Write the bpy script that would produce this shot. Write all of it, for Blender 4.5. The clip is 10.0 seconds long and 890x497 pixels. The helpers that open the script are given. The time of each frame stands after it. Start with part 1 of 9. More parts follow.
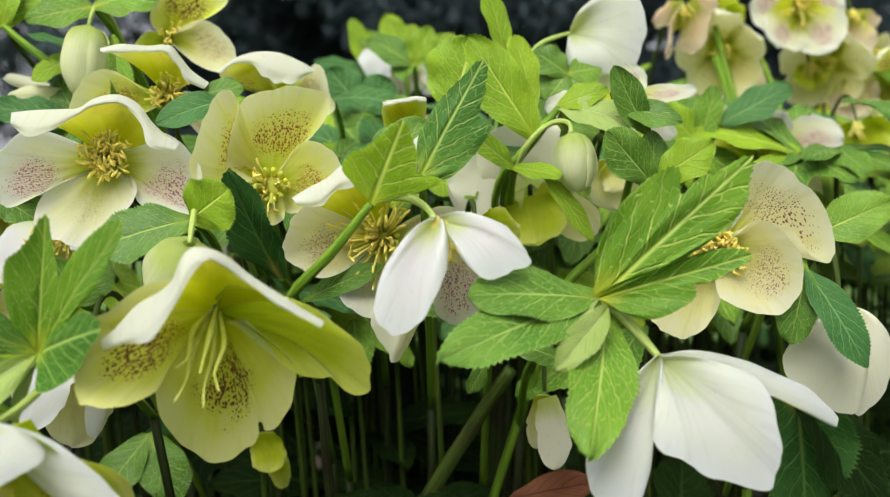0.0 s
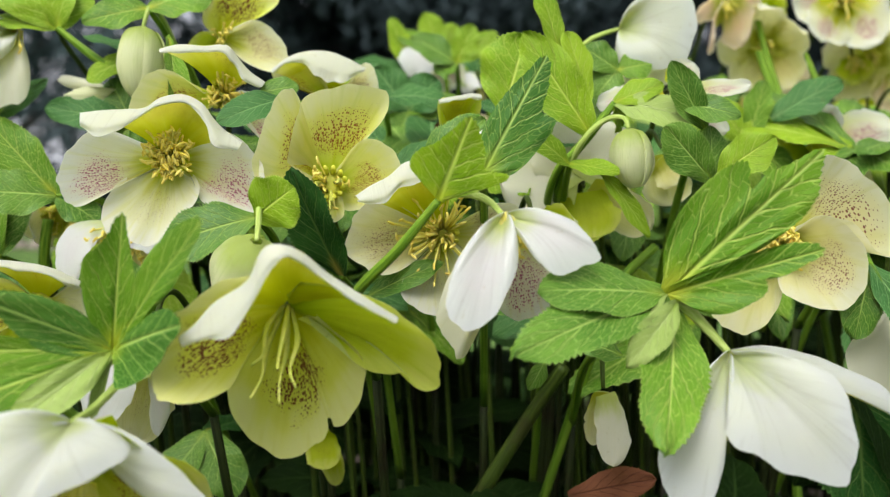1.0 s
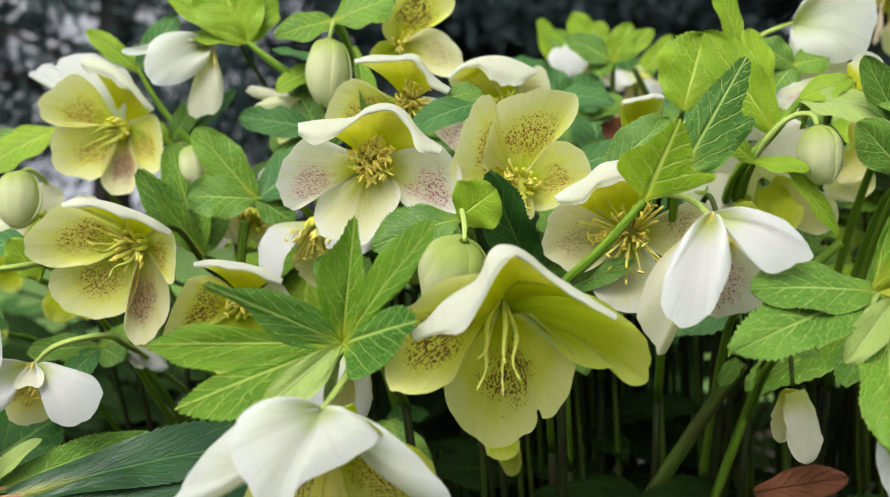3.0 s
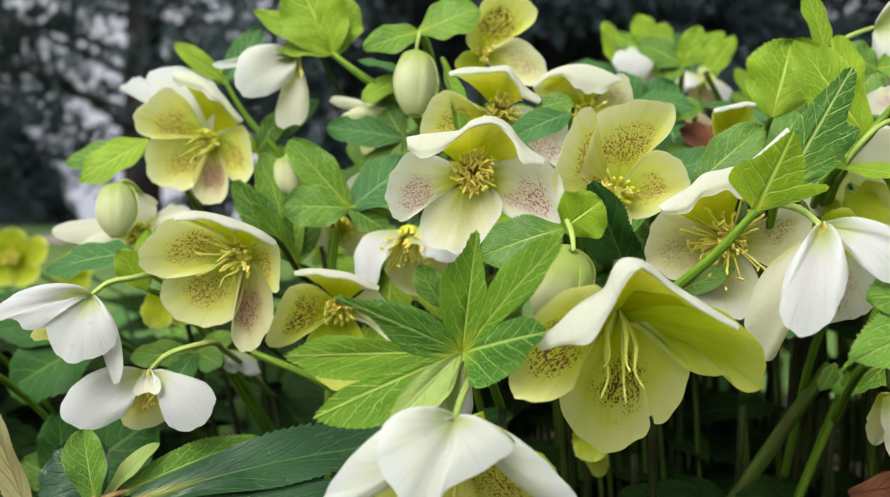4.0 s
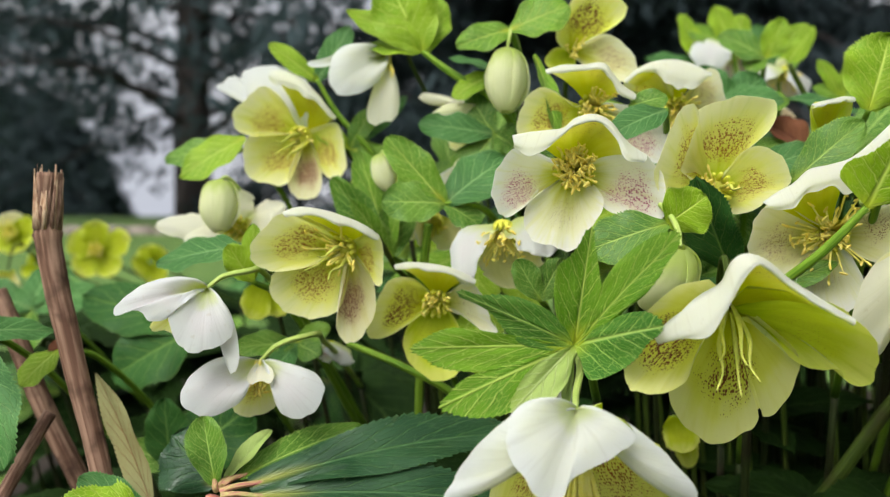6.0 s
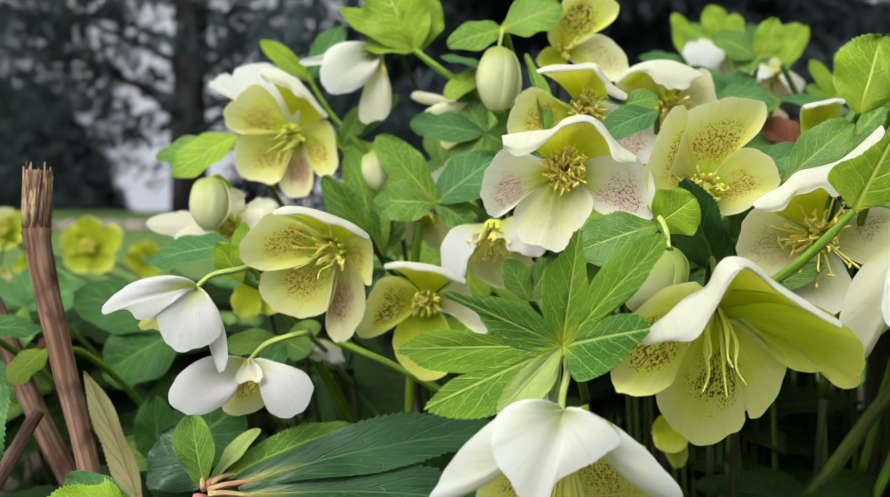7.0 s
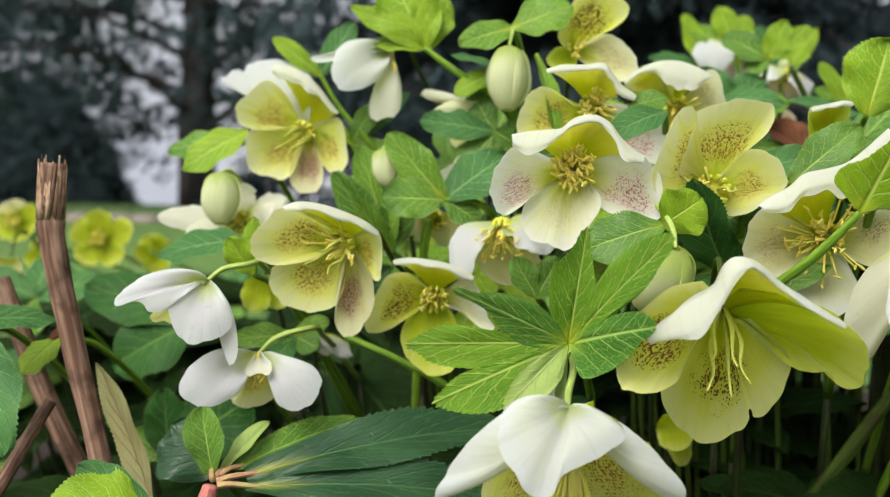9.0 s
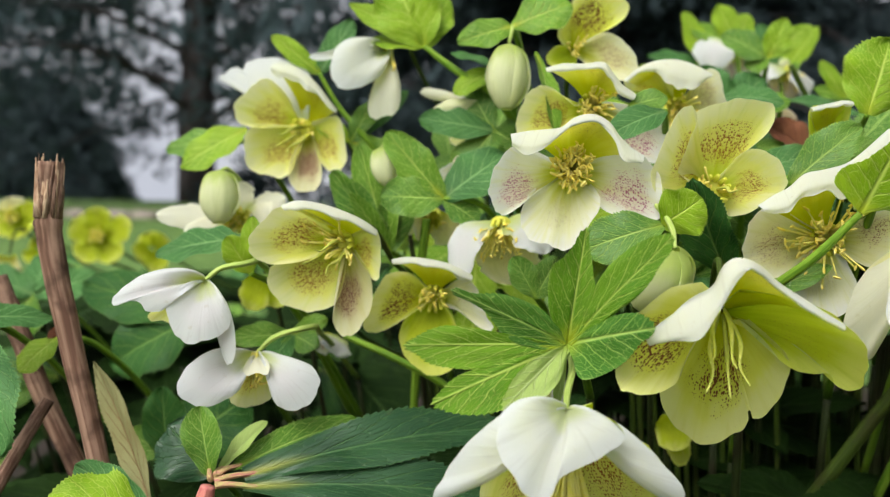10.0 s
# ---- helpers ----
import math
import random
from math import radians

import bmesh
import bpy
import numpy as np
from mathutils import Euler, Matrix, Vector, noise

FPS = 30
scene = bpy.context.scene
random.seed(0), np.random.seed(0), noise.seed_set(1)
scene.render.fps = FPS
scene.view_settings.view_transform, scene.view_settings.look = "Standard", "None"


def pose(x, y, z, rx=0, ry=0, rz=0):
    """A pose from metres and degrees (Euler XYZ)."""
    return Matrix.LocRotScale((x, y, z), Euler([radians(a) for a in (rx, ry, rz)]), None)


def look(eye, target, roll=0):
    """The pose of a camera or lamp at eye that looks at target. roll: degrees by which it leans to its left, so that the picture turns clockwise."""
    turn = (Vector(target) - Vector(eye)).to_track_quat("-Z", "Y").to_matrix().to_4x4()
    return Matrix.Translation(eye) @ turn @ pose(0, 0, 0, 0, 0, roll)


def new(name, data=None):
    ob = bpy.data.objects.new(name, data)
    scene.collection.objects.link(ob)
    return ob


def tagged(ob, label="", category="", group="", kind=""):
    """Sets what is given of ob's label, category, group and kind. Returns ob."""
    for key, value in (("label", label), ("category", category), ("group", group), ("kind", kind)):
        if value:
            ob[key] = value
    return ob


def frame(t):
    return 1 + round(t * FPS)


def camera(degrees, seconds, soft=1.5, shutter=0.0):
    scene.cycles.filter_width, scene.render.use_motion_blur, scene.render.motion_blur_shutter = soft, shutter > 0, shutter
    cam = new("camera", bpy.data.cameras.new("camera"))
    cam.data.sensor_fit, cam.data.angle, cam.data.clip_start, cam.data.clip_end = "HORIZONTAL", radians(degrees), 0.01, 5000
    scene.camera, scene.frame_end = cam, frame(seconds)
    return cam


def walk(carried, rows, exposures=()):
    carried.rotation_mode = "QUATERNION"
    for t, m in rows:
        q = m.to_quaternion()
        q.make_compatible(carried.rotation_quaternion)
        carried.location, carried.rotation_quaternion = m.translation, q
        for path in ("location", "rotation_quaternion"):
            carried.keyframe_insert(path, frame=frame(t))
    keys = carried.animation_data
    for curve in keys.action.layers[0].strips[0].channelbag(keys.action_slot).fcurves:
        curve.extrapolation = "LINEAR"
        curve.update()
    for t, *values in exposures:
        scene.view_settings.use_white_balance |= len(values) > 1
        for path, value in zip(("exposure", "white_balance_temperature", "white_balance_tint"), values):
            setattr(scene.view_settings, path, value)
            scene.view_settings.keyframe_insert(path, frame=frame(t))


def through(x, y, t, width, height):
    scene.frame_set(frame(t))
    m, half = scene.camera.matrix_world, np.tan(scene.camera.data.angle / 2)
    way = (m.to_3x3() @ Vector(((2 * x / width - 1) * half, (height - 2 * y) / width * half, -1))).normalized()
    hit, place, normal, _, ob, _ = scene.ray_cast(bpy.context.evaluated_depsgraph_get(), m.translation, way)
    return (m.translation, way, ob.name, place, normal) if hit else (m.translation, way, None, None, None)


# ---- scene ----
EXPOSURE = 0.58
cam = camera(55.0, 10.0, 1.2)
PATH = [
    (0, (0.01, 0.007, 0.407), (-0.076, 2.006, 0.415), 1.1),
    (0.5, (0.006, 0.008, 0.406), (-0.065, 2.007, 0.414), 0.8),
    (1, (-0.002, 0.006, 0.406), (-0.133, 2.002, 0.412), 0.8),
    (1.5, (-0.011, 0.002, 0.407), (-0.247, 1.988, 0.41), 1.1),
    (2, (-0.018, -0.002, 0.406), (-0.318, 1.975, 0.414), 0.8),
    (3.5, (-0.036, -0.011, 0.408), (-0.436, 1.948, 0.393), 0.3),
    (4, (-0.049, -0.018, 0.411), (-0.481, 1.935, 0.392), -0.0),
    (4.5, (-0.055, -0.022, 0.411), (-0.533, 1.92, 0.387), 0.1),
    (5, (-0.059, -0.026, 0.411), (-0.565, 1.909, 0.385), -0.3),
    (5.5, (-0.066, -0.03, 0.412), (-0.599, 1.898, 0.377), -0.1),
    (7, (-0.063, -0.029, 0.414), (-0.589, 1.9, 0.362), 0.2),
    (7.5, (-0.068, -0.029, 0.415), (-0.592, 1.901, 0.362), 0.6),
    (8, (-0.065, -0.03, 0.414), (-0.593, 1.899, 0.356), 0.7),
    (8.5, (-0.066, -0.03, 0.412), (-0.596, 1.898, 0.352), 0.9),
    (9, (-0.063, -0.032, 0.414), (-0.603, 1.893, 0.355), 0.9),
    (9.5, (-0.065, -0.031, 0.414), (-0.605, 1.893, 0.353), 1.0),
    (10, (-0.063, -0.031, 0.415), (-0.602, 1.894, 0.348), 1.0),
]
walk(cam, [(t, look(eye, target, roll)) for t, eye, target, roll in PATH])
# the plants lie a little deeper than the lens's focus plane, the trees behind melt away
cam.data.dof.use_dof, cam.data.dof.focus_distance, cam.data.dof.aperture_fstop = True, 0.25, 12.0

# ---- light: a bright overcast sky with a soft sun high behind the camera ----
SUN_UP, SUN_ROUND = 50.0, 198.0
sky_world = bpy.data.worlds.new("overcast_sky")
scene.world = sky_world
sky_world.use_nodes = True
wt = sky_world.node_tree
wt.nodes.clear()
w_sky = wt.nodes.new("ShaderNodeTexSky")
w_sky.sky_type, w_sky.sun_disc = "NISHITA", False
w_sky.sun_elevation, w_sky.sun_rotation, w_sky.air_density, w_sky.dust_density = radians(SUN_UP), radians(SUN_ROUND), 1.0, 4.0
w_hsv = wt.nodes.new("ShaderNodeHueSaturation")
w_hsv.inputs["Saturation"].default_value = 0.24
w_bg = wt.nodes.new("ShaderNodeBackground")
w_bg.inputs["Strength"].default_value = 0.15
w_out = wt.nodes.new("ShaderNodeOutputWorld")
wt.links.new(w_sky.outputs[0], w_hsv.inputs["Color"])
wt.links.new(w_hsv.outputs[0], w_bg.inputs[0])
wt.links.new(w_bg.outputs[0], w_out.inputs[0])
sun_data = bpy.data.lights.new("sun", "SUN")
sun_data.energy, sun_data.angle, sun_data.color = 1.55, radians(40), (1.0, 0.98, 0.95)
sun = new("sun", sun_data)
sun.matrix_world = look((0, 0, 0), (-math.sin(radians(SUN_ROUND)) * math.cos(radians(SUN_UP)), -math.cos(radians(SUN_ROUND)) * math.cos(radians(SUN_UP)), -math.sin(radians(SUN_UP))))
scene.view_settings.exposure = EXPOSURE


# ---- materials ----
class Graph:
    """Short names for the nodes of one material."""

    def __init__(self, name):
        self.m = bpy.data.materials.new(name)
        self.m.use_nodes = True
        self.t = self.m.node_tree
        self.t.nodes.clear()
        self.out = self.t.nodes.new("ShaderNodeOutputMaterial")

    def put(self, socket, value):
        if isinstance(value, bpy.types.NodeSocket):
            self.t.links.new(value, socket)
        elif isinstance(value, tuple) and len(value) == 3 and socket.type == "RGBA":
            socket.default_value = (*value, 1)
        else:
            socket.default_value = value

    def math(self, op, a, b=0.0, c=0.0, clamp=False):
        n = self.t.nodes.new("ShaderNodeMath")
        n.operation, n.use_clamp = op, clamp
        for i, v in enumerate((a, b, c)):
            self.put(n.inputs[i], v)
        return n.outputs[0]

    def step(self, x, lo, hi):
        n = self.t.nodes.new("ShaderNodeMapRange")
        n.interpolation_type = "SMOOTHSTEP"
        self.put(n.inputs[0], x)
        self.put(n.inputs[1], lo)
        self.put(n.inputs[2], hi)
        return n.outputs[0]

    def mix(self, f, a, b):
        n = self.t.nodes.new("ShaderNodeMix")
        n.data_type = "RGBA"
        self.put(n.inputs[0], f)
        self.put(n.inputs[6], a)
        self.put(n.inputs[7], b)
        return n.outputs[2]

    def uv(self):
        n = self.t.nodes.new("ShaderNodeUVMap")
        s = self.t.nodes.new("ShaderNodeSeparateXYZ")
        self.t.links.new(n.outputs[0], s.inputs[0])
        return s.outputs[0], s.outputs[1]

    def vec(self, x, y, z=0.0):
        n = self.t.nodes.new("ShaderNodeCombineXYZ")
        for i, v in enumerate((x, y, z)):
            self.put(n.inputs[i], v)
        return n.outputs[0]

    def noise(self, v, scale, detail=2.0, rough=0.5):
        n = self.t.nodes.new("ShaderNodeTexNoise")
        self.put(n.inputs["Vector"], v)
        n.inputs["Scale"].default_value, n.inputs["Detail"].default_value, n.inputs["Roughness"].default_value = scale, detail, rough
        return n.outputs[0]

    def cells(self, v, feature="F1"):
        n = self.t.nodes.new("ShaderNodeTexVoronoi")
        n.voronoi_dimensions, n.feature = "2D", feature
        self.put(n.inputs["Vector"], v)
        n.inputs["Scale"].default_value = 1.0
        return n

    def place(self):
        return self.t.nodes.new("ShaderNodeNewGeometry").outputs["Position"]

    def chance(self):
        return self.t.nodes.new("ShaderNodeObjectInfo").outputs["Random"]

    def bump(self, height, depth):
        n = self.t.nodes.new("ShaderNodeBump")
        n.inputs["Strength"].default_value, n.inputs["Distance"].default_value = 1.0, depth
        self.put(n.inputs["Height"], height)
        return n.outputs[0]

    def finish(self, colour, rough=0.5, normal=None, through=0.0, glow=None, gloss=0.5):
        p = self.t.nodes.new("ShaderNodeBsdfPrincipled")
        self.put(p.inputs["Base Color"], colour)
        self.put(p.inputs["Roughness"], rough)
        p.inputs["Specular IOR Level"].default_value = gloss
        if normal is not None:
            self.put(p.inputs["Normal"], normal)
        shader = p.outputs[0]
        if through:
            tr = self.t.nodes.new("ShaderNodeBsdfTranslucent")
            self.put(tr.inputs[0], glow if glow is not None else colour)
            mx = self.t.nodes.new("ShaderNodeMixShader")
            mx.inputs[0].default_value = through
            self.t.links.new(shader, mx.inputs[1])
            self.t.links.new(tr.outputs[0], mx.inputs[2])
            shader = mx.outputs[0]
        self.t.links.new(shader, self.out.inputs[0])
        return self.m


def petal_inside(name, heart, blade, rim, spot, amount, tint, tint_amount, far=0.5):
    """The inner face of a sepal: green heart, paler blade, spots thinning out from a patch in its middle."""
    g = Graph(name)
    u, v = g.uv()
    r = g.chance()
    across = g.math("ABSOLUTE", g.math("SUBTRACT", v, 0.5))
    shift = g.math("MULTIPLY", r, 40.0)
    wob = g.noise(g.vec(g.math("MULTIPLY", u, 6.0), g.math("MULTIPLY", v, 6.0), shift), 1.0, 3.0)
    fall = g.math("ADD", u, g.math("MULTIPLY", g.math("SUBTRACT", wob, 0.5), 0.25))
    ray = g.noise(g.vec(g.math("MULTIPLY", u, 1.2), g.math("MULTIPLY", v, 16.0), shift), 1.0, 2.0)
    fall = g.math("ADD", fall, g.math("MULTIPLY", g.math("SUBTRACT", ray, 0.5), 0.35))
    base = g.mix(g.step(fall, 0.10, 0.64), heart, blade)
    edge = g.math("MAXIMUM", g.step(fall, 0.66, 1.0), g.math("MULTIPLY", g.step(across, 0.30, 0.5), g.step(u, 0.25, 0.7)))
    base = g.mix(g.math("MULTIPLY", edge, 0.85), base, rim)
    vein = g.noise(g.vec(g.math("MULTIPLY", u, 2.0), g.math("MULTIPLY", v, 34.0), shift), 1.0, 2.0)
    base = g.mix(g.math("MULTIPLY", g.step(vein, 0.48, 0.72), 0.22), base, heart)
    du = g.math("DIVIDE", g.math("SUBTRACT", u, far), 0.31)
    dv = g.math("DIVIDE", across, 0.28)
    dist = g.math("SQRT", g.math("ADD", g.math("MULTIPLY", du, du), g.math("MULTIPLY", dv, dv)))
    zone = g.math("SUBTRACT", 1.0, g.step(g.math("ADD", dist, g.math("MULTIPLY", g.math("SUBTRACT", wob, 0.5), 0.9)), 0.35, 1.15))
    base = g.mix(g.math("MULTIPLY", zone, tint_amount), base, tint)
    c = g.cells(g.vec(g.math("ADD", g.math("MULTIPLY", u, 37.0), shift), g.math("MULTIPLY", v, 98.0)))
    sep = g.t.nodes.new("ShaderNodeSeparateColor")
    g.t.links.new(c.outputs["Color"], sep.inputs[0])
    size = g.math("MULTIPLY", g.math("MULTIPLY", g.math("ADD", sep.outputs[0], -0.05), 0.42 * amount), zone)
    dots = g.math("SUBTRACT", 1.0, g.step(g.math("SUBTRACT", c.outputs["Distance"], size), -0.10, 0.04))
    dots = g.math("MULTIPLY", dots, g.step(size, 0.02, 0.08))
    base = g.mix(g.math("MULTIPLY", dots, 0.9), base, spot)
    speck = g.noise(g.place(), 900.0, 2.0)
    base = g.mix(g.math("MULTIPLY", g.step(speck, 0.66, 0.78), 0.10), base, (0.35, 0.25, 0.08))
    crease = g.noise(g.place(), 130.0, 2.0)
    return g.finish(base, 0.55, g.bump(g.math("ADD", vein, g.math("MULTIPLY", crease, 1.6)), 0.00022), 0.72, gloss=0.25)


def petal_outside(name, base_c, tip_c, vein_c, vein_amount):
    """The outer face: nearly white, greener at the stalk, with faint veins along it."""
    g = Graph(name)
    u, v = g.uv()
    shift = g.math("MULTIPLY", g.chance(), 40.0)
    wob = g.noise(g.vec(g.math("MULTIPLY", u, 4.0), g.math("MULTIPLY", v, 4.0), shift), 1.0, 3.0)
    col = g.mix(g.step(g.math("ADD", u, g.math("MULTIPLY", g.math("SUBTRACT", wob, 0.5), 0.3)), 0.06, 0.46), base_c, tip_c)
    fan = g.math("DIVIDE", g.math("SUBTRACT", v, 0.5), g.math("ADD", 0.6, g.math("MULTIPLY", u, 0.4)))
    vein = g.noise(g.vec(g.math("MULTIPLY", u, 1.6), g.math("MULTIPLY", fan, 44.0), shift), 1.0, 3.0)
    col = g.mix(g.math("MULTIPLY", g.step(vein, 0.58, 0.66), vein_amount), col, vein_c)
    fleck = g.noise(g.place(), 420.0, 3.0)
    col = g.mix(g.math("MULTIPLY", g.step(fleck, 0.66, 0.74), 0.14), col, (0.42, 0.33, 0.16))
    crease = g.noise(g.place(), 110.0, 2.0)
    return g.finish(col, 0.5, g.bump(g.math("ADD", vein, g.math("MULTIPLY", crease, 1.8)), 0.00028), 0.64, gloss=0.3)


def leaf_skin(name, dark, light, vein_c, heart, gloss_rough, through, nets=0.55, sweep=0.36, count=6.0, sheen=0.28):
    """A serrate leaf: midrib, side veins that sweep forward and fork, a fine net between them."""
    g = Graph(name)
    u, v = g.uv()
    shift = g.math("MULTIPLY", g.chance(), 30.0)
    side = g.math("SUBTRACT", v, 0.5)
    a = g.math("MULTIPLY", g.math("ABSOLUTE", side), 2.0)
    wob = g.noise(g.vec(g.math("MULTIPLY", u, 7.0), g.math("MULTIPLY", v, 6.0), shift), 1.0, 3.0)
    bend = g.math("MULTIPLY", g.math("SUBTRACT", wob, 0.5), 0.10)
    flip = g.math("MULTIPLY", g.math("GREATER_THAN", side, 0.0), 0.47)
    run = g.math("ADD", g.math("SUBTRACT", u, g.math("MULTIPLY", g.math("POWER", a, 0.9), sweep)), bend)
    phase = g.math("ADD", g.math("MULTIPLY", run, count), flip)
    ridge = g.math("ABSOLUTE", g.math("SUBTRACT", g.math("FRACT", phase), 0.5))
    thin = g.math("SUBTRACT", 1.0, g.math("MULTIPLY", a, 0.55))
    side_vein = g.math("SUBTRACT", 1.0, g.step(ridge, g.math("MULTIPLY", thin, 0.018), g.math("MULTIPLY", thin, 0.085)))
    side_vein = g.math("MULTIPLY", side_vein, g.math("SUBTRACT", 1.0, g.step(a, 0.75, 1.0)))
    mid = g.math("SUBTRACT", 1.0, g.step(g.math("ADD", a, g.math("MULTIPLY", u, 0.03)), 0.02, 0.085))
    net = g.cells(g.vec(g.math("ADD", g.math("MULTIPLY", run, 17.0), bend), g.math("ADD", g.math("MULTIPLY", v, 10.0), shift)), "DISTANCE_TO_EDGE")
    mesh_line = g.math("SUBTRACT", 1.0, g.step(net.outputs["Distance"], 0.012, 0.075))
    fine = g.cells(g.vec(g.math("MULTIPLY", run, 46.0), g.math("ADD", g.math("MULTIPLY", v, 27.0), shift)), "DISTANCE_TO_EDGE")
    fine_line = g.math("SUBTRACT", 1.0, g.step(fine.outputs["Distance"], 0.02, 0.12))
    line = g.math("MAXIMUM", g.math("MULTIPLY", mesh_line, nets), g.math("MAXIMUM", g.math("MULTIPLY", side_vein, 0.9), mid))
    line = g.math("MAXIMUM", line, g.math("MULTIPLY", fine_line, nets * 0.22))
    patch = g.noise(g.place(), 45.0, 4.0)
    col = g.mix(g.step(patch, 0.32, 0.68), dark, light)
    col = g.mix(g.math("MULTIPLY", g.chance(), 0.45), col, dark)
    col = g.mix(g.math("MULTIPLY", line, 0.95), col, vein_c)
    col = g.mix(g.math("MULTIPLY", g.math("SUBTRACT", 1.0, g.step(g.math("ADD", u, g.math("MULTIPLY", a, 0.25)), 0.0, 0.30)), g.math("SUBTRACT", 1.0, g.step(a, 0.08, 0.75))), col, heart)
    col = g.mix(g.math("MULTIPLY", g.step(a, 0.93, 1.0), 0.45), col, vein_c)
    blot = g.noise(g.place(), 160.0, 3.0)
    col = g.mix(g.math("MULTIPLY", g.step(blot, 0.68, 0.78), 0.22), col, (0.16, 0.12, 0.04))
    height = g.math("SUBTRACT", g.math("MULTIPLY", patch, 0.3), g.math("MAXIMUM", g.math("MULTIPLY", mesh_line, 0.45), g.math("MAXIMUM", side_vein, mid)))
    return g.finish(col, g.math("ADD", gloss_rough, g.math("MULTIPLY", patch, 0.2)), g.bump(height, 0.0004), through, gloss=sheen)


def stalk_skin(name, a, b, c, scale=60.0, rough=0.45):
    """Stalks, canes and bark: streaks along the length."""
    g = Graph(name)
    u, v = g.uv()
    shift = g.math("MULTIPLY", g.chance(), 30.0)
    streak = g.noise(g.vec(g.math("MULTIPLY", u, 5.0), g.math("MULTIPLY", v, 14.0), shift), 1.0, 4.0)
    big = g.noise(g.place(), scale, 3.0)
    col = g.mix(g.step(streak, 0.35, 0.65), a, b)
    col = g.mix(g.step(big, 0.45, 0.75), col, c)
    return g.finish(col, rough, g.bump(streak, 0.0005), gloss=0.12 if rough < 0.8 else 0.08)


def plain_skin(name, a, b, scale, rough=0.7, depth=0.0, through=0.0, gloss=0.3):
    g = Graph(name)
    n = g.noise(g.place(), scale, 5.0, 0.6)
    return g.finish(g.mix(g.step(n, 0.3, 0.7), a, b), rough, g.bump(n, depth) if depth else None, through, gloss=gloss)


MAROON = (0.16, 0.012, 0.03)
INSIDE = {
    "lime": petal_inside("lime_spotted_petal", (0.68, 0.68, 0.012), (0.85, 0.87, 0.16), (0.91, 0.91, 0.50), MAROON, 2.1, (0.66, 0.62, 0.07), 0.2, 0.52),
    "lemon": petal_inside("lemon_rust_spotted_petal", (0.60, 0.69, 0.02), (0.89, 0.895, 0.27), (0.91, 0.905, 0.63), (0.32, 0.07, 0.02), 1.6, (0.82, 0.62, 0.07), 0.22),
    "blush": petal_inside("white_purple_spotted_petal", (0.707, 0.718, 0.03), (0.91, 0.905, 0.69), (0.91, 0.91, 0.86), (0.42, 0.03, 0.16), 1.4, (0.84, 0.56, 0.63), 0.26, 0.62),
    "cream": petal_inside("cream_petal", (0.616, 0.627, 0.08), (0.889, 0.866, 0.456), (0.91, 0.889, 0.662), MAROON, 0.55, (0.752, 0.661, 0.28), 0.2),
    "white": petal_inside("white_thinly_spotted_petal", (0.70, 0.71, 0.03), (0.90, 0.90, 0.62), (0.91, 0.91, 0.85), MAROON, 0.6, (0.80, 0.74, 0.40), 0.15),
    "rust": petal_inside("rust_blotched_petal", (0.66, 0.64, 0.04), (0.86, 0.82, 0.48), (0.90, 0.88, 0.66), (0.22, 0.04, 0.05), 1.7, (0.50, 0.28, 0.20), 0.6, 0.55),
    "freckle": petal_inside("cream_freckled_petal", (0.64, 0.64, 0.05), (0.89, 0.87, 0.50), (0.91, 0.90, 0.74), (0.24, 0.05, 0.05), 1.15, (0.80, 0.64, 0.40), 0.25, 0.6),
    "green": petal_inside("green_yellow_petal", (0.48, 0.56, 0.01), (0.70, 0.775, 0.045), (0.87, 0.885, 0.28), MAROON, 0.4, (0.60, 0.62, 0.06), 0.2),
    "hood": petal_inside("hooded_white_petal", (0.593, 0.616, 0.02), (0.798, 0.798, 0.18), (0.91, 0.91, 0.858), (0.36, 0.05, 0.10), 0.35, (0.684, 0.57, 0.2), 0.2),
    "peach": petal_inside("peach_petal", (0.62, 0.66, 0.14), (0.91, 0.82, 0.62), (0.91, 0.86, 0.76), (0.45, 0.10, 0.12), 0.3, (0.86, 0.62, 0.50), 0.3),
    "heart": petal_inside("hooded_lime_petal", (0.752, 0.73, 0.012), (0.844, 0.844, 0.1), (0.91, 0.91, 0.387), MAROON, 0.7, (0.684, 0.524, 0.07), 0.3),
}
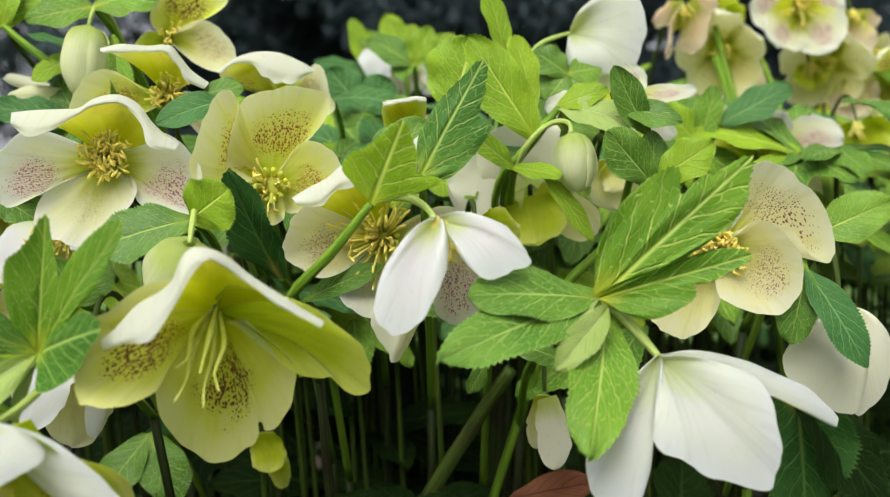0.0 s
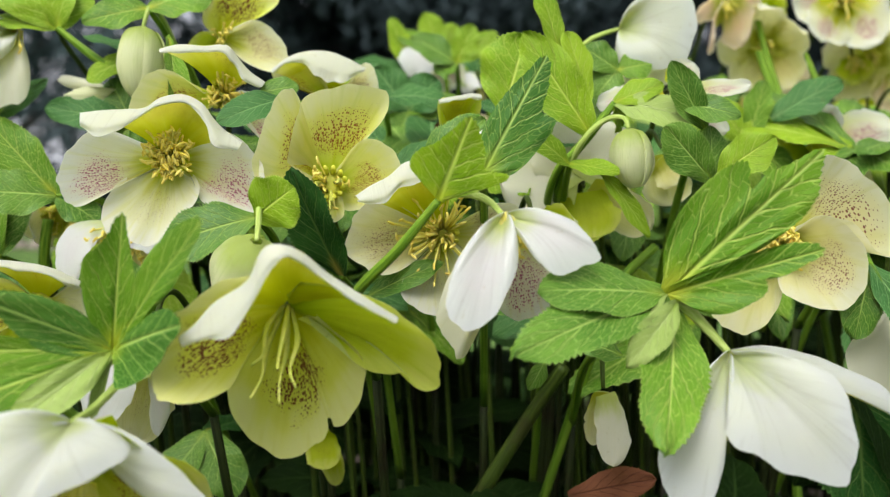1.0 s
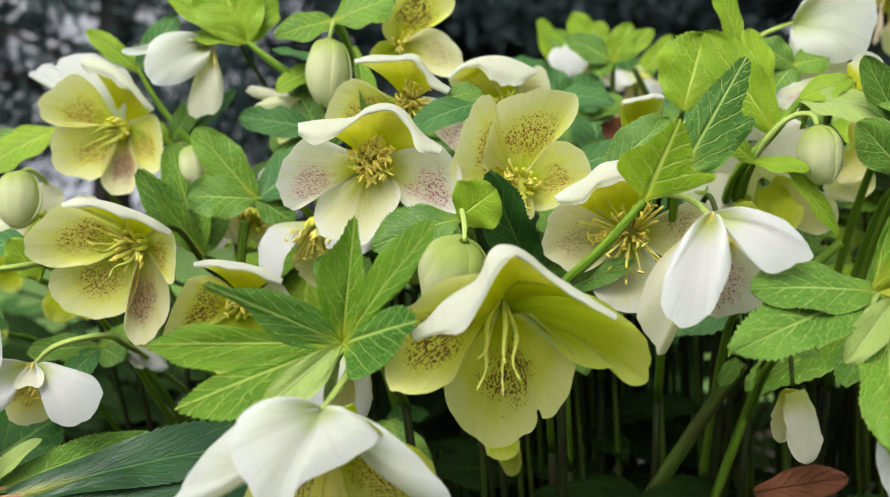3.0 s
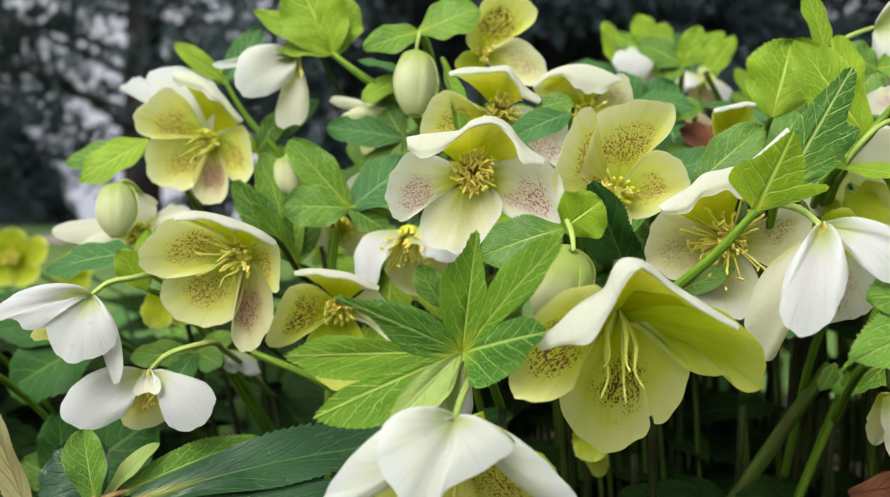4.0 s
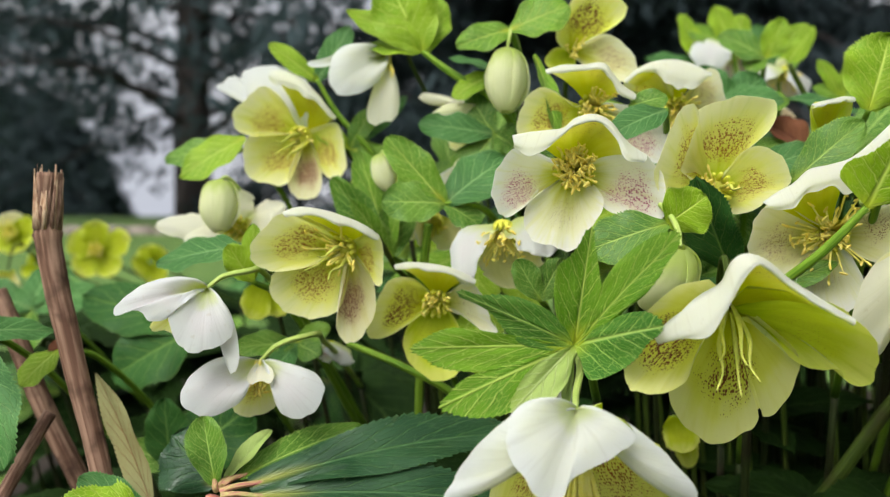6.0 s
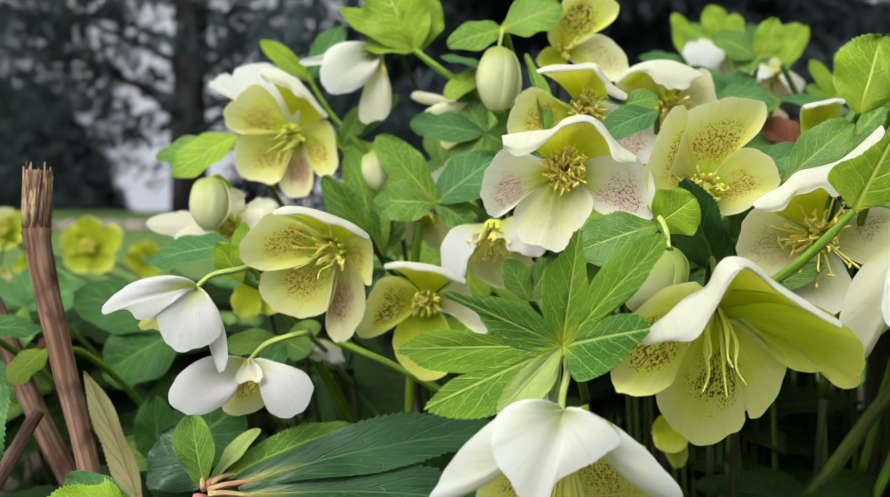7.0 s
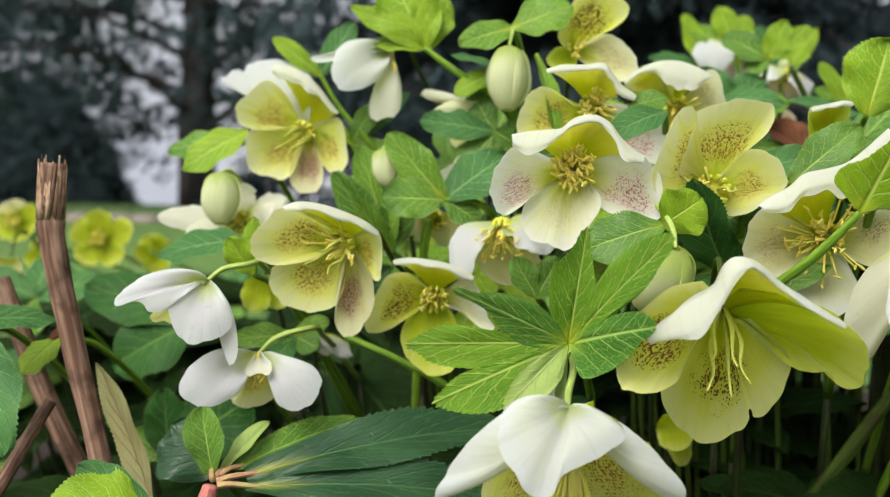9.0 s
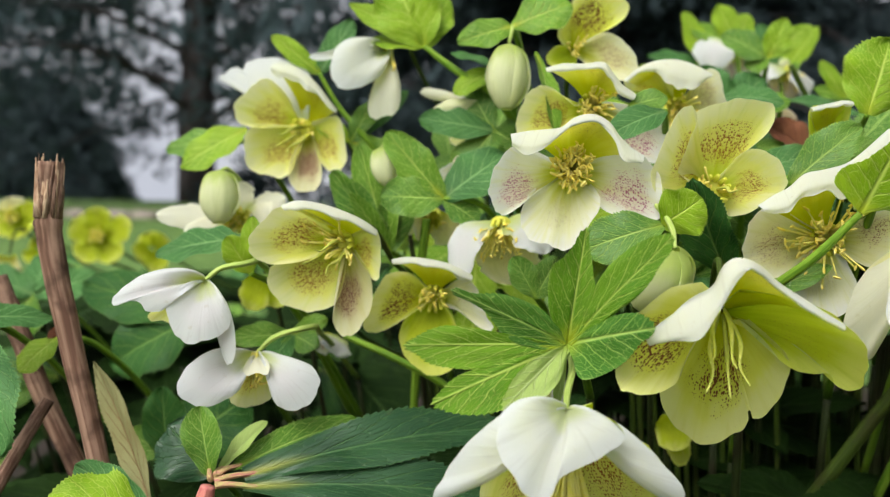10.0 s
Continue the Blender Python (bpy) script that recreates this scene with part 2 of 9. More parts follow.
OUTSIDE = {
    "lime": petal_outside("cream_petal_back", (0.57, 0.661, 0.14), (0.91, 0.91, 0.715), (0.707, 0.752, 0.388), 0.35),
    "lemon": petal_outside("ivory_petal_back", (0.638, 0.707, 0.2), (0.91, 0.91, 0.741), (0.752, 0.775, 0.456), 0.3),
    "blush": petal_outside("white_petal_back", (0.684, 0.775, 0.3), (0.825, 0.845, 0.865), (0.64, 0.63, 0.64), 0.2),
    "cream": petal_outside("white_cream_petal_back", (0.638, 0.718, 0.22), (0.901, 0.901, 0.798), (0.821, 0.821, 0.638), 0.28),
    "white": petal_outside("thinly_spotted_petal_back", (0.684, 0.775, 0.3), (0.85, 0.85, 0.84), (0.6, 0.6, 0.55), 0.3),
    "rust": petal_outside("rust_blotched_petal_back", (0.64, 0.70, 0.2), (0.90, 0.89, 0.74), (0.70, 0.60, 0.42), 0.35),
    "freckle": petal_outside("cream_freckled_petal_back", (0.64, 0.70, 0.2), (0.86, 0.86, 0.78), (0.70, 0.66, 0.55), 0.3),
    "green": petal_outside("green_petal_back", (0.46, 0.58, 0.10), (0.76, 0.82, 0.42), (0.44, 0.56, 0.16), 0.5),
    "hood": petal_outside("hooded_white_petal_back", (0.70, 0.78, 0.42), (0.81, 0.835, 0.86), (0.66, 0.67, 0.68), 0.3),
    "heart": petal_outside("hooded_lime_petal_back", (0.707, 0.752, 0.2), (0.91, 0.91, 0.705), (0.752, 0.752, 0.456), 0.3),
    "bud": petal_outside("bud_sepal_back", (0.62, 0.72, 0.22), (0.86, 0.88, 0.62), (0.58, 0.66, 0.28), 0.45),
    "peach": petal_outside("peach_petal_back", (0.66, 0.70, 0.24), (0.91, 0.79, 0.68), (0.78, 0.54, 0.48), 0.35),
}
LEAF = {
    "bright": leaf_skin("young_bract", (0.19, 0.36, 0.006), (0.32, 0.50, 0.010), (0.56, 0.70, 0.12), (0.44, 0.54, 0.03), 0.42, 0.30, 0.6),
    "fresh": leaf_skin("fresh_bract", (0.085, 0.225, 0.010), (0.17, 0.355, 0.014), (0.44, 0.58, 0.12), (0.46, 0.52, 0.04), 0.38, 0.25, 0.75),
    "mid": leaf_skin("green_leaf", (0.050, 0.155, 0.011), (0.115, 0.255, 0.018), (0.36, 0.52, 0.12), (0.26, 0.38, 0.04), 0.36, 0.18, 0.7),
    "dark": leaf_skin("dark_leaf", (0.015, 0.066, 0.012), (0.036, 0.115, 0.020), (0.11, 0.20, 0.045), (0.42, 0.36, 0.06), 0.34, 0.10, 0.4, sheen=0.1),
    "flushed": leaf_skin("blue_green_leaf_with_flushed_foot", (0.011, 0.046, 0.016), (0.026, 0.080, 0.028), (0.060, 0.135, 0.045), (0.34, 0.36, 0.07), 0.24, 0.08, 0.4, sheen=0.35),
    "teal": leaf_skin("bluish_leaf", (0.034, 0.125, 0.026), (0.075, 0.20, 0.048), (0.22, 0.40, 0.14), (0.14, 0.26, 0.08), 0.40, 0.15, 0.45, sheen=0.16),
    # deep: green darkened nearly to black to stand for shade under the flowers
    "deep": leaf_skin("shade_darkened_leaf", (0.006, 0.017, 0.003), (0.012, 0.030, 0.005), (0.03, 0.06, 0.014), (0.03, 0.06, 0.02), 0.45, 0.05, 0.3, sheen=0.04),
    "pale": leaf_skin("pale_unfolding_bract", (0.34, 0.48, 0.09), (0.46, 0.60, 0.18), (0.56, 0.68, 0.26), (0.3, 0.44, 0.05), 0.45, 0.35, 0.5),
    "dry": leaf_skin("withering_leaf", (0.24, 0.22, 0.09), (0.32, 0.34, 0.16), (0.22, 0.14, 0.06), (0.3, 0.2, 0.1), 0.6, 0.12, 0.3, sheen=0.08),
    "brown": leaf_skin("dead_brown_leaf", (0.13, 0.045, 0.02), (0.24, 0.10, 0.05), (0.10, 0.035, 0.02), (0.1, 0.04, 0.02), 0.6, 0.06, 0.3, sheen=0.12),
}
BROAD = {
    "bright": leaf_skin("young_broad_bract", (0.21, 0.38, 0.006), (0.33, 0.50, 0.010), (0.56, 0.70, 0.12), (0.46, 0.56, 0.03), 0.42, 0.32, 0.5, 0.45, 5.0),
    "fresh": leaf_skin("fresh_broad_bract", (0.085, 0.225, 0.010), (0.17, 0.345, 0.014), (0.46, 0.60, 0.12), (0.46, 0.52, 0.04), 0.36, 0.26, 0.55, 0.45, 5.5),
    "mid": leaf_skin("green_broad_leaf", (0.040, 0.145, 0.014), (0.090, 0.225, 0.024), (0.36, 0.52, 0.12), (0.30, 0.42, 0.04), 0.34, 0.18, 0.5, 0.45, 5.5),
    "pale": leaf_skin("pale_broad_bract", (0.34, 0.48, 0.09), (0.46, 0.60, 0.18), (0.58, 0.70, 0.28), (0.34, 0.46, 0.05), 0.45, 0.35, 0.3, 0.4, 5.0),
}
STALK = {
    "green": stalk_skin("green_stalk", (0.08, 0.18, 0.012), (0.19, 0.31, 0.03), (0.12, 0.22, 0.02)),
    "lime": stalk_skin("lime_stalk", (0.30, 0.42, 0.08), (0.44, 0.52, 0.16), (0.34, 0.46, 0.10)),
    # olive: the green stalk darkened to stand in for shade inside the clump
    "olive": stalk_skin("olive_shade_stalk", (0.028, 0.050, 0.007), (0.062, 0.095, 0.014), (0.04, 0.045, 0.012)),
    # shade: darkest stalk copy, shade painted into lower stems and undergrowth stalks
    "shade": stalk_skin("shade_darkened_stalk", (0.014, 0.022, 0.006), (0.030, 0.042, 0.012), (0.022, 0.018, 0.010)),
    "flush": stalk_skin("flushed_petiolule", (0.40, 0.15, 0.13), (0.42, 0.34, 0.13), (0.38, 0.42, 0.13), 150.0),
    "red": stalk_skin("red_stalk", (0.44, 0.10, 0.12), (0.55, 0.24, 0.18), (0.46, 0.16, 0.12)),
    "cane": stalk_skin("dry_cane", (0.12, 0.062, 0.040), (0.31, 0.195, 0.135), (0.055, 0.03, 0.02), 90.0, 0.6),
    "straw": stalk_skin("straw_pith", (0.34, 0.20, 0.12), (0.56, 0.42, 0.28), (0.20, 0.10, 0.06), 120.0, 0.7),
    "bark": stalk_skin("cedar_bark", (0.026, 0.022, 0.022), (0.052, 0.045, 0.044), (0.02, 0.017, 0.017), 3.0, 0.9),
}
ANTHER = plain_skin("yellow_anther", (0.93, 0.77, 0.13), (0.95, 0.86, 0.32), 700.0, 0.6, 0.0, 0.4)
FILAMENT = plain_skin("pale_filament", (0.90, 0.84, 0.18), (0.93, 0.88, 0.36), 500.0, 0.5, 0.0, 0.5)
NECTARY = plain_skin("nectary_green", (0.64, 0.67, 0.05), (0.76, 0.74, 0.12), 500.0, 0.4, 0.0, 0.35)
STYLE = plain_skin("carpel_green", (0.46, 0.52, 0.08), (0.62, 0.62, 0.14), 400.0, 0.4, 0.0, 0.2)


# ---- shapes ----
def V(*a):
    return np.array(a, float)


def unit(a):
    a = np.asarray(a, float)
    return a / (np.linalg.norm(a) + 1e-12)


def grid_mesh(name, sheets, materials, closed=False):
    """One mesh from sheets of (points[n, m, 3], uv[n, m, 2], material)."""
    vs, fs, ms, uvs = [], [], [], []
    at = 0
    for pts, uv, mi in sheets:
        n, m = pts.shape[:2]
        vs.append(pts.reshape(-1, 3))
        uvs.append(uv.reshape(-1, 2))
        i = np.arange(n * m).reshape(n, m) + at
        q = np.stack([i[:-1, :-1], i[:-1, 1:], i[1:, 1:], i[1:, :-1]], -1).reshape(-1, 4)
        fs.append(q)
        ms.append(np.full(len(q), mi))
        at += n * m
    vs, fs, ms, uvs = np.concatenate(vs), np.concatenate(fs), np.concatenate(ms), np.concatenate(uvs)
    me = bpy.data.meshes.new(name)
    me.from_pydata(vs.tolist(), [], fs.tolist())
    me.uv_layers.new(name="UVMap").data.foreach_set("uv", uvs[fs.reshape(-1)].reshape(-1).astype(np.float32))
    me.polygons.foreach_set("material_index", ms.astype(np.int32))
    me.polygons.foreach_set("use_smooth", np.ones(len(fs), bool))
    for m in materials:
        me.materials.append(m)
    me.update()
    return me


def stalk_parts(ob, pts, thick, skin, at):
    """The stalk and, where it reaches the soil, a lower stem with shade put into its colour."""
    cut = -1 if pts[-1][2] < 0 and len(pts) > 3 else len(pts)
    part("stalk", tube("stalk", pts[:cut], [thick * 0.65, thick * 0.9, thick, thick * 1.1], STALK[skin], at), ob)
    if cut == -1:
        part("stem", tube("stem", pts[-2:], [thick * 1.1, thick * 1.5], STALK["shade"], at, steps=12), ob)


def part(name, me, parent, label=""):
    ob = new(name, me)
    ob.parent = parent
    return tagged(ob, label)


def root(name, at, label, category, group=""):
    ob = new(name)
    ob.empty_display_size = 0.005
    ob.location = Vector(at)
    return tagged(ob, label, category, group)


def blade(base, ctrl, tip, inward, width, n, m, profile, cup=0.0, ruffle=0.0, waves=3.0, fold=0.0, teeth=0.0, roll=0.0, seed=0, hollow=0.0, thick=0.0004):
    """A petal or leaflet: a midline that bends from base over ctrl to tip, with a cross-section that cups, folds, ruffles and curls.
    Returns the inner and the outer sheet and their uv."""
    rnd = np.random.RandomState(seed)
    base, ctrl, tip, inward = V(*base), V(*ctrl), V(*tip), unit(inward)
    u = np.linspace(0, 1, n)
    u = 0.5 * u + 0.5 * np.sin(u * math.pi / 2) if not teeth else u
    a = u[:, None]
    mid = (1 - a) ** 2 * base + 2 * a * (1 - a) * ctrl + a * a * tip
    tan = 2 * (1 - a) * (ctrl - base) + 2 * a * (tip - ctrl)
    tan /= np.linalg.norm(tan, axis=1)[:, None] + 1e-12
    chord = unit(tip - base)
    across = unit(np.cross(chord, inward))
    nor = np.cross(np.repeat(across[None], n, 0), tan)
    nor /= np.linalg.norm(nor, axis=1)[:, None] + 1e-12
    side = np.cross(tan, nor)
    length = np.linalg.norm(ctrl - base) + np.linalg.norm(tip - ctrl)
    half = width / 2 * profile(u)
    v = np.linspace(-1, 1, m)
    hw = np.repeat(half[:, None], m, 1)
    p1, p2, p3 = rnd.uniform(0, 6.28, 3)
    hw = hw * (1 + 0.05 * np.sin(u * 9 + p1)[:, None] * np.sign(v)[None] + 0.03 * np.sin(u * 17 + p2)[:, None])
    if not teeth:
        # nicked, uneven margin
        for one in (v < 0, v > 0):
            nick = 0.026 * np.sin(u * 31 + rnd.uniform(0, 6.28)) + 0.012 * np.sin(u * 53 + rnd.uniform(0, 6.28)) - 0.10 * np.exp(-(((u - rnd.uniform(0.6, 0.93)) / 0.025) ** 2)) * (rnd.uniform() < 0.45)
            hw = hw * (1 + nick[:, None] * one[None] * (np.abs(v) ** 3)[None])
    adv = np.zeros((n, m))
    if teeth:
        saw = ((np.arange(n) % 2) * 2 - 1) * np.clip((u - 0.18) * 4, 0, 1) * rnd.uniform(0.35, 1.25, n)
        hw[:, 0] *= 1 + teeth * saw
        hw[:, -1] *= 1 + teeth * saw
        adv[:, 0] = adv[:, -1] = np.clip(saw, 0, 1) * length * 0.012
    lift = cup * width * (v ** 2)[None] * np.sin(np.clip(u, 0, 1) * 2.2 + 0.3)[:, None]
    lift = lift + fold * hw * np.abs(v)[None]
    lift = lift + ruffle * width * np.sin(u * waves * 6.28 + p1)[:, None] * (np.abs(v) ** 2.5 * np.sign(v + 1e-6))[None]
    lift = lift + ruffle * 0.7 * width * np.sin(v * 4.5 + p3)[None] * (u ** 3)[:, None]
    place = v[None] * np.ones((n, 1))
    if roll:
        # one margin rolls over towards the inner side and shows its back
        keep = 1 - abs(roll)
        s = np.clip((np.sign(roll) * v - keep) / abs(roll), 0, 1)[None] * np.ones((n, 1))
        turn, part_bent = 2.6, 0.35
        arc = np.minimum(s / part_bent, 1) * turn
        flat = np.maximum(s - part_bent, 0)
        bent = keep + abs(roll) * (part_bent * np.sin(arc) / turn + flat * math.cos(turn))
        place = np.where((np.sign(roll) * v > keep)[None], np.sign(roll) * np.where(s > 0.001, bent, keep), place)
        lift = lift + hw * abs(roll) * (part_bent * (1 - np.cos(arc)) / turn + flat * math.sin(turn))
    if hollow:
        lift = lift + hollow * width * np.sin((u * 40)[:, None] - 9 * np.abs(v)[None] + p2) * ((1 - np.abs(v)) * np.abs(v))[None]
    pts = mid[:, None] + side[:, None] * (place * hw)[..., None] + nor[:, None] * lift[..., None] + tan[:, None] * adv[..., None]
    body = thick * (1 - v ** 6)[None] * np.sqrt(np.clip(1.02 - u ** 8, 0, 1))[:, None] + 0.00003
    back = pts - nor[:, None] * body[..., None]
    uv = np.stack([np.repeat(u[:, None], m, 1), np.repeat((v / 2 + 0.5)[None], n, 0)], -1)
    return pts, back, uv


def shell(name, front, back, uv, materials):
    """Closes the two sheets along their rims."""
    n, m = front.shape[:2]
    idx = [(i, 0) for i in range(n)] + [(n - 1, j) for j in range(1, m)] + [(i, m - 1) for i in range(n - 2, -1, -1)] + [(0, j) for j in range(m - 2, 0, -1)] + [(0, 0)]
    rim = np.stack([np.stack([front[i] for i in idx]), np.stack([back[i] for i in idx])])
    ruv = np.stack([np.stack([uv[i] for i in idx])] * 2)
    return grid_mesh(name, [(front, uv, 0), (back[:, ::-1], uv[:, ::-1], 1), (rim, ruv, 1)], materials)


def round_profile(widest, foot, blunt):
    def f(u):
        s = np.where(u > widest, (u - widest) / (1 - widest), (widest - u) / widest)
        up = (1 - np.clip(s, 0, 1) ** blunt) ** 0.5
        low = foot + (1 - foot) * (1 - s ** 1.8)
        return np.where(u > widest, np.maximum(up, 0.02), low)
    return f


def leaf_profile(widest, point):
    def f(u):
        s = np.where(u > widest, (u - widest) / (1 - widest), (widest - u) / widest)
        up = (1 - np.clip(s, 0, 1) ** 1.5) ** point
        low = 0.07 + 0.93 * np.cos(np.clip(s, 0, 1) * 1.45) ** 0.9
        return np.where(u > widest, np.maximum(up, 0.012), low)
    return f


def spline(pts, steps=8):
    """A smooth line through the points."""
    p = [V(*q) for q in pts]
    if len(p) == 2:
        return np.stack([p[0] + (p[1] - p[0]) * i / steps for i in range(steps + 1)])
    step = [q - p[i] for i, q in enumerate(p[1:])]
    way = [unit(step[0])] + [unit(unit(a) + unit(b)) for a, b in zip(step, step[1:])] + [unit(step[-1])]
    out = []
    for i, d in enumerate(step):
        ln = np.linalg.norm(d)
        for k in range(steps):
            x = k / steps
            out.append((2 * x**3 - 3 * x * x + 1) * p[i] + (x**3 - 2 * x * x + x) * way[i] * ln + (3 * x * x - 2 * x**3) * p[i + 1] + (x**3 - x * x) * way[i + 1] * ln)
    out.append(p[-1])
    return np.stack(out)


def tube_sheet(line, radii, sides=8, lumps=0.0, mi=0):
    n = len(line)
    r = np.interp(np.linspace(0, 1, n), np.linspace(0, 1, len(radii)), radii)
    tan = np.gradient(line, axis=0)
    tan /= np.linalg.norm(tan, axis=1)[:, None] + 1e-12
    k = unit(np.cross(tan[0], V(0.31, 0.12, 0.94)))
    rows = []
    ang = np.linspace(0, 2 * math.pi, sides + 1)
    for i in range(n):
        k = unit(k - tan[i] * (k @ tan[i]))
        b = np.cross(tan[i], k)
        rr = r[i] * (1 + lumps * np.sin(ang * 3 + i * 0.7))
        rr[-1] = rr[0]
        rows.append(line[i] + rr[:, None] * (np.cos(ang)[:, None] * k + np.sin(ang)[:, None] * b))
    pts = np.stack([np.repeat(line[:1], sides + 1, 0), *rows, np.repeat(line[-1:], sides + 1, 0)])
    us = np.concatenate([[0], np.linspace(0, 1, n), [1]])
    uv = np.stack([np.repeat(us[:, None], sides + 1, 1), np.repeat(np.linspace(0, 1, sides + 1)[None], n + 2, 0)], -1)
    return pts, uv, mi


def tube(name, pts, radii, material, at=(0, 0, 0), sides=8, steps=8, lumps=0.0):
    return grid_mesh(name, [tube_sheet(spline(pts, steps) - V(*at), radii, sides, lumps)], [material])


COUNT = {"n": 0}


def seed():
    COUNT["n"] += 1
    return COUNT["n"]


def stamens(c, axis, count, reach, spread):
    """Filaments with anthers that spread from the heart of a flower."""
    rnd = np.random.RandomState(seed())
    axis = unit(axis)
    a = unit(np.cross(axis, V(0.2, 0.9, 0.3)))
    b = np.cross(axis, a)
    sheets = []
    for i in range(count):
        th, s = rnd.uniform(0, 6.28), spread * math.sqrt(rnd.uniform(0.02, 1))
        out = math.cos(th) * a + math.sin(th) * b
        ln = reach * rnd.uniform(0.65, 1.1)
        if i % 3 == 0:
            s, ln = 0.35 * s, ln * 0.75
        foot = out * 0.0022 * rnd.uniform(0.3, 1.0)
        end = foot + axis * ln * math.cos(s) + out * ln * math.sin(s)
        knee = foot + axis * ln * 0.6 + out * ln * 0.35 * s
        line = np.stack([foot, 0.25 * foot + 0.5 * knee + 0.25 * end, end])
        sheets.append(tube_sheet(line, [0.00042, 0.00034], 4))
        d = unit(end - knee + rnd.uniform(-1, 1, 3) * ln * 0.6)
        sheets.append(tube_sheet(np.stack([end - d * 0.0014, end - d * 0.0007, end + d * 0.0006, end + d * 0.0012]), [0.00018, 0.00044, 0.00044, 0.00018], 5, 0, 1))
    return grid_mesh("stamen_tuft", sheets, [FILAMENT, ANTHER])


def nectaries(axis, count):
    """The ring of small green horns round the stamens."""
    axis = unit(axis)
    a = unit(np.cross(axis, V(0.2, 0.9, 0.3)))
    b = np.cross(axis, a)
    sheets = []
    for i in range(count):
        th = 6.283 * i / count
        out = math.cos(th) * a + math.sin(th) * b
        sheets.append(tube_sheet(np.stack([out * 0.002, out * 0.0042 + axis * 0.0025, out * 0.0048 + axis * 0.0058]), [0.0005, 0.0010, 0.0007], 6))
    sheets.append(tube_sheet(np.stack([axis * -0.0015, axis * 0.0002, axis * 0.0016, axis * 0.0024]), [0.0022, 0.0042, 0.0040, 0.0018], 12))
    return grid_mesh("nectary_ring", sheets, [NECTARY])


def hood(c, ridge, lip, kind, folded):
    """The uppermost sepal: it rises from the heart to a ridge and folds over, so that a ruffled band of its white back shows."""
    rnd = np.random.RandomState(seed())
    top, low = spline(ridge, 8) - c, spline(lip, 8) - c
    m = len(top)
    k = np.linspace(-1, 1, m)
    rise = np.linspace(0.05, 1, 12) ** 0.9
    mean = top[m // 2]
    back = unit(np.cross(top[-1] - top[0], mean))
    back = back if back[1] > 0 else -back
    rows = []
    for a in rise:
        rows.append(top * a + back * np.linalg.norm(mean) * 0.16 * math.sin(math.pi * a))
    turn = unit(np.cross(top[-1] - top[0], back))
    turn = turn if turn[2] > 0 else -turn
    lead = (low - top)
    wave = np.sin(k * 7 + rnd.uniform(0, 6)) * 0.10 + np.sin(k * 15 + rnd.uniform(0, 6)) * 0.07
    for b in (0.06, 0.16, 0.32, 0.5, 0.68, 0.84, 1.0):
        puff = 0.0016 * math.sin(math.pi * min(b * 1.15, 1.0))
        rows.append(top + lead * (b * (1 + wave * b))[:, None] - back * (puff + 0.0006 * b * np.sin(k * 9 + 1))[:, None] + turn * 0.0004 * math.sin(math.pi * b))
    f = np.stack(rows)
    du, dv = np.gradient(f, axis=0), np.gradient(f, axis=1)
    nor = np.cross(du, dv)
    nor /= np.linalg.norm(nor, axis=2)[..., None] + 1e-12
    if nor[5, m // 2] @ back > 0:
        nor = -nor
    u = np.linspace(0, 1, len(rows))
    uv = np.stack([np.repeat(u[:, None], m, 1), np.repeat((k / 2 + 0.5)[None], len(rows), 0)], -1)
    return shell("sepal", f, f - nor * 0.0004, uv, [INSIDE[kind], OUTSIDE[folded]])

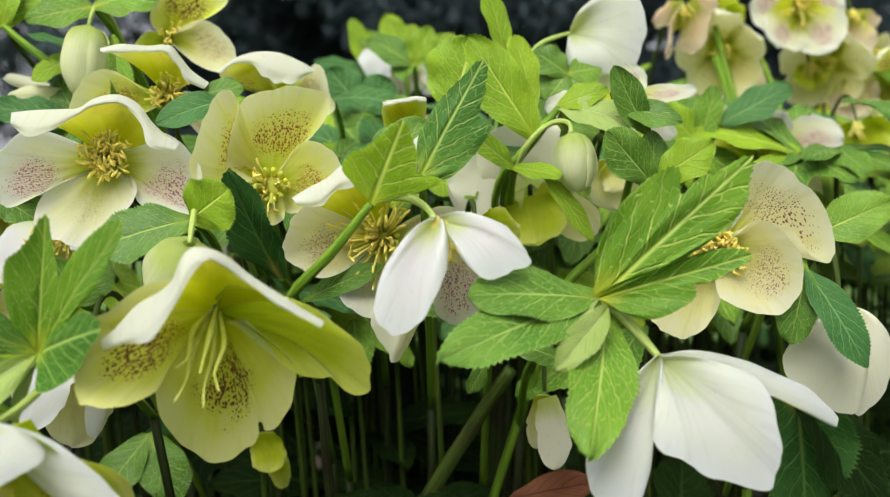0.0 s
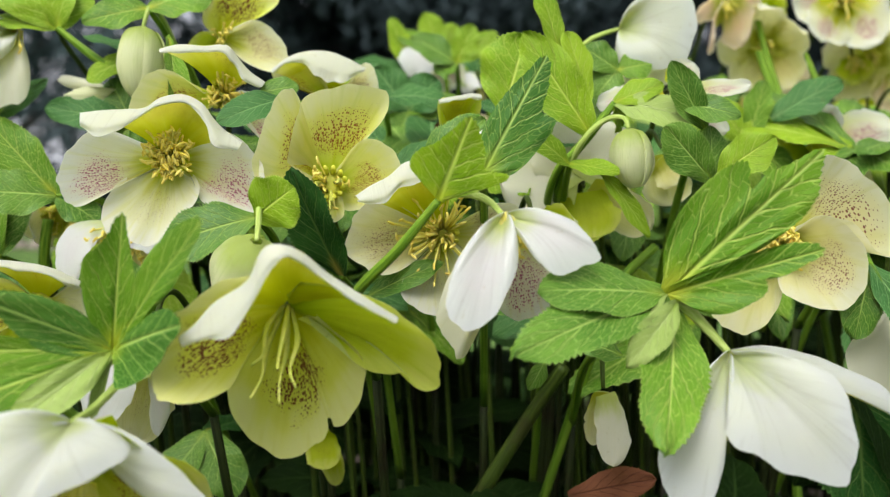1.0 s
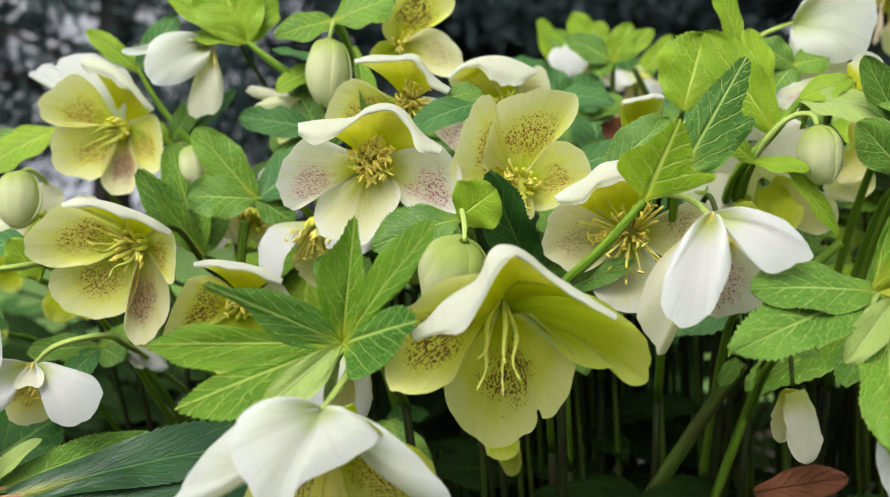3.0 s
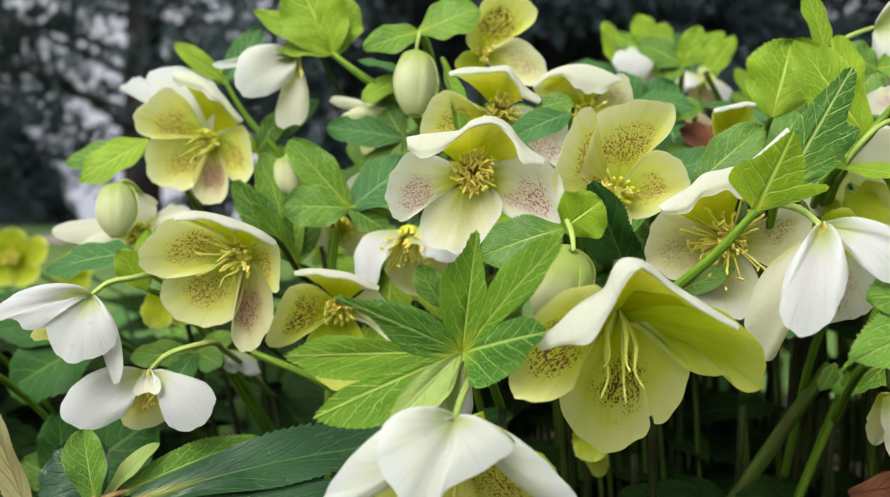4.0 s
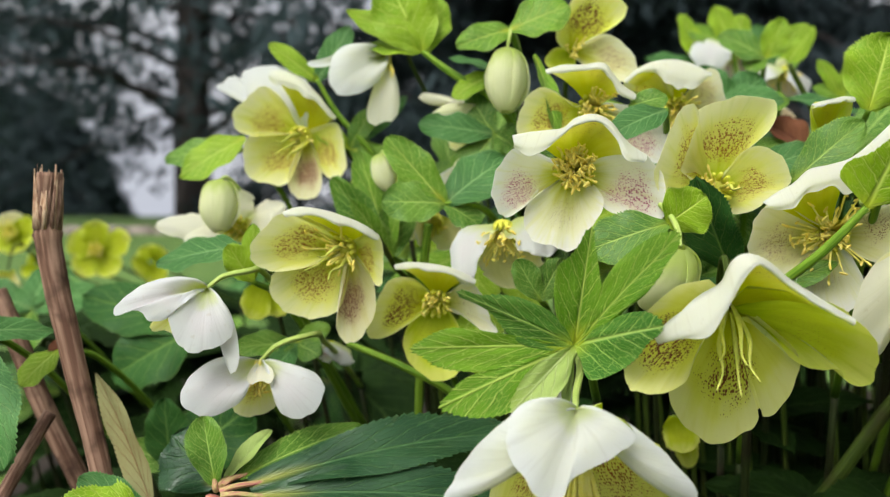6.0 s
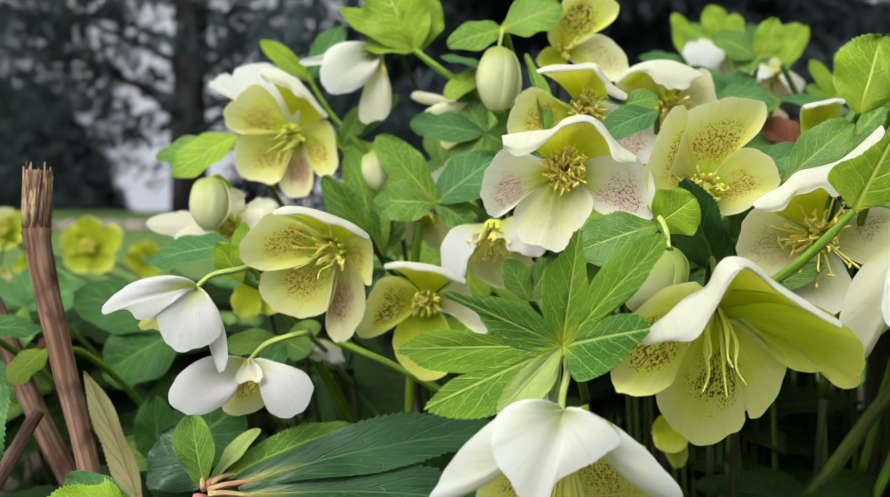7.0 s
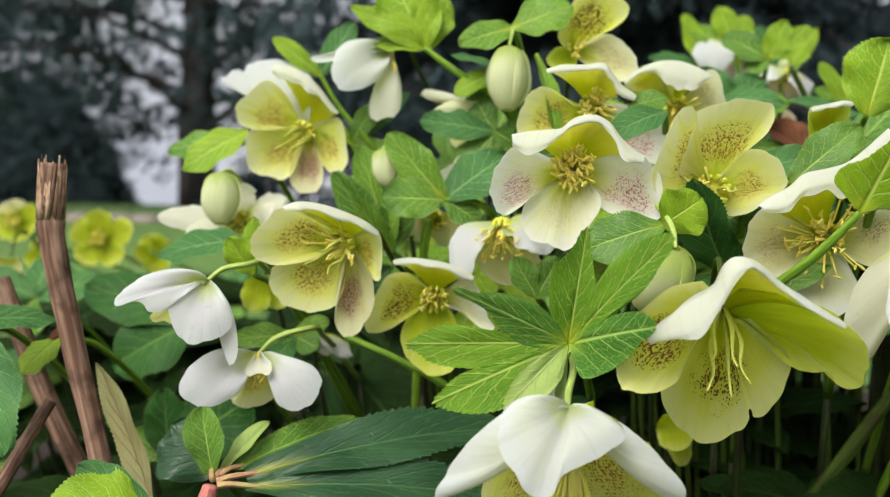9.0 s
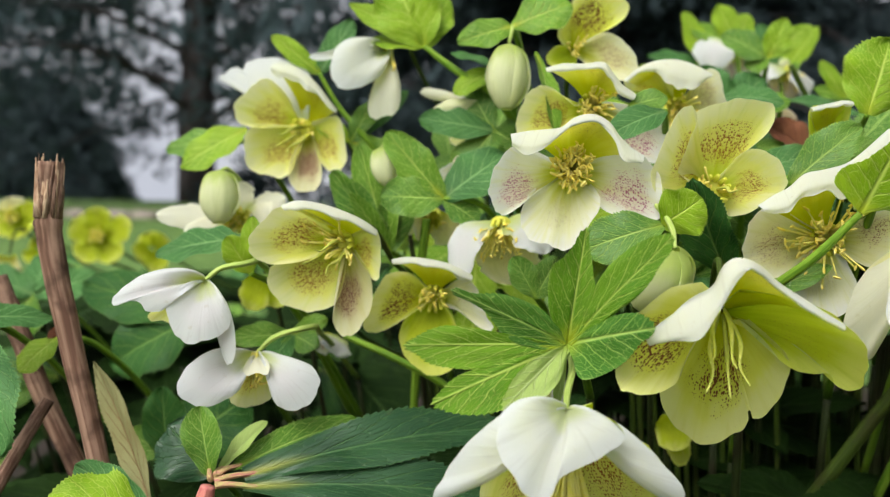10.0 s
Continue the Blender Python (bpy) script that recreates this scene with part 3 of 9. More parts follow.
def sepal(ob, margin, kind, bulge=0.08, seen="inside", ruffle=0.012, back="", label="", foot=20):
    """A sepal that fans out from the heart of its flower to a free margin of (bearing in degrees, reach and forward lift in mm).
    bulge: how far its middle sinks away from the front; seen: the side that it turns to the front."""
    rnd = np.random.RandomState(seed())
    line = spline([V(r * math.cos(radians(a)), -lift, r * math.sin(radians(a))) / 1000 for a, r, lift in margin], 5)
    flank = line.mean(0)
    ends = []
    for p in (line[0], line[-1]):
        turn = -math.copysign(radians(foot), p[0] * flank[2] - p[2] * flank[0])
        ends.append(V(p[0] * math.cos(turn) - p[2] * math.sin(turn), p[1] / 0.42 + 0.002, p[0] * math.sin(turn) + p[2] * math.cos(turn)) * 0.42)
    line = np.concatenate([ends[:1], line, ends[1:]])
    m, n = len(line), 22
    k = np.linspace(0, 1, m)
    size = np.linalg.norm(line, axis=1).max()
    facing = unit(np.cross(line[:-1], line[1:]).sum(0))
    facing = facing if facing[1] < 0 else -facing
    u = np.linspace(0.006, 1, n)
    u = 0.6 * u + 0.4 * np.sin(u * math.pi / 2)
    side = np.sin(math.pi * np.clip(k, 0.0, 1.0)) ** 0.6
    nick = 1 + 0.008 * np.sin(k * 47 + rnd.uniform(0, 6)) + 0.006 * np.sin(k * 83 + rnd.uniform(0, 6))
    pts = line[None] * (u[:, None] * (1 + (nick - 1)[None] * u[:, None] ** 4))[..., None]
    sink = bulge * size * np.sin(math.pi * u ** 1.15)[:, None] * (0.35 + 0.65 * side)[None]
    wave = ruffle * size * ((u ** 3)[:, None] * np.sin(k * 17 + rnd.uniform(0, 6))[None] + 0.5 * np.sin(u * 7 + rnd.uniform(0, 6))[:, None] * np.sin(k * 8 + rnd.uniform(0, 6))[None] * u[:, None])
    crease = 0.0022 * size * np.cos((k - 0.5) * 44)[None] * np.sin(math.pi * u)[:, None]
    front = pts - facing * (sink + wave + crease)[..., None]
    thick = 0.0004 * (1 - 0.8 * u ** 6)[:, None] * np.ones(m)[None]
    rear = front - facing * thick[..., None]
    uv = np.stack([np.repeat(u[:, None], m, 1), np.repeat(k[None], n, 0)], -1)
    skins = [INSIDE[kind], OUTSIDE[back or kind]]
    return part("sepal", shell("sepal", front, rear, uv, skins if seen == "inside" else skins[::-1]), ob, label)



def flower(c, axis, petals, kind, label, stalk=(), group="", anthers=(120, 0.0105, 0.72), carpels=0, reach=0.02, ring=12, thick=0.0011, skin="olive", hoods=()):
    """A hellebore flower: sepals (tip, width, bend point, cup, ruffle, widest, foot, roll, kind, inward side, foot's place), stamens, nectaries, carpels and its stalk."""
    c, axis = V(*c), unit(axis)
    ob = root("hellebore_flower", c, label, "flower", group)
    for tip, width, ctrl, cup, ruf, widest, foot, roll, own, *face in petals:
        tip, ctrl = V(*tip), V(*ctrl)
        foot_at = V(*face[1]) - c if len(face) > 1 else unit(ctrl - c) * 0.002
        ln = np.linalg.norm(tip - c)
        inward = V(*face[0]) if face else c + axis * ln * 0.6 - (c + ctrl + ctrl + tip) / 4
        f, k, uv = blade(foot_at, ctrl - c, tip - c, inward, width, 30, 17, round_profile(widest, foot, 2.15), cup, ruf, 1.7, seed=seed(), roll=roll)
        kd = own or kind
        part("sepal", shell("sepal", f, k, uv, [INSIDE[kd], OUTSIDE[kd]]), ob)
    for ridge, lip in hoods:
        part("sepal", hood(c, ridge, lip, "heart", "blush"), ob, "hooded sepal folded over its white back")
    if anthers:
        tagged(part("stamen_tuft", stamens(c, axis, *anthers), ob, "yellow stamens with small anthers"), kind="stuff")
    if ring:
        part("nectary_ring", nectaries(axis, ring), ob, "ring of green nectaries")
    rnd = np.random.RandomState(seed())
    for i in range(carpels):
        a = unit(np.cross(axis, V(0.2, 0.9, 0.3)))
        th = 6.283 * i / carpels + 0.4
        out = math.cos(th) * a + math.sin(th) * np.cross(axis, a)
        down = V(0, 0, -0.25)
        ln = reach * rnd.uniform(0.85, 1.1)
        part("carpel", tube("carpel", [out * 0.001, out * 0.004 + (axis + down) * ln * 0.45, out * 0.0035 + (axis + down) * ln * 0.8, out * 0.0055 + (axis + down) * ln], [0.0005, 0.0007, 0.0003, 0.00025], STYLE, sides=6, steps=5), ob, "green carpel with a long style")
    if len(stalk) > 1:
        stalk_parts(ob, stalk, thick, skin, c)
    return ob


def foliage(c, leaves, label, stalk=(), thick=0.0014, skin="green", group="", name="leaf_cluster", n=64, m=13):
    """A whorl of serrate leaflets: (base, tip, width, facing, sag, fold, skin)."""
    c = V(*c)
    ob = root(name, c, label, "leaf", group)
    for base, tip, width, facing, sag, fold, kd, *foot in leaves:
        base, tip, facing = V(*base), V(*tip), unit(facing)
        if foot:
            start, base = base, base + (tip - base) * foot[0]
            part("petiolule", tube("petiolule", [start - c, (start + base) / 2 - c + facing * 0.001, base - c + (tip - base) * 0.06], [thick * 0.36, thick * 0.30, thick * 0.22], STALK["flush"], sides=8), ob)
        lead = unit(tip - base)
        facing = unit(facing - lead * (facing @ lead))
        ln = np.linalg.norm(tip - base)
        ctrl = (base + tip) / 2 + facing * ln * sag
        s = seed()
        wide = 0.48 + 0.14 * ((s * 37) % 10) / 10
        f, k, uv = blade(base - c, ctrl - c, tip - c, facing, width, n, m, leaf_profile(wide, 0.54), -0.05, 0.05, 2.2, fold, 0.055, seed=s, hollow=0.014, thick=0.00045)
        leaf = part("leaflet", shell("leaflet", f, k, uv, [LEAF[kd], LEAF[kd]]), ob)
        spine = (k[:, m // 2] + f[:, m // 2]) / 2
        part("midrib", grid_mesh("midrib", [tube_sheet(spine[: int(n * 0.7) : 3] - (facing * 0.0003), [0.0006, 0.00015], 6)], [LEAF[kd]]), leaf)
    if len(stalk) > 1:
        stalk_parts(ob, stalk, thick, skin, c)
    return ob


def broad_leaflet(ob, margin, kind, bulge=-0.04):
    """A broad or lobed leaflet that fans out from the joint of its whorl to a toothed margin of (bearing in degrees, reach and forward lift in mm)."""
    rnd = np.random.RandomState(seed())
    line = spline([V(r * math.cos(radians(a)), -lift, r * math.sin(radians(a))) / 1000 for a, r, lift in margin], 6)
    flank = line.mean(0)
    ends = []
    for p in (line[0], line[-1]):
        turn = -math.copysign(radians(26), p[0] * flank[2] - p[2] * flank[0])
        ends.append(V(p[0] * math.cos(turn) - p[2] * math.sin(turn), p[1] + 0.0004, p[0] * math.sin(turn) + p[2] * math.cos(turn)) * 0.6)
    line = np.concatenate([ends[:1], line, ends[1:]])
    m, n = len(line), 26
    k = np.linspace(0, 1, m)
    size = np.linalg.norm(line, axis=1).max()
    facing = unit(np.cross(line[:-1], line[1:]).sum(0))
    facing = facing if facing[1] < 0 else -facing
    far = np.linalg.norm(line, axis=1) / size
    saw = ((np.arange(m) % 2) * 2 - 1) * rnd.uniform(0.4, 1.3, m) * np.clip((far - 0.35) * 3, 0, 1)
    u = np.linspace(0.02, 1, n)
    pts = line[None] * (u[:, None] * (1 + 0.013 * saw[None] * (u[:, None] ** 14)))[..., None]
    apex = k[np.argmax(far)]
    k = np.interp(k, [0, apex, 1], [0, 0.5, 1])
    side = np.abs(k - 0.5) * 2
    lift = -bulge * 0.35 * size * np.sin(math.pi * u)[:, None] * (1 - side ** 2)[None] - 0.010 * size * (np.exp(-((side / 0.10) ** 2)))[None] * np.sin(math.pi * np.clip(u * 1.05, 0, 1))[:, None]
    lift = lift + 0.012 * size * np.sin(u * 9 + rnd.uniform(0, 6))[:, None] * np.sin(k * 13 + rnd.uniform(0, 6))[None] * u[:, None]
    front = pts + facing * lift[..., None]
    rear = front - facing * (0.0004 * (1 - 0.9 * u ** 8))[:, None, None]
    axis = unit(line[np.argmax(far)])
    cross = np.cross(axis, facing)
    wide = np.abs(line @ cross).max()
    uv = np.stack([pts @ axis / size, 0.5 + pts @ cross / (2 * wide)], -1)
    leaf = part("leaflet", shell("leaflet", front, rear, uv, [BROAD[kind], BROAD[kind]]), ob)
    spine = (front[:, np.argmax(far)] + rear[:, np.argmax(far)]) / 2
    part("midrib", grid_mesh("midrib", [tube_sheet(spine[: int(n * 0.7)] - facing * 0.0005, [0.0005, 0.0001], 6)], [BROAD[kind]]), leaf)
    return leaf


def bud(top, tip, width, label, stalk=(), kind="bud", thick=0.001, group=""):
    """A closed bud: five overlapping sepals round an egg, on its stalk."""
    top, tip = V(*top), V(*tip)
    ob = root("flower_bud", top, label, "bud", group)
    ax = unit(tip - top)
    ln = np.linalg.norm(tip - top)
    a = unit(np.cross(ax, V(0.2, 0.9, 0.3)))
    b = np.cross(ax, a)
    for i in range(5):
        th0 = 6.283 * i / 5
        n, m = 16, 9
        u = np.linspace(0, 1, n)
        r = width / 2 * np.sin(math.pi * np.clip(u * 0.965 + 0.004, 0, 1) ** 0.86) ** 0.46
        th = th0 + np.linspace(-0.82, 0.82, m)
        edge = np.linspace(-1, 1, m)[None]
        rr = r[:, None] * (0.97 + 0.11 * edge + 0.05 * np.sin(8 * u + i * 2.1)[:, None] * edge + 0.035 * np.cos(edge * 9 + i) * np.sin(math.pi * u)[:, None])
        pts = u[:, None, None] * ax * ln + rr[..., None] * (np.cos(th)[None, :, None] * a + np.sin(th)[None, :, None] * b)
        uv = np.stack([np.repeat(u[:, None], m, 1), np.repeat(np.linspace(0, 1, m)[None], n, 0)], -1)
        inner = pts - (pts - u[:, None, None] * ax * ln) * 0.08
        part("sepal", shell("sepal", pts, inner, uv, [OUTSIDE[kind], OUTSIDE[kind]]), ob)
    if len(stalk) > 1:
        stalk_parts(ob, stalk, thick, "lime", top)
    return ob


def stem(pts, radii, skin, label, name="plant_stem", lumps=0.0, group=""):
    at = pts[-1]
    ob = new(name, tube(name, pts, radii, STALK[skin], at, 10, 10, lumps))
    ob.location = Vector(at)
    return tagged(ob, label, "stem", group)


# ---- the clump of hellebores ----

# flowers nearest the path
one = flower((-0.0528, 0.2075, 0.3919), (0.0395, -0.8325, -0.5527), [],
    'lime', 'open lime-green hellebore with maroon speckles, stamens fallen', [(-0.0528, 0.2075, 0.3919), (-0.0537, 0.2235, 0.4049), (-0.0548, 0.2467, 0.3898), (-0.0558, 0.4565, 0.3496), (-0.0603, 0.58, -0.01)], anthers=(), carpels=5, reach=0.021, ring=0, hoods=[
        ([(-0.0717, 0.1887, 0.3862), (-0.0681, 0.1879, 0.389), (-0.0637, 0.1871, 0.3937), (-0.0561, 0.1864, 0.3988), (-0.052, 0.1865, 0.4062), (-0.0487, 0.1876, 0.4065), (-0.045, 0.1898, 0.4047), (-0.0406, 0.192, 0.4008), (-0.0345, 0.1933, 0.3968), (-0.0284, 0.1946, 0.3929), (-0.0249, 0.1957, 0.3908)],
        [(-0.0702, 0.1883, 0.3849), (-0.0641, 0.1851, 0.3863), (-0.0588, 0.1833, 0.3875), (-0.0544, 0.1835, 0.3931), (-0.0501, 0.1846, 0.4026), (-0.0477, 0.1857, 0.4048), (-0.0454, 0.1878, 0.4037), (-0.0413, 0.19, 0.3997), (-0.0355, 0.1913, 0.396), (-0.0303, 0.1925, 0.3933), (-0.0259, 0.1947, 0.3907)])])
sepal(one, [(-138.5, 9.7, 0.3), (-134.5, 20.5, -3.4), (-125.5, 27.6, -5.4), (-112.5, 34.2, -9.6), (-102, 38.2, -11.8), (-92.5, 39.4, -13.1), (-82.5, 35.6, -12.4), (-75.5, 32.3, -11.5), (-73.5, 29.3, -11), (-72.5, 32.7, -11.6), (-62, 30.5, -10.7), (-48, 26.2, -8.8), (-35, 21.1, -5.8), (-26, 12.6, -1.5)], 'lime', 0.07)
sepal(one, [(-135, 6.1, 1.2), (-124.5, 15.3, 5.3), (-121.5, 21.4, 8.4), (-130.5, 27.2, 13.7), (-139.5, 31.1, 15.9), (-144.5, 31.6, 16), (-159.5, 28.5, 14.1), (-173, 26.6, 12.1), (178, 20.2, 11.9), (153, 14.4, 9.6), (125, 9.6, 4.3)], 'lime', 0.1)
sepal(one, [(56, 7.3, 4.9), (20, 15.2, 8.4), (3.5, 26, 7.9), (-6, 31.5, 4.6), (-13, 36.4, 0.4), (-21.5, 38.9, -4.6), (-29, 40.7, -8.6), (-32.5, 35.9, -8.4), (-30, 32.1, -7.3), (-36, 28.4, -6.1), (-40, 22.9, -4.8), (-38.5, 14.7, -3.5), (-34.5, 7.1, -1.3)], 'green', 0.08)
one = flower((-0.1004, 0.2542, 0.4322), (0.2537, -0.9656, 0.0565), [],
    'blush', 'open white hellebore with purple-speckled blotches and yellow stamens', [(-0.1004, 0.2542, 0.4322), (-0.1046, 0.2724, 0.4363), (-0.1102, 0.2936, 0.4213), (-0.0994, 0.4631, 0.3925), (-0.097, 0.58, -0.01)], hoods=[
        ([(-0.1153, 0.2286, 0.4414), (-0.1104, 0.231, 0.4425), (-0.1047, 0.2337, 0.4433), (-0.1006, 0.2359, 0.4441), (-0.0971, 0.238, 0.4472), (-0.0916, 0.2406, 0.4486), (-0.0869, 0.2419, 0.4464), (-0.0834, 0.2427, 0.4418), (-0.0798, 0.2436, 0.4383), (-0.076, 0.2445, 0.4359)],
        [(-0.1145, 0.2276, 0.4372), (-0.11, 0.2277, 0.4353), (-0.1058, 0.23, 0.4377), (-0.1011, 0.2336, 0.4415), (-0.0971, 0.2358, 0.4448), (-0.0913, 0.2386, 0.4466), (-0.0879, 0.2394, 0.4445), (-0.0848, 0.2391, 0.4404), (-0.0825, 0.2385, 0.4348), (-0.0772, 0.242, 0.4333)])])
sepal(one, [(144.5, 6.2, 2.3), (157.5, 17.4, 14.6), (174.5, 19.5, 19.9), (-171.5, 21.5, 22.7), (-158, 23.7, 24.1), (-146.5, 24.1, 23.8), (-139, 23.5, 22.1), (-136.5, 18.9, 17.8), (-139.5, 13.7, 11.5), (-139.5, 6.5, 1.5)], 'blush', 0.09)
sepal(one, [(-155, 6.9, 1.9), (-143, 14.8, 10.9), (-131, 20, 15.6), (-118, 23.6, 19.4), (-106.5, 24.9, 20.5), (-96, 24.8, 20.3), (-88, 26.2, 19.4), (-79.5, 24.4, 17.3), (-64, 19.4, 11.7), (-46.5, 16.1, 6.6), (-33, 9.6, 1), (-22.5, 3.6, -1.9)], 'white', 0.08)
sepal(one, [(-28.5, 4.5, -2.1), (-43.5, 12.3, 3), (-48, 17.6, 5.5), (-38.5, 23.9, 6.7), (-32, 29.5, 7.1), (-29, 33.5, 6.9), (-15.5, 31.5, 6.3), (-3.5, 29, 5.5), (11.5, 24, 5.7), (26, 18.1, 4.5), (39.5, 8.8, -0)], 'blush', 0.09)
one = flower((-0.0548, 0.2664, 0.4258), (0.154, -0.9851, 0.0768), [],
    'lemon', 'open lemon hellebore with rust-red speckles', [(-0.0548, 0.2664, 0.4258), (-0.0574, 0.2851, 0.4294), (-0.0607, 0.3061, 0.4143), (-0.0562, 0.4686, 0.3826), (-0.0595, 0.58, -0.01)], anthers=(14, 0.010, 0.7), carpels=3)
sepal(one, [(148.5, 9.6, 1.4), (130.5, 16.8, 7.5), (116.5, 21.4, 10.5), (103, 25.5, 11.4), (85.5, 28.3, 10), (68, 31.5, 7.6), (55.5, 32.4, 5.3), (49, 25.6, 5.4), (51.5, 17.2, 4.6), (66.5, 5.6, 0.9)], 'lemon', 0.1)
sepal(one, [(64, 5.6, 1.9), (51.5, 17.2, 4.6), (34.5, 21.5, 5.3), (17, 23.1, 5.1), (2.5, 22.4, 4), (-8, 17.8, 3.2), (-31, 13.4, 2.5), (-56, 9.4, 1.7), (-81.5, 2.6, -0)], 'lemon', 0.08)
sepal(one, [(170.5, 6.8, 6.3), (-175, 17, 16.7), (170.5, 19, 18.8), (140, 20.8, 20.8), (120.5, 24.8, 21.6), (107, 26.9, 21.5), (103, 24.1, 19.3), (122.5, 15.9, 15.4), (152, 12.1, 10.5)], 'lemon', 0.05)
sepal(one, [(-137, 2.7, 1.1), (-151.5, 8.1, 4.3), (-164.5, 12.2, 6.5), (-132, 12.3, 6.3), (-89.5, 12.3, 5), (-63, 10.8, 3.8), (-45, 6.2, 1.8)], 'lemon', 0.05)
one = flower((-0.0199, 0.2656, 0.4112), (0.0354, -0.9944, -0.1), [],
    'blush', 'open cream hellebore with speckles and a full tuft of stamens', [(-0.0199, 0.2656, 0.4112), (-0.0207, 0.2845, 0.4169), (-0.0216, 0.3048, 0.4012), (-0.0219, 0.4644, 0.365), (-0.0288, 0.58, -0.01)], anthers=(60, 0.016, 0.95), hoods=[
        ([(-0.042, 0.239, 0.4206), (-0.038, 0.2402, 0.4235), (-0.0332, 0.2417, 0.4263), (-0.0291, 0.2429, 0.4301), (-0.0234, 0.2456, 0.4316), (-0.0168, 0.2486, 0.4337), (-0.0103, 0.2527, 0.4387), (-0.0037, 0.2568, 0.4449)],
        [(-0.0411, 0.2382, 0.4192), (-0.0358, 0.2386, 0.418), (-0.032, 0.2397, 0.4217), (-0.0276, 0.2411, 0.4242), (-0.0228, 0.2424, 0.4247), (-0.0177, 0.2448, 0.4234), (-0.0122, 0.2486, 0.4269), (-0.0043, 0.2543, 0.4375)])])
sepal(one, [(140, 5.5, 3.1), (153, 20.9, 14.2), (166, 23.8, 17.7), (-179.5, 25.5, 19.6), (-167.5, 26.5, 19.9), (-157, 23.9, 17.9), (-142.5, 20.5, 14.4), (-133, 12.8, 9), (-129.5, 4.8, 2)], 'freckle', 0.09)
sepal(one, [(38, 4.6, 1), (31.5, 14.1, 3.6), (27.5, 20.7, 3.9), (17, 24.9, 2.4), (-4, 22.4, 3.1), (-30.5, 17.4, 3.4), (-41, 8.6, 0.5)], 'freckle', 0.08)
sepal(one, [(-125, 5.5, 3.1), (-130, 14.1, 8.1), (-122, 21.1, 11), (-100.5, 23.7, 10.4), (-79.5, 24.2, 7.9), (-60, 20.2, 4), (-43, 9.1, -0.6)], 'white', 0.08)
one = flower((-0.0013, 0.2207, 0.4149), (0.1683, -0.3912, -0.9048), [],
    'blush', 'nodding pure white hellebore seen from outside', [(-0.0013, 0.2207, 0.4149), (-0.006, 0.2255, 0.4194), (-0.0121, 0.2294, 0.4211), (-0.0171, 0.2324, 0.4207)], anthers=(30, 0.012, 0.35), ring=0, skin="lime")
sepal(one, [(-136, 0.9, 1), (-143, 7.6, 8.2), (-136, 14.9, 14.4), (-127.5, 20.4, 17.5), (-121.5, 25.1, 18.5), (-113.5, 27.9, 19.4), (-105, 27.8, 19.2), (-96.5, 24.5, 19), (-87.5, 18.5, 17.9), (-76, 12.8, 14.8), (-61, 6.8, 8.8), (-37.5, 2.9, 3.9)], 'blush', -0.15, 'outside', 0.007, foot=10)
sepal(one, [(15, 2.2, 0.9), (6.5, 10.7, 3.6), (-4.5, 17.2, 5.3), (-16.5, 22.2, 7.1), (-23.5, 25.2, 7), (-33.5, 22, 9.2), (-47.5, 19.6, 10.4), (-53.5, 13.8, 10.6), (-53.5, 6.5, 5.8)], 'blush', -0.15, 'outside', 0.007, foot=10)
sepal(one, [(-130.5, 3.9, -7.9), (-135.5, 17.3, -11.5), (-128, 26.8, -11.4), (-121, 33.5, -11.4), (-111.5, 36.5, -11.6), (-107, 39, -11.7), (-103, 33.2, -12.8), (-99.5, 24.4, -13.9), (-92.5, 10.4, -12)], 'cream', -0.075, 'outside', 0.007, foot=10)
sepal(one, [(-77, 4.5, -11.1), (-92, 16.6, -18.1), (-93, 23.6, -18.1), (-84.5, 27.4, -17.2), (-68, 27.8, -17.6), (-56, 28.4, -17.8), (-42, 23.9, -14.8), (-28.5, 14.8, -10.6)], 'blush', 0.1)
one = flower((-0.0896, 0.1761, 0.3696), (0.104, 0.053, -0.9932), [
    ((-0.0778, 0.2178, 0.3253), 0.0363, (-0.0829, 0.2082, 0.349), 0.06, 0.052, 0.6, 0.58, 0, 'lemon'),
    ((-0.1102, 0.2127, 0.3224), 0.0303, (-0.1054, 0.2038, 0.3473), 0.06, 0.052, 0.6, 0.58, 0, 'lemon')],
    'blush', 'nodding white hellebore showing its speckled inside', [(-0.0896, 0.1761, 0.3696), (-0.0914, 0.1911, 0.3705), (-0.092, 0.2053, 0.3748), (-0.0938, 0.2139, 0.3783)], anthers=(), ring=0, skin="lime")
tuft = tagged(part("stamen_tuft", stamens(V(0, 0, 0), (0.05, -0.25, -0.97), 90, 0.02, 0.45), one, "yellow stamens with small anthers"), kind="stuff")
tuft.location = (0.0, 0.006, -0.014)
sepal(one, [(145, 2.3, 1.5), (154.5, 9.1, 8.4), (174, 12.8, 12.8), (-168.5, 14.1, 16.3), (-147.5, 14.9, 18.2), (-125, 15.2, 19.3), (-106.5, 17.6, 18.4), (-95.5, 17, 17.5), (-86, 12.8, 15.7), (-55.5, 11.8, 11.9), (-32, 13.6, 8.5), (-18, 15, 4.5), (-11.5, 11.8, 1.1), (2.5, 5.4, -0.4)], 'hood', -0.15, 'outside', 0.007, foot=10)
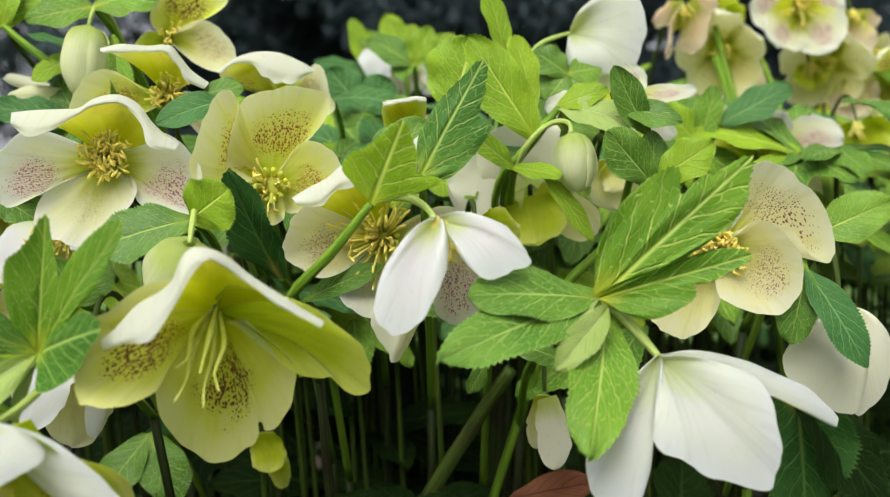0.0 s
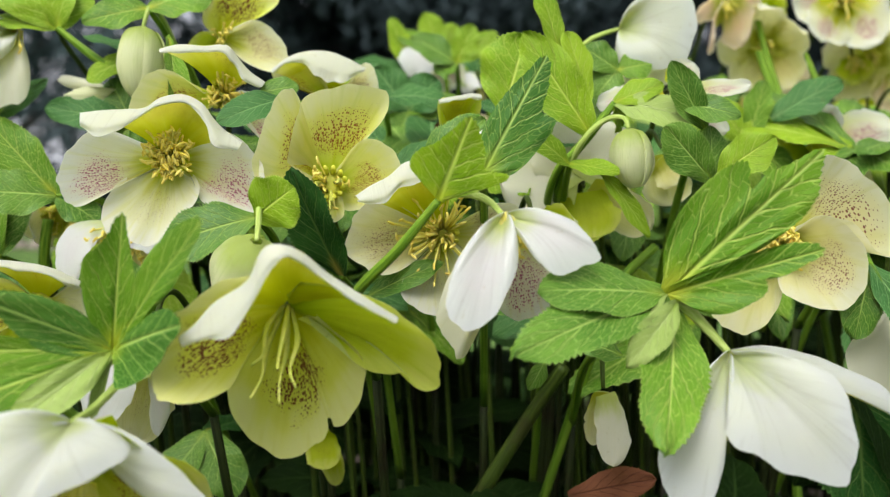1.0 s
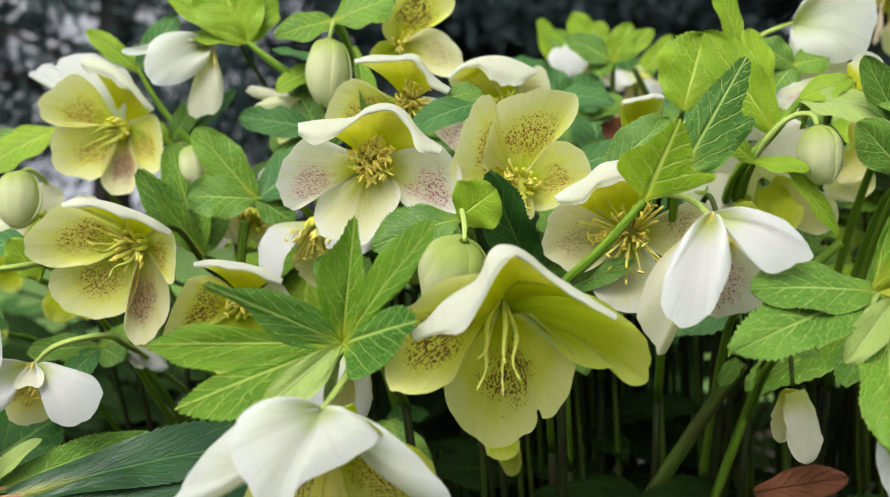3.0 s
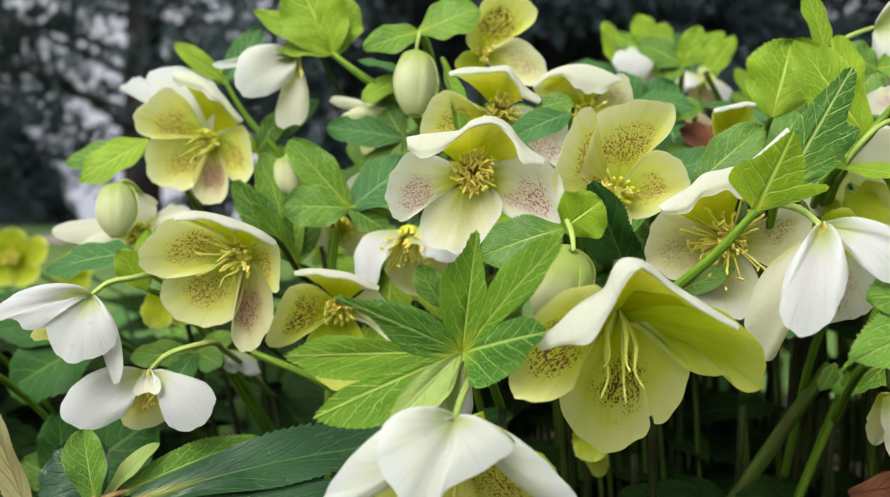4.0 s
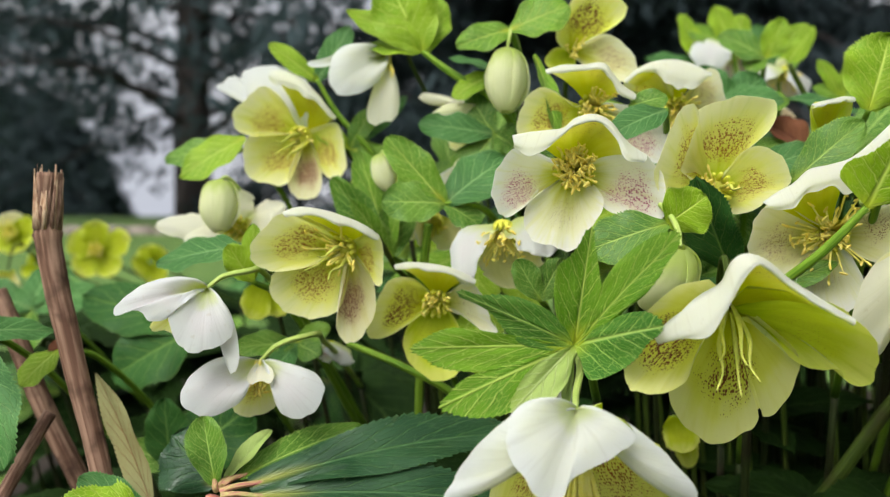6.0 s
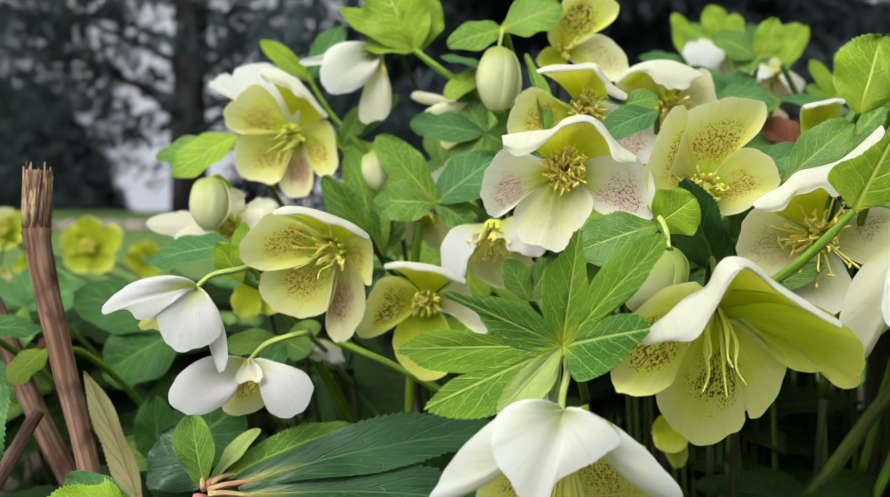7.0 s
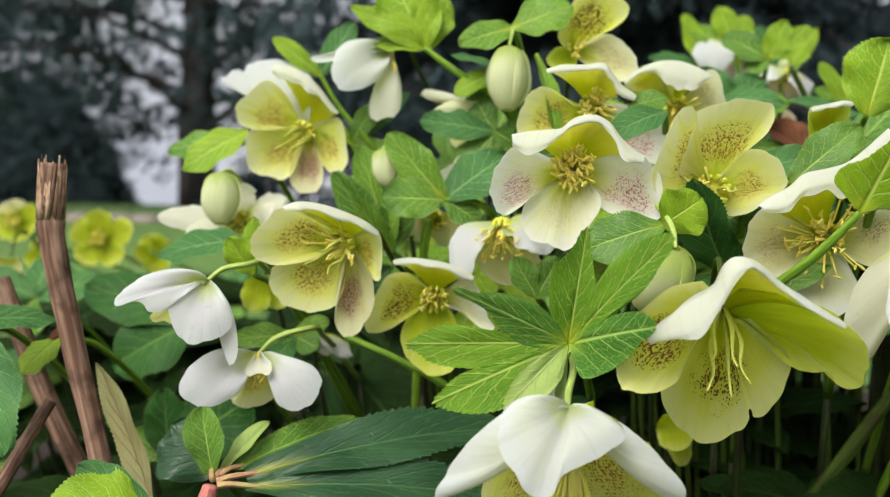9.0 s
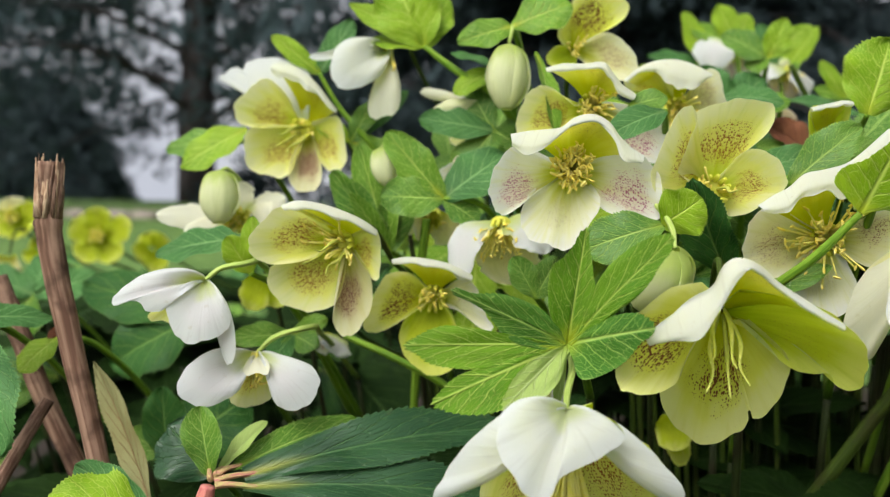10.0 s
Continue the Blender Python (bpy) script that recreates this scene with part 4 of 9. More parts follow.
sepal(one, [(151.5, 4.5, 1), (163.5, 10, 4.6), (-174, 15.7, 8.5), (-159.5, 24, 11.5), (-149.5, 31.2, 12.9), (-145, 35.8, 13.8), (-141.5, 34.1, 11), (-149, 28.1, 10.1), (-155, 21.9, 7.7), (-160, 15.9, 5.3), (-169, 8, 2.2)], 'hood', -0.12, 'outside', 0.007, foot=10)
sepal(one, [(9.5, 2.4, -2.7), (-14.5, 9.4, -4.5), (-21.5, 17, -5.2), (-29.5, 25.8, -6.8), (-38.5, 35.7, -8.1), (-44, 32.9, -8.9), (-39, 24.7, -8.9), (-36.5, 17.9, -7.8), (-29, 8.8, -5.1)], 'hood', -0.09, 'outside', 0.007, foot=10)
one = flower((0.0543, 0.2212, 0.382), (0.0833, -0.3589, -0.9297), [],
    'blush', 'large nodding white hellebore with veined sepals', [(0.0543, 0.2212, 0.382), (0.0501, 0.2234, 0.387), (0.045, 0.226, 0.3925), (0.0395, 0.2275, 0.3958)], anthers=(), ring=0, thick=0.0014, skin="lime")
sepal(one, [(-162, 1.5, 0.1), (-143, 11.2, 4.4), (-134.5, 22.1, 8.6), (-129.5, 29.6, 10.7), (-121, 34.5, 12.7), (-113, 38.2, 13.5), (-104.5, 35.9, 14.3), (-99.5, 26.8, 13.1), (-100, 18.3, 12.1), (-93, 11.2, 9), (-78, 4, 3)], 'hood', -0.105, 'outside', 0.007, foot=10)
sepal(one, [(-31.5, 1.1, 1), (-0.5, 9.4, 6.6), (-8, 20.6, 10.1), (-18.5, 24.6, 13), (-35.5, 30.8, 14.9), (-43, 33.8, 14.9), (-51, 35.8, 14.9), (-62.5, 29.7, 16.3), (-75.5, 24.9, 16.7), (-83, 21.7, 16.8), (-100, 19.3, 15.1), (-105.5, 12.5, 12.1), (-102.5, 4.6, 4)], 'hood', -0.12, 'outside', 0.007, foot=10)
sepal(one, [(11.5, 1.6, -1.1), (7, 10.9, -4.5), (-1.5, 21.5, -6.9), (-8.5, 32.4, -8.4), (-13, 42.3, -8.8), (-20, 50.3, -8.1), (-20.5, 48.4, -8), (-18.5, 41.6, -6.8), (-17, 35.1, -6.5), (-12.5, 24.9, -4.1), (-7, 11.6, -1.5)], 'hood', -0.045, 'outside', 0.007, foot=10)
one = flower((0.084, 0.2724, 0.4111), (-0.3701, -0.8747, -0.3131), [],
    'lemon', 'open lemon hellebore with dense brown speckles behind a leaf', [(0.084, 0.2724, 0.4111), (0.0894, 0.2897, 0.4198), (0.0969, 0.3116, 0.4039), (0.0805, 0.4609, 0.3622), (0.064, 0.58, -0.01)])
sepal(one, [(76, 4.4, 2), (84.5, 16.9, 8), (78.5, 23.8, 10.9), (59.5, 26.8, 11.5), (49.5, 26, 12.4), (30, 26.9, 13.1), (-10.5, 27.2, 12.8), (-8.5, 22.6, 12), (16.5, 17.3, 9.3), (38.5, 11.1, 4.7)], 'freckle', 0.07)
sepal(one, [(72, 1.8, 4), (43, 10.3, 10.7), (7, 15, 14.4), (-19.5, 19.8, 15.2), (-44.5, 23.1, 15.2), (-59.5, 23.6, 14.4), (-82.5, 19.3, 12.8), (-103.5, 16, 10.1), (-118, 9.4, 6.2)], 'freckle', 0.08)
sepal(one, [(-119, 5, 1.1), (-128.5, 17.9, 4.4), (-137, 31.8, 6.9), (-127.5, 32.7, 6.8), (-116, 31.9, 6.5), (-105, 27, 5.2), (-97.5, 20, 4), (-91, 8.7, 1)], 'cream', 0.07)
sepal(one, [(91, 2.6, 0), (78.5, 16, -0.1), (73, 25.2, 0.8), (67.5, 20.6, 2.7), (63, 11.7, 2.8), (68.5, 3.7, 1)], 'hood', -0.05, 'outside', 0.007, foot=10)

# flowers of the second row
one = flower((-0.1796, 0.253, 0.4062), (-0.1575, -0.9844, -0.0782), [],
    'lemon', 'open lemon hellebore with speckles and a browned sepal', [(-0.1796, 0.253, 0.4062), (-0.1775, 0.2715, 0.4122), (-0.1744, 0.2926, 0.3973), (-0.1784, 0.4592, 0.3658), (-0.1704, 0.58, -0.01)], anthers=(18, 0.014, 0.9), carpels=3, hoods=[
        ([(-0.1952, 0.2345, 0.4186), (-0.1905, 0.2348, 0.4202), (-0.1835, 0.2378, 0.4196), (-0.1764, 0.2407, 0.4174), (-0.1695, 0.2446, 0.414), (-0.166, 0.2486, 0.4106)],
        [(-0.1932, 0.234, 0.4178), (-0.1881, 0.2343, 0.4179), (-0.1826, 0.2369, 0.4169), (-0.1759, 0.2397, 0.4147), (-0.1699, 0.2434, 0.4117), (-0.166, 0.2475, 0.4096)])])
sepal(one, [(101, 4.7, 2.2), (124.5, 11.1, 9.8), (135, 17.2, 15.5), (142, 20.2, 17.5), (163, 23.4, 20.6), (-179.5, 26.5, 22), (-169, 25.6, 20.7), (-159.5, 21.4, 17.3), (-152.5, 14.7, 12.2), (-144.5, 6.3, 4.7)], 'lemon', 0.1)
sepal(one, [(-137.5, 3.6, 2.9), (-155.5, 16.4, 11.7), (-158.5, 23, 14.6), (-147, 26.6, 15.1), (-133.5, 28, 13.4), (-121, 27.3, 9.9), (-108, 25.5, 7.2), (-95.5, 21.6, 3.4), (-89.5, 14.5, 1.5), (-79.5, 4.9, -0.1)], 'lemon', 0.08)
sepal(one, [(-78.5, 4.5, 0.9), (-86.5, 12.2, 5.4), (-92, 20.2, 6.1), (-93.5, 27.8, 5.6), (-89, 32.4, 4.1), (-84, 33.1, 2.3), (-75.5, 29.4, -0), (-65, 23.7, -2), (-51, 13.4, -2), (-45, 4.8, -0.8)], 'rust', 0.05)
sepal(one, [(-32, 4.4, 0.1), (-41, 12.3, 2.9), (-45, 18.3, 3.1), (-29, 16.4, 2.5), (-8, 14.5, 2.3), (15, 13.8, 2.4), (29, 11.2, 2.3), (41, 5.7, 1.8)], 'lemon', 0.08)
one = flower((-0.1541, 0.2802, 0.3864), (0.1417, -0.9602, -0.2407), [],
    'lime', 'half-hidden lime hellebore with fine speckles', [(-0.1541, 0.2802, 0.3864), (-0.1566, 0.2982, 0.3949), (-0.1598, 0.3195, 0.3799), (-0.1502, 0.4635, 0.3442), (-0.1422, 0.58, -0.01)], anthers=(16, 0.012, 0.5), hoods=[
        ([(-0.166, 0.2648, 0.3998), (-0.1613, 0.2651, 0.4008), (-0.1548, 0.267, 0.4005), (-0.146, 0.2704, 0.3987), (-0.1382, 0.2756, 0.3943)],
        [(-0.1651, 0.2646, 0.3988), (-0.1602, 0.2644, 0.399), (-0.1538, 0.2661, 0.3983), (-0.1457, 0.2694, 0.3963), (-0.1385, 0.2744, 0.3931)])])
sepal(one, [(127.5, 4.1, 1.6), (132.5, 12, 8.2), (151.5, 16.4, 13.1), (-175, 19.2, 15.8), (-149.5, 24.8, 16.8), (-141.5, 21.4, 14.5), (-136, 12.3, 9), (-132.5, 3.5, 1.8)], 'lime', 0.08)
sepal(one, [(-142.5, 3.5, 1.9), (-136.5, 11.9, 7.9), (-121.5, 19.4, 10.7), (-101.5, 25.6, 10.6), (-82, 29.6, 8.2), (-68, 27, 5.3), (-50, 14.7, 1.9), (-32, 4.6, 0)], 'green', 0.08)
sepal(one, [(28, 4.9, -0.3), (31.5, 13.4, 1.7), (17.5, 16.6, 1.6), (-20, 22.2, 0.7), (-28, 26.1, 0.2), (-32.5, 21.5, 0.5), (-28, 12.8, 0.2)], 'white', 0.06)
one = flower((-0.2252, 0.3177, 0.4539), (-0.2093, -0.9616, -0.1777), [],
    'lemon', 'open cream hellebore with orange speckled patch', [(-0.2252, 0.3177, 0.4539), (-0.2223, 0.3359, 0.4615), (-0.2181, 0.3572, 0.4466), (-0.2179, 0.4621, 0.4108), (-0.2016, 0.58, -0.01)], anthers=(6, 0.011, 0.9), carpels=3, hoods=[
        ([(-0.2362, 0.3062, 0.4812), (-0.2299, 0.3069, 0.4811), (-0.2223, 0.3079, 0.4771), (-0.2162, 0.3094, 0.4714), (-0.2119, 0.3104, 0.4656), (-0.2084, 0.3123, 0.461)],
        [(-0.2361, 0.3051, 0.4771), (-0.2299, 0.3046, 0.4739), (-0.2229, 0.3055, 0.4719), (-0.2172, 0.3069, 0.4682), (-0.2128, 0.309, 0.464), (-0.2084, 0.3112, 0.4598)])])
sepal(one, [(114.5, 5.9, 3.6), (112, 17.9, 11.7), (122, 23.7, 16.3), (139, 22.8, 19.9), (159, 24.2, 22.6), (175.5, 22, 21.7), (-177, 17.3, 19.4), (178.5, 10.3, 12.2), (163, 3.7, 4.1)], 'lemon', 0.08)
sepal(one, [(167, 4.9, 4.4), (-177, 18.3, 17.6), (-153, 22.1, 19.4), (-132, 25.8, 18), (-118, 23.7, 15.3), (-100.5, 22.1, 12.3), (-94, 13.6, 8), (-87, 4.5, 2.2)], 'lemon', 0.08)
sepal(one, [(-104.5, 3.9, 2.5), (-101.5, 16.5, 9.8), (-95.5, 24.2, 10.9), (-85.5, 28, 9.7), (-71.5, 27.5, 6.7), (-61.5, 20.8, 5.1), (-49.5, 11.7, 3.4), (-37, 3, 0.4)], 'rust', 0.05)
sepal(one, [(-10, 3.8, 1), (-55.5, 16.5, 7.2), (-51.5, 24.5, 6.8), (-38.5, 26.2, 5.2), (-13.5, 20.3, 4), (17, 17.1, 3.6), (25.5, 10.7, 2.3)], 'lemon', 0.08)
sepal(one, [(136.5, 16.2, -1.2), (135, 28.6, -1.3), (141.5, 36.7, -1.1), (148.5, 38.9, -0.8), (139, 43.3, -2.2), (130, 42.6, -3.8), (113.5, 35.3, -5.5), (98.5, 28.2, -5), (83.5, 20.1, -3.4), (81.5, 8.5, -1.7)], 'hood', -0.075, 'outside', 0.007, foot=10)
sepal(one, [(139, 42.1, -1.4), (141, 45.6, -0.4), (147.5, 47.2, 2), (151.5, 47.4, 3.6), (151, 45.7, 3.2), (144.5, 42.9, 0.6), (137.5, 39.8, -2.1)], 'hood', 0.0, 'outside')
one = flower((-0.1903, 0.3256, 0.4891), (0.1, -0.3, -0.95), [],
    'blush', 'small nodding white hellebore half open', [(-0.1903, 0.3256, 0.4891), (-0.1906, 0.3354, 0.5072), (-0.191, 0.3645, 0.4926), (-0.1866, 0.4671, 0.4476), (-0.1757, 0.58, -0.01)], anthers=(24, 0.012, 0.4), ring=0)
sepal(one, [(154.5, 1.8, 1.5), (151, 8.3, 8.1), (174, 15.2, 14.6), (-159, 19.9, 19), (-138.5, 23.5, 20), (-125.5, 23.8, 19.1), (-111, 20.2, 16.2), (-94, 14.9, 12.2), (-76.5, 9, 7), (-67, 3.1, 1.8)], 'hood', -0.15, 'outside', 0.007, foot=10)
sepal(one, [(-63, 2.2, -0.2), (-63, 12.2, 1.9), (-70.5, 22.3, 3.8), (-78.5, 29.1, 5.6), (-88.5, 30.1, 7), (-97, 31.2, 8.4), (-103.5, 26.4, 7.8), (-105, 18.8, 6.1), (-101.5, 9.8, 3)], 'cream', -0.1, 'outside', 0.007, foot=10)
sepal(one, [(-180, 7.3, 11.4), (-174.5, 15.9, 15.9), (-170.5, 22.7, 18.9), (-167, 28.1, 21.4), (-161, 22.6, 19.8), (-161.5, 16.2, 16.9), (-158, 7.8, 11.5)], 'hood', -0.02, 'outside', 0.007, foot=10)
one = flower((-0.0985, 0.2951, 0.4582), (0.2535, -0.9671, -0.0231), [],
    'lemon', 'open cream hellebore with an orange heart', [(-0.0985, 0.2951, 0.4582), (-0.1027, 0.3134, 0.4635), (-0.1082, 0.3345, 0.4485), (-0.0951, 0.4614, 0.4177), (-0.0915, 0.58, -0.01)], anthers=(40, 0.012, 0.7), hoods=[
        ([(-0.112, 0.273, 0.4692), (-0.1066, 0.2746, 0.4709), (-0.0989, 0.2778, 0.4712), (-0.0921, 0.2797, 0.4717), (-0.0896, 0.2814, 0.4687), (-0.0862, 0.2832, 0.4645), (-0.0813, 0.2855, 0.4611)],
        [(-0.1111, 0.2727, 0.4683), (-0.1064, 0.2736, 0.4687), (-0.0988, 0.2767, 0.469), (-0.0925, 0.2785, 0.4695), (-0.0901, 0.279, 0.4659), (-0.0874, 0.2807, 0.4617), (-0.0827, 0.284, 0.4593)])])
sepal(one, [(173.5, 6, 3.7), (155.5, 16.9, 12.4), (167.5, 20.5, 15.8), (-172.5, 23.6, 19.1), (-154, 26.2, 20.5), (-143, 20.3, 17.4), (-129.5, 11, 10.6), (-116.5, 3.9, 2.7)], 'lemon', 0.07)
sepal(one, [(-45.5, 3.3, 1.5), (-39.5, 14.5, 5.5), (-45, 24.9, 7.1), (-42, 31.9, 6.6), (-31, 34, 4.9), (-19.5, 31, 3.6), (-9, 25.4, 2.5), (3, 14.7, 0)], 'blush', 0.07)
one = flower((-0.0684, 0.3328, 0.463), (0.2249, -0.8696, -0.4396), [],
    'lemon', 'cream hellebore with one turned-up white sepal', [(-0.0684, 0.3328, 0.463), (-0.0721, 0.3492, 0.4745), (-0.0771, 0.3719, 0.4597), (-0.0664, 0.4657, 0.4197), (-0.0665, 0.58, -0.01)], anthers=(30, 0.014, 0.7), hoods=[
        ([(-0.0876, 0.3163, 0.4715), (-0.0822, 0.3169, 0.4761), (-0.0758, 0.3188, 0.4789), (-0.0672, 0.3213, 0.4795), (-0.06, 0.3232, 0.4772), (-0.0543, 0.3257, 0.4745)],
        [(-0.0867, 0.316, 0.4705), (-0.0815, 0.316, 0.4744), (-0.0739, 0.3171, 0.4734), (-0.069, 0.3172, 0.4676), (-0.0632, 0.3189, 0.4681), (-0.0552, 0.3244, 0.4732)])])
sepal(one, [(17, 6.3, -0.7), (44, 12, 1.4), (47, 20.2, 2.9), (34.5, 21, 3.1), (13, 19.5, 2.8), (-7, 21.4, 1.4), (-16.5, 17.2, 1.8), (-16, 11, 0.3)], 'freckle', 0.06)
sepal(one, [(-170.5, 4, 2.2), (-122.5, 11.8, 7.3), (-88, 15.5, 7.7), (-60.5, 15.1, 5.6), (-23, 9.3, 1.9)], 'freckle', 0.06)
sepal(one, [(158, 4.4, 2.1), (157.5, 13.9, 9.6), (163.5, 19.2, 13.3), (155.5, 21.2, 14.5), (137, 19.1, 12.8), (114, 15.8, 8.6)], 'lemon', 0.06)
one = flower((-0.1091, 0.3243, 0.4859), (0.2026, -0.9634, 0.1754), [],
    'green', 'lime-yellow hellebore facing sideways', [(-0.1091, 0.3243, 0.4859), (-0.1124, 0.3426, 0.4882), (-0.1169, 0.3639, 0.4732), (-0.1057, 0.4681, 0.4422), (-0.1012, 0.58, -0.01)], anthers=(14, 0.008, 0.5), ring=0)
sepal(one, [(169.5, 3.5, 0.9), (136, 8.3, 4.6), (105.5, 12.8, 5.7), (84.5, 21.2, 6), (67, 28.6, 3.2), (48, 28.5, 0.2), (35, 26.9, -1.5), (29, 19.4, -0.9), (32.5, 10.8, -0.7), (36, 3.3, -0.8)], 'lime', 0.08)
sepal(one, [(42, 2.5, 0.5), (27.5, 8.1, 3.1), (23, 15.2, 3.2), (5.5, 20.8, 2.4), (-9, 25.7, 2.4), (-21, 28, 2.4), (-32.5, 25.1, 2.9), (-42.5, 16.4, 3.2), (-53, 6.2, 1.2)], 'freckle', 0.08)
sepal(one, [(143, 2.7, 1.6), (174.5, 6.8, 5), (-154, 11.2, 7.1), (-124.5, 10.3, 7.1), (-84, 8, 5.2), (-56, 3.8, 1.6)], 'green', 0.06)
one = flower((-0.2164, 0.2214, 0.3937), (-0.0999, -0.4811, -0.8709), [],
    'blush', 'nodding white hellebore with narrow outer sepals', [(-0.2164, 0.2214, 0.3937), (-0.2121, 0.2237, 0.3974), (-0.2062, 0.2286, 0.3989), (-0.2169, 0.2585, 0.3983), (-0.23, 0.3298, 0.3691), (-0.2082, 0.46, -0.01)], anthers=(), ring=0, skin="lime")
sepal(one, [(122, 2.5, 1.3), (134.5, 5.2, 5.1), (155.5, 9.4, 10.6), (176.5, 15.5, 15.7), (-170.5, 19.6, 19), (-161.5, 22.2, 20.7), (-155.5, 14.8, 18.5), (-135.5, 13.3, 17.5), (-121.5, 10.1, 15.3), (-145.5, 7.9, 11.3), (-125.5, 3.3, 2.7)], 'blush', -0.15, 'outside', 0.007, foot=10)
sepal(one, [(-131.5, 1.6, 2.4), (-141, 6.8, 13.1), (-109.5, 12.4, 15.1), (-95.5, 16.8, 14.5), (-83.5, 19.7, 13.5), (-69.5, 19.8, 11.2), (-56, 19.9, 7.9), (-46.5, 18, 5.3), (-37.5, 13.3, 3.6), (-28.5, 6.9, 1.5)], 'blush', -0.15, 'outside', 0.007, foot=10)
sepal(one, [(-22.5, 3.2, 0.3), (-36.5, 10.9, 1.9), (-49.5, 19.2, 3.2), (-64.5, 29.3, 4.7), (-67.5, 29.1, 5.1), (-60, 20.1, 4), (-52, 10.6, 2.6)], 'blush', -0.06, 'outside', 0.007, foot=10)
sepal(one, [(-130.5, 7.1, -1.6), (-151.5, 22.2, 0.6), (-146.5, 25.7, 0.3), (-137.5, 22, -1.2), (-115.5, 20.3, -3.2), (-101.5, 13.6, -4)], 'lime', 0.05)
one = flower((-0.2027, 0.2317, 0.3684), (0.1145, -0.4609, -0.88), [],
    'blush', 'nodding white hellebore with beige-edged sepals', [(-0.2027, 0.2317, 0.3684), (-0.1979, 0.2342, 0.3735), (-0.1914, 0.2392, 0.376), (-0.2008, 0.2812, 0.3689), (-0.2153, 0.3588, 0.3368), (-0.1949, 0.46, -0.01)], anthers=(40, 0.010, 0.45), ring=0, skin="lime")
sepal(one, [(164, 1.8, 1.5), (159.5, 7.3, 7), (175, 12.4, 12.8), (-166.5, 17.9, 16.5), (-151.5, 21.8, 18.2), (-129, 20.5, 16.6), (-108, 14.8, 13.2), (-91.5, 9.9, 9.8), (-100.5, 5.1, 5.6), (-97, 1.8, 1.2)], 'blush', -0.15, 'outside', 0.007, foot=10)
sepal(one, [(5.5, 2, 0.5), (-33, 9.2, 5.3), (-52.5, 14.7, 7.2), (-53.5, 20.1, 6.6), (-46, 24.4, 4.2), (-34, 26, 1.7), (-19, 24.3, -1), (-11, 20, -2.3), (-6, 11.4, -2.1)], 'blush', -0.15, 'outside', 0.007, foot=10)
sepal(one, [(-62.5, 0.8, 3), (-95.5, 4.1, 8.6), (-70.5, 6.3, 10), (-44, 6.9, 9.2), (-33.5, 9.9, 8.3), (-16.5, 7.8, 5.3), (-16, 3, 1.3)], 'cream', -0.09, 'outside', 0.007, foot=10)
sepal(one, [(-127.5, 8.2, -4.6), (-133, 21.1, -5.8), (-122, 23.4, -6.2), (-103, 20.8, -8.4), (-86.5, 17, -9.1), (-75.5, 6.6, -6.5)], 'lemon', 0.05)
flower((-0.1308, 0.2909, 0.4141), (0.0693, -0.7084, -0.7024), [
    ((-0.1414, 0.2748, 0.3928), 0.0133, (-0.1461, 0.2762, 0.4143), 0.06, 0.052, 0.6, 0.6, 0, '', (0.1605, 0.9495, -0.2697)),
    ((-0.1124, 0.2833, 0.4029), 0.0204, (-0.1152, 0.2829, 0.4168), 0.06, 0.052, 0.6, 0.6, 0, '', (-0.4043, 0.7081, -0.579)),
    ((-0.1265, 0.2976, 0.3901), 0.0255, (-0.1286, 0.2976, 0.4031), 0.06, 0.052, 0.6, 0.58, 0, 'cream'),
    ((-0.1414, 0.2981, 0.4054), 0.0134, (-0.1363, 0.296, 0.4112), 0.06, 0.052, 0.6, 0.58, 0, '')],
    'blush', 'white hellebore tucked below the speckled one', [(-0.1308, 0.2909, 0.4141), (-0.1322, 0.3048, 0.4293), (-0.134, 0.3299, 0.4146), (-0.1281, 0.4667, 0.3729), (-0.1225, 0.58, -0.01)], anthers=(40, 0.015, 0.7))
flower((-0.2488, 0.3015, 0.4141), (0.1417, -0.9602, -0.2407), [
    ((-0.2814, 0.2883, 0.4147), 0.0123, (-0.2669, 0.2993, 0.4159), 0.06, 0.052, 0.6, 0.58, 0, '', (-0.1134, 0.8143, -0.5692)),
    ((-0.2657, 0.2862, 0.4072), 0.0112, (-0.2596, 0.2961, 0.4112), 0.06, 0.052, 0.6, 0.58, 0, '', (-0.1276, 0.8717, -0.4731)),
    ((-0.23, 0.3071, 0.4225), 0.0148, (-0.2405, 0.307, 0.4189), 0.06, 0.052, 0.6, 0.58, 0, '', (-0.2265, 0.8504, -0.4748)),
    ((-0.2312, 0.2961, 0.4155), 0.0146, (-0.2393, 0.3012, 0.4156), 0.06, 0.052, 0.6, 0.58, 0, '', (-0.2379, 0.8967, -0.3732)),
    ((-0.2504, 0.3016, 0.4306), 0.0136, (-0.25, 0.3039, 0.4223), 0.06, 0.052, 0.6, 0.58, 0, '', (-0.246, 0.9307, -0.2705)),
    ((-0.2391, 0.2936, 0.4081), 0.0146, (-0.2428, 0.2991, 0.411), 0.06, 0.052, 0.6, 0.58, 0, '')],
    'cream', 'white hellebore behind a closed bud', [(-0.2488, 0.3015, 0.4141), (-0.2513, 0.3194, 0.4225), (-0.2545, 0.3408, 0.4076), (-0.2412, 0.4647, 0.3722), (-0.2227, 0.58, -0.01)], anthers=(12, 0.01, 0.7))
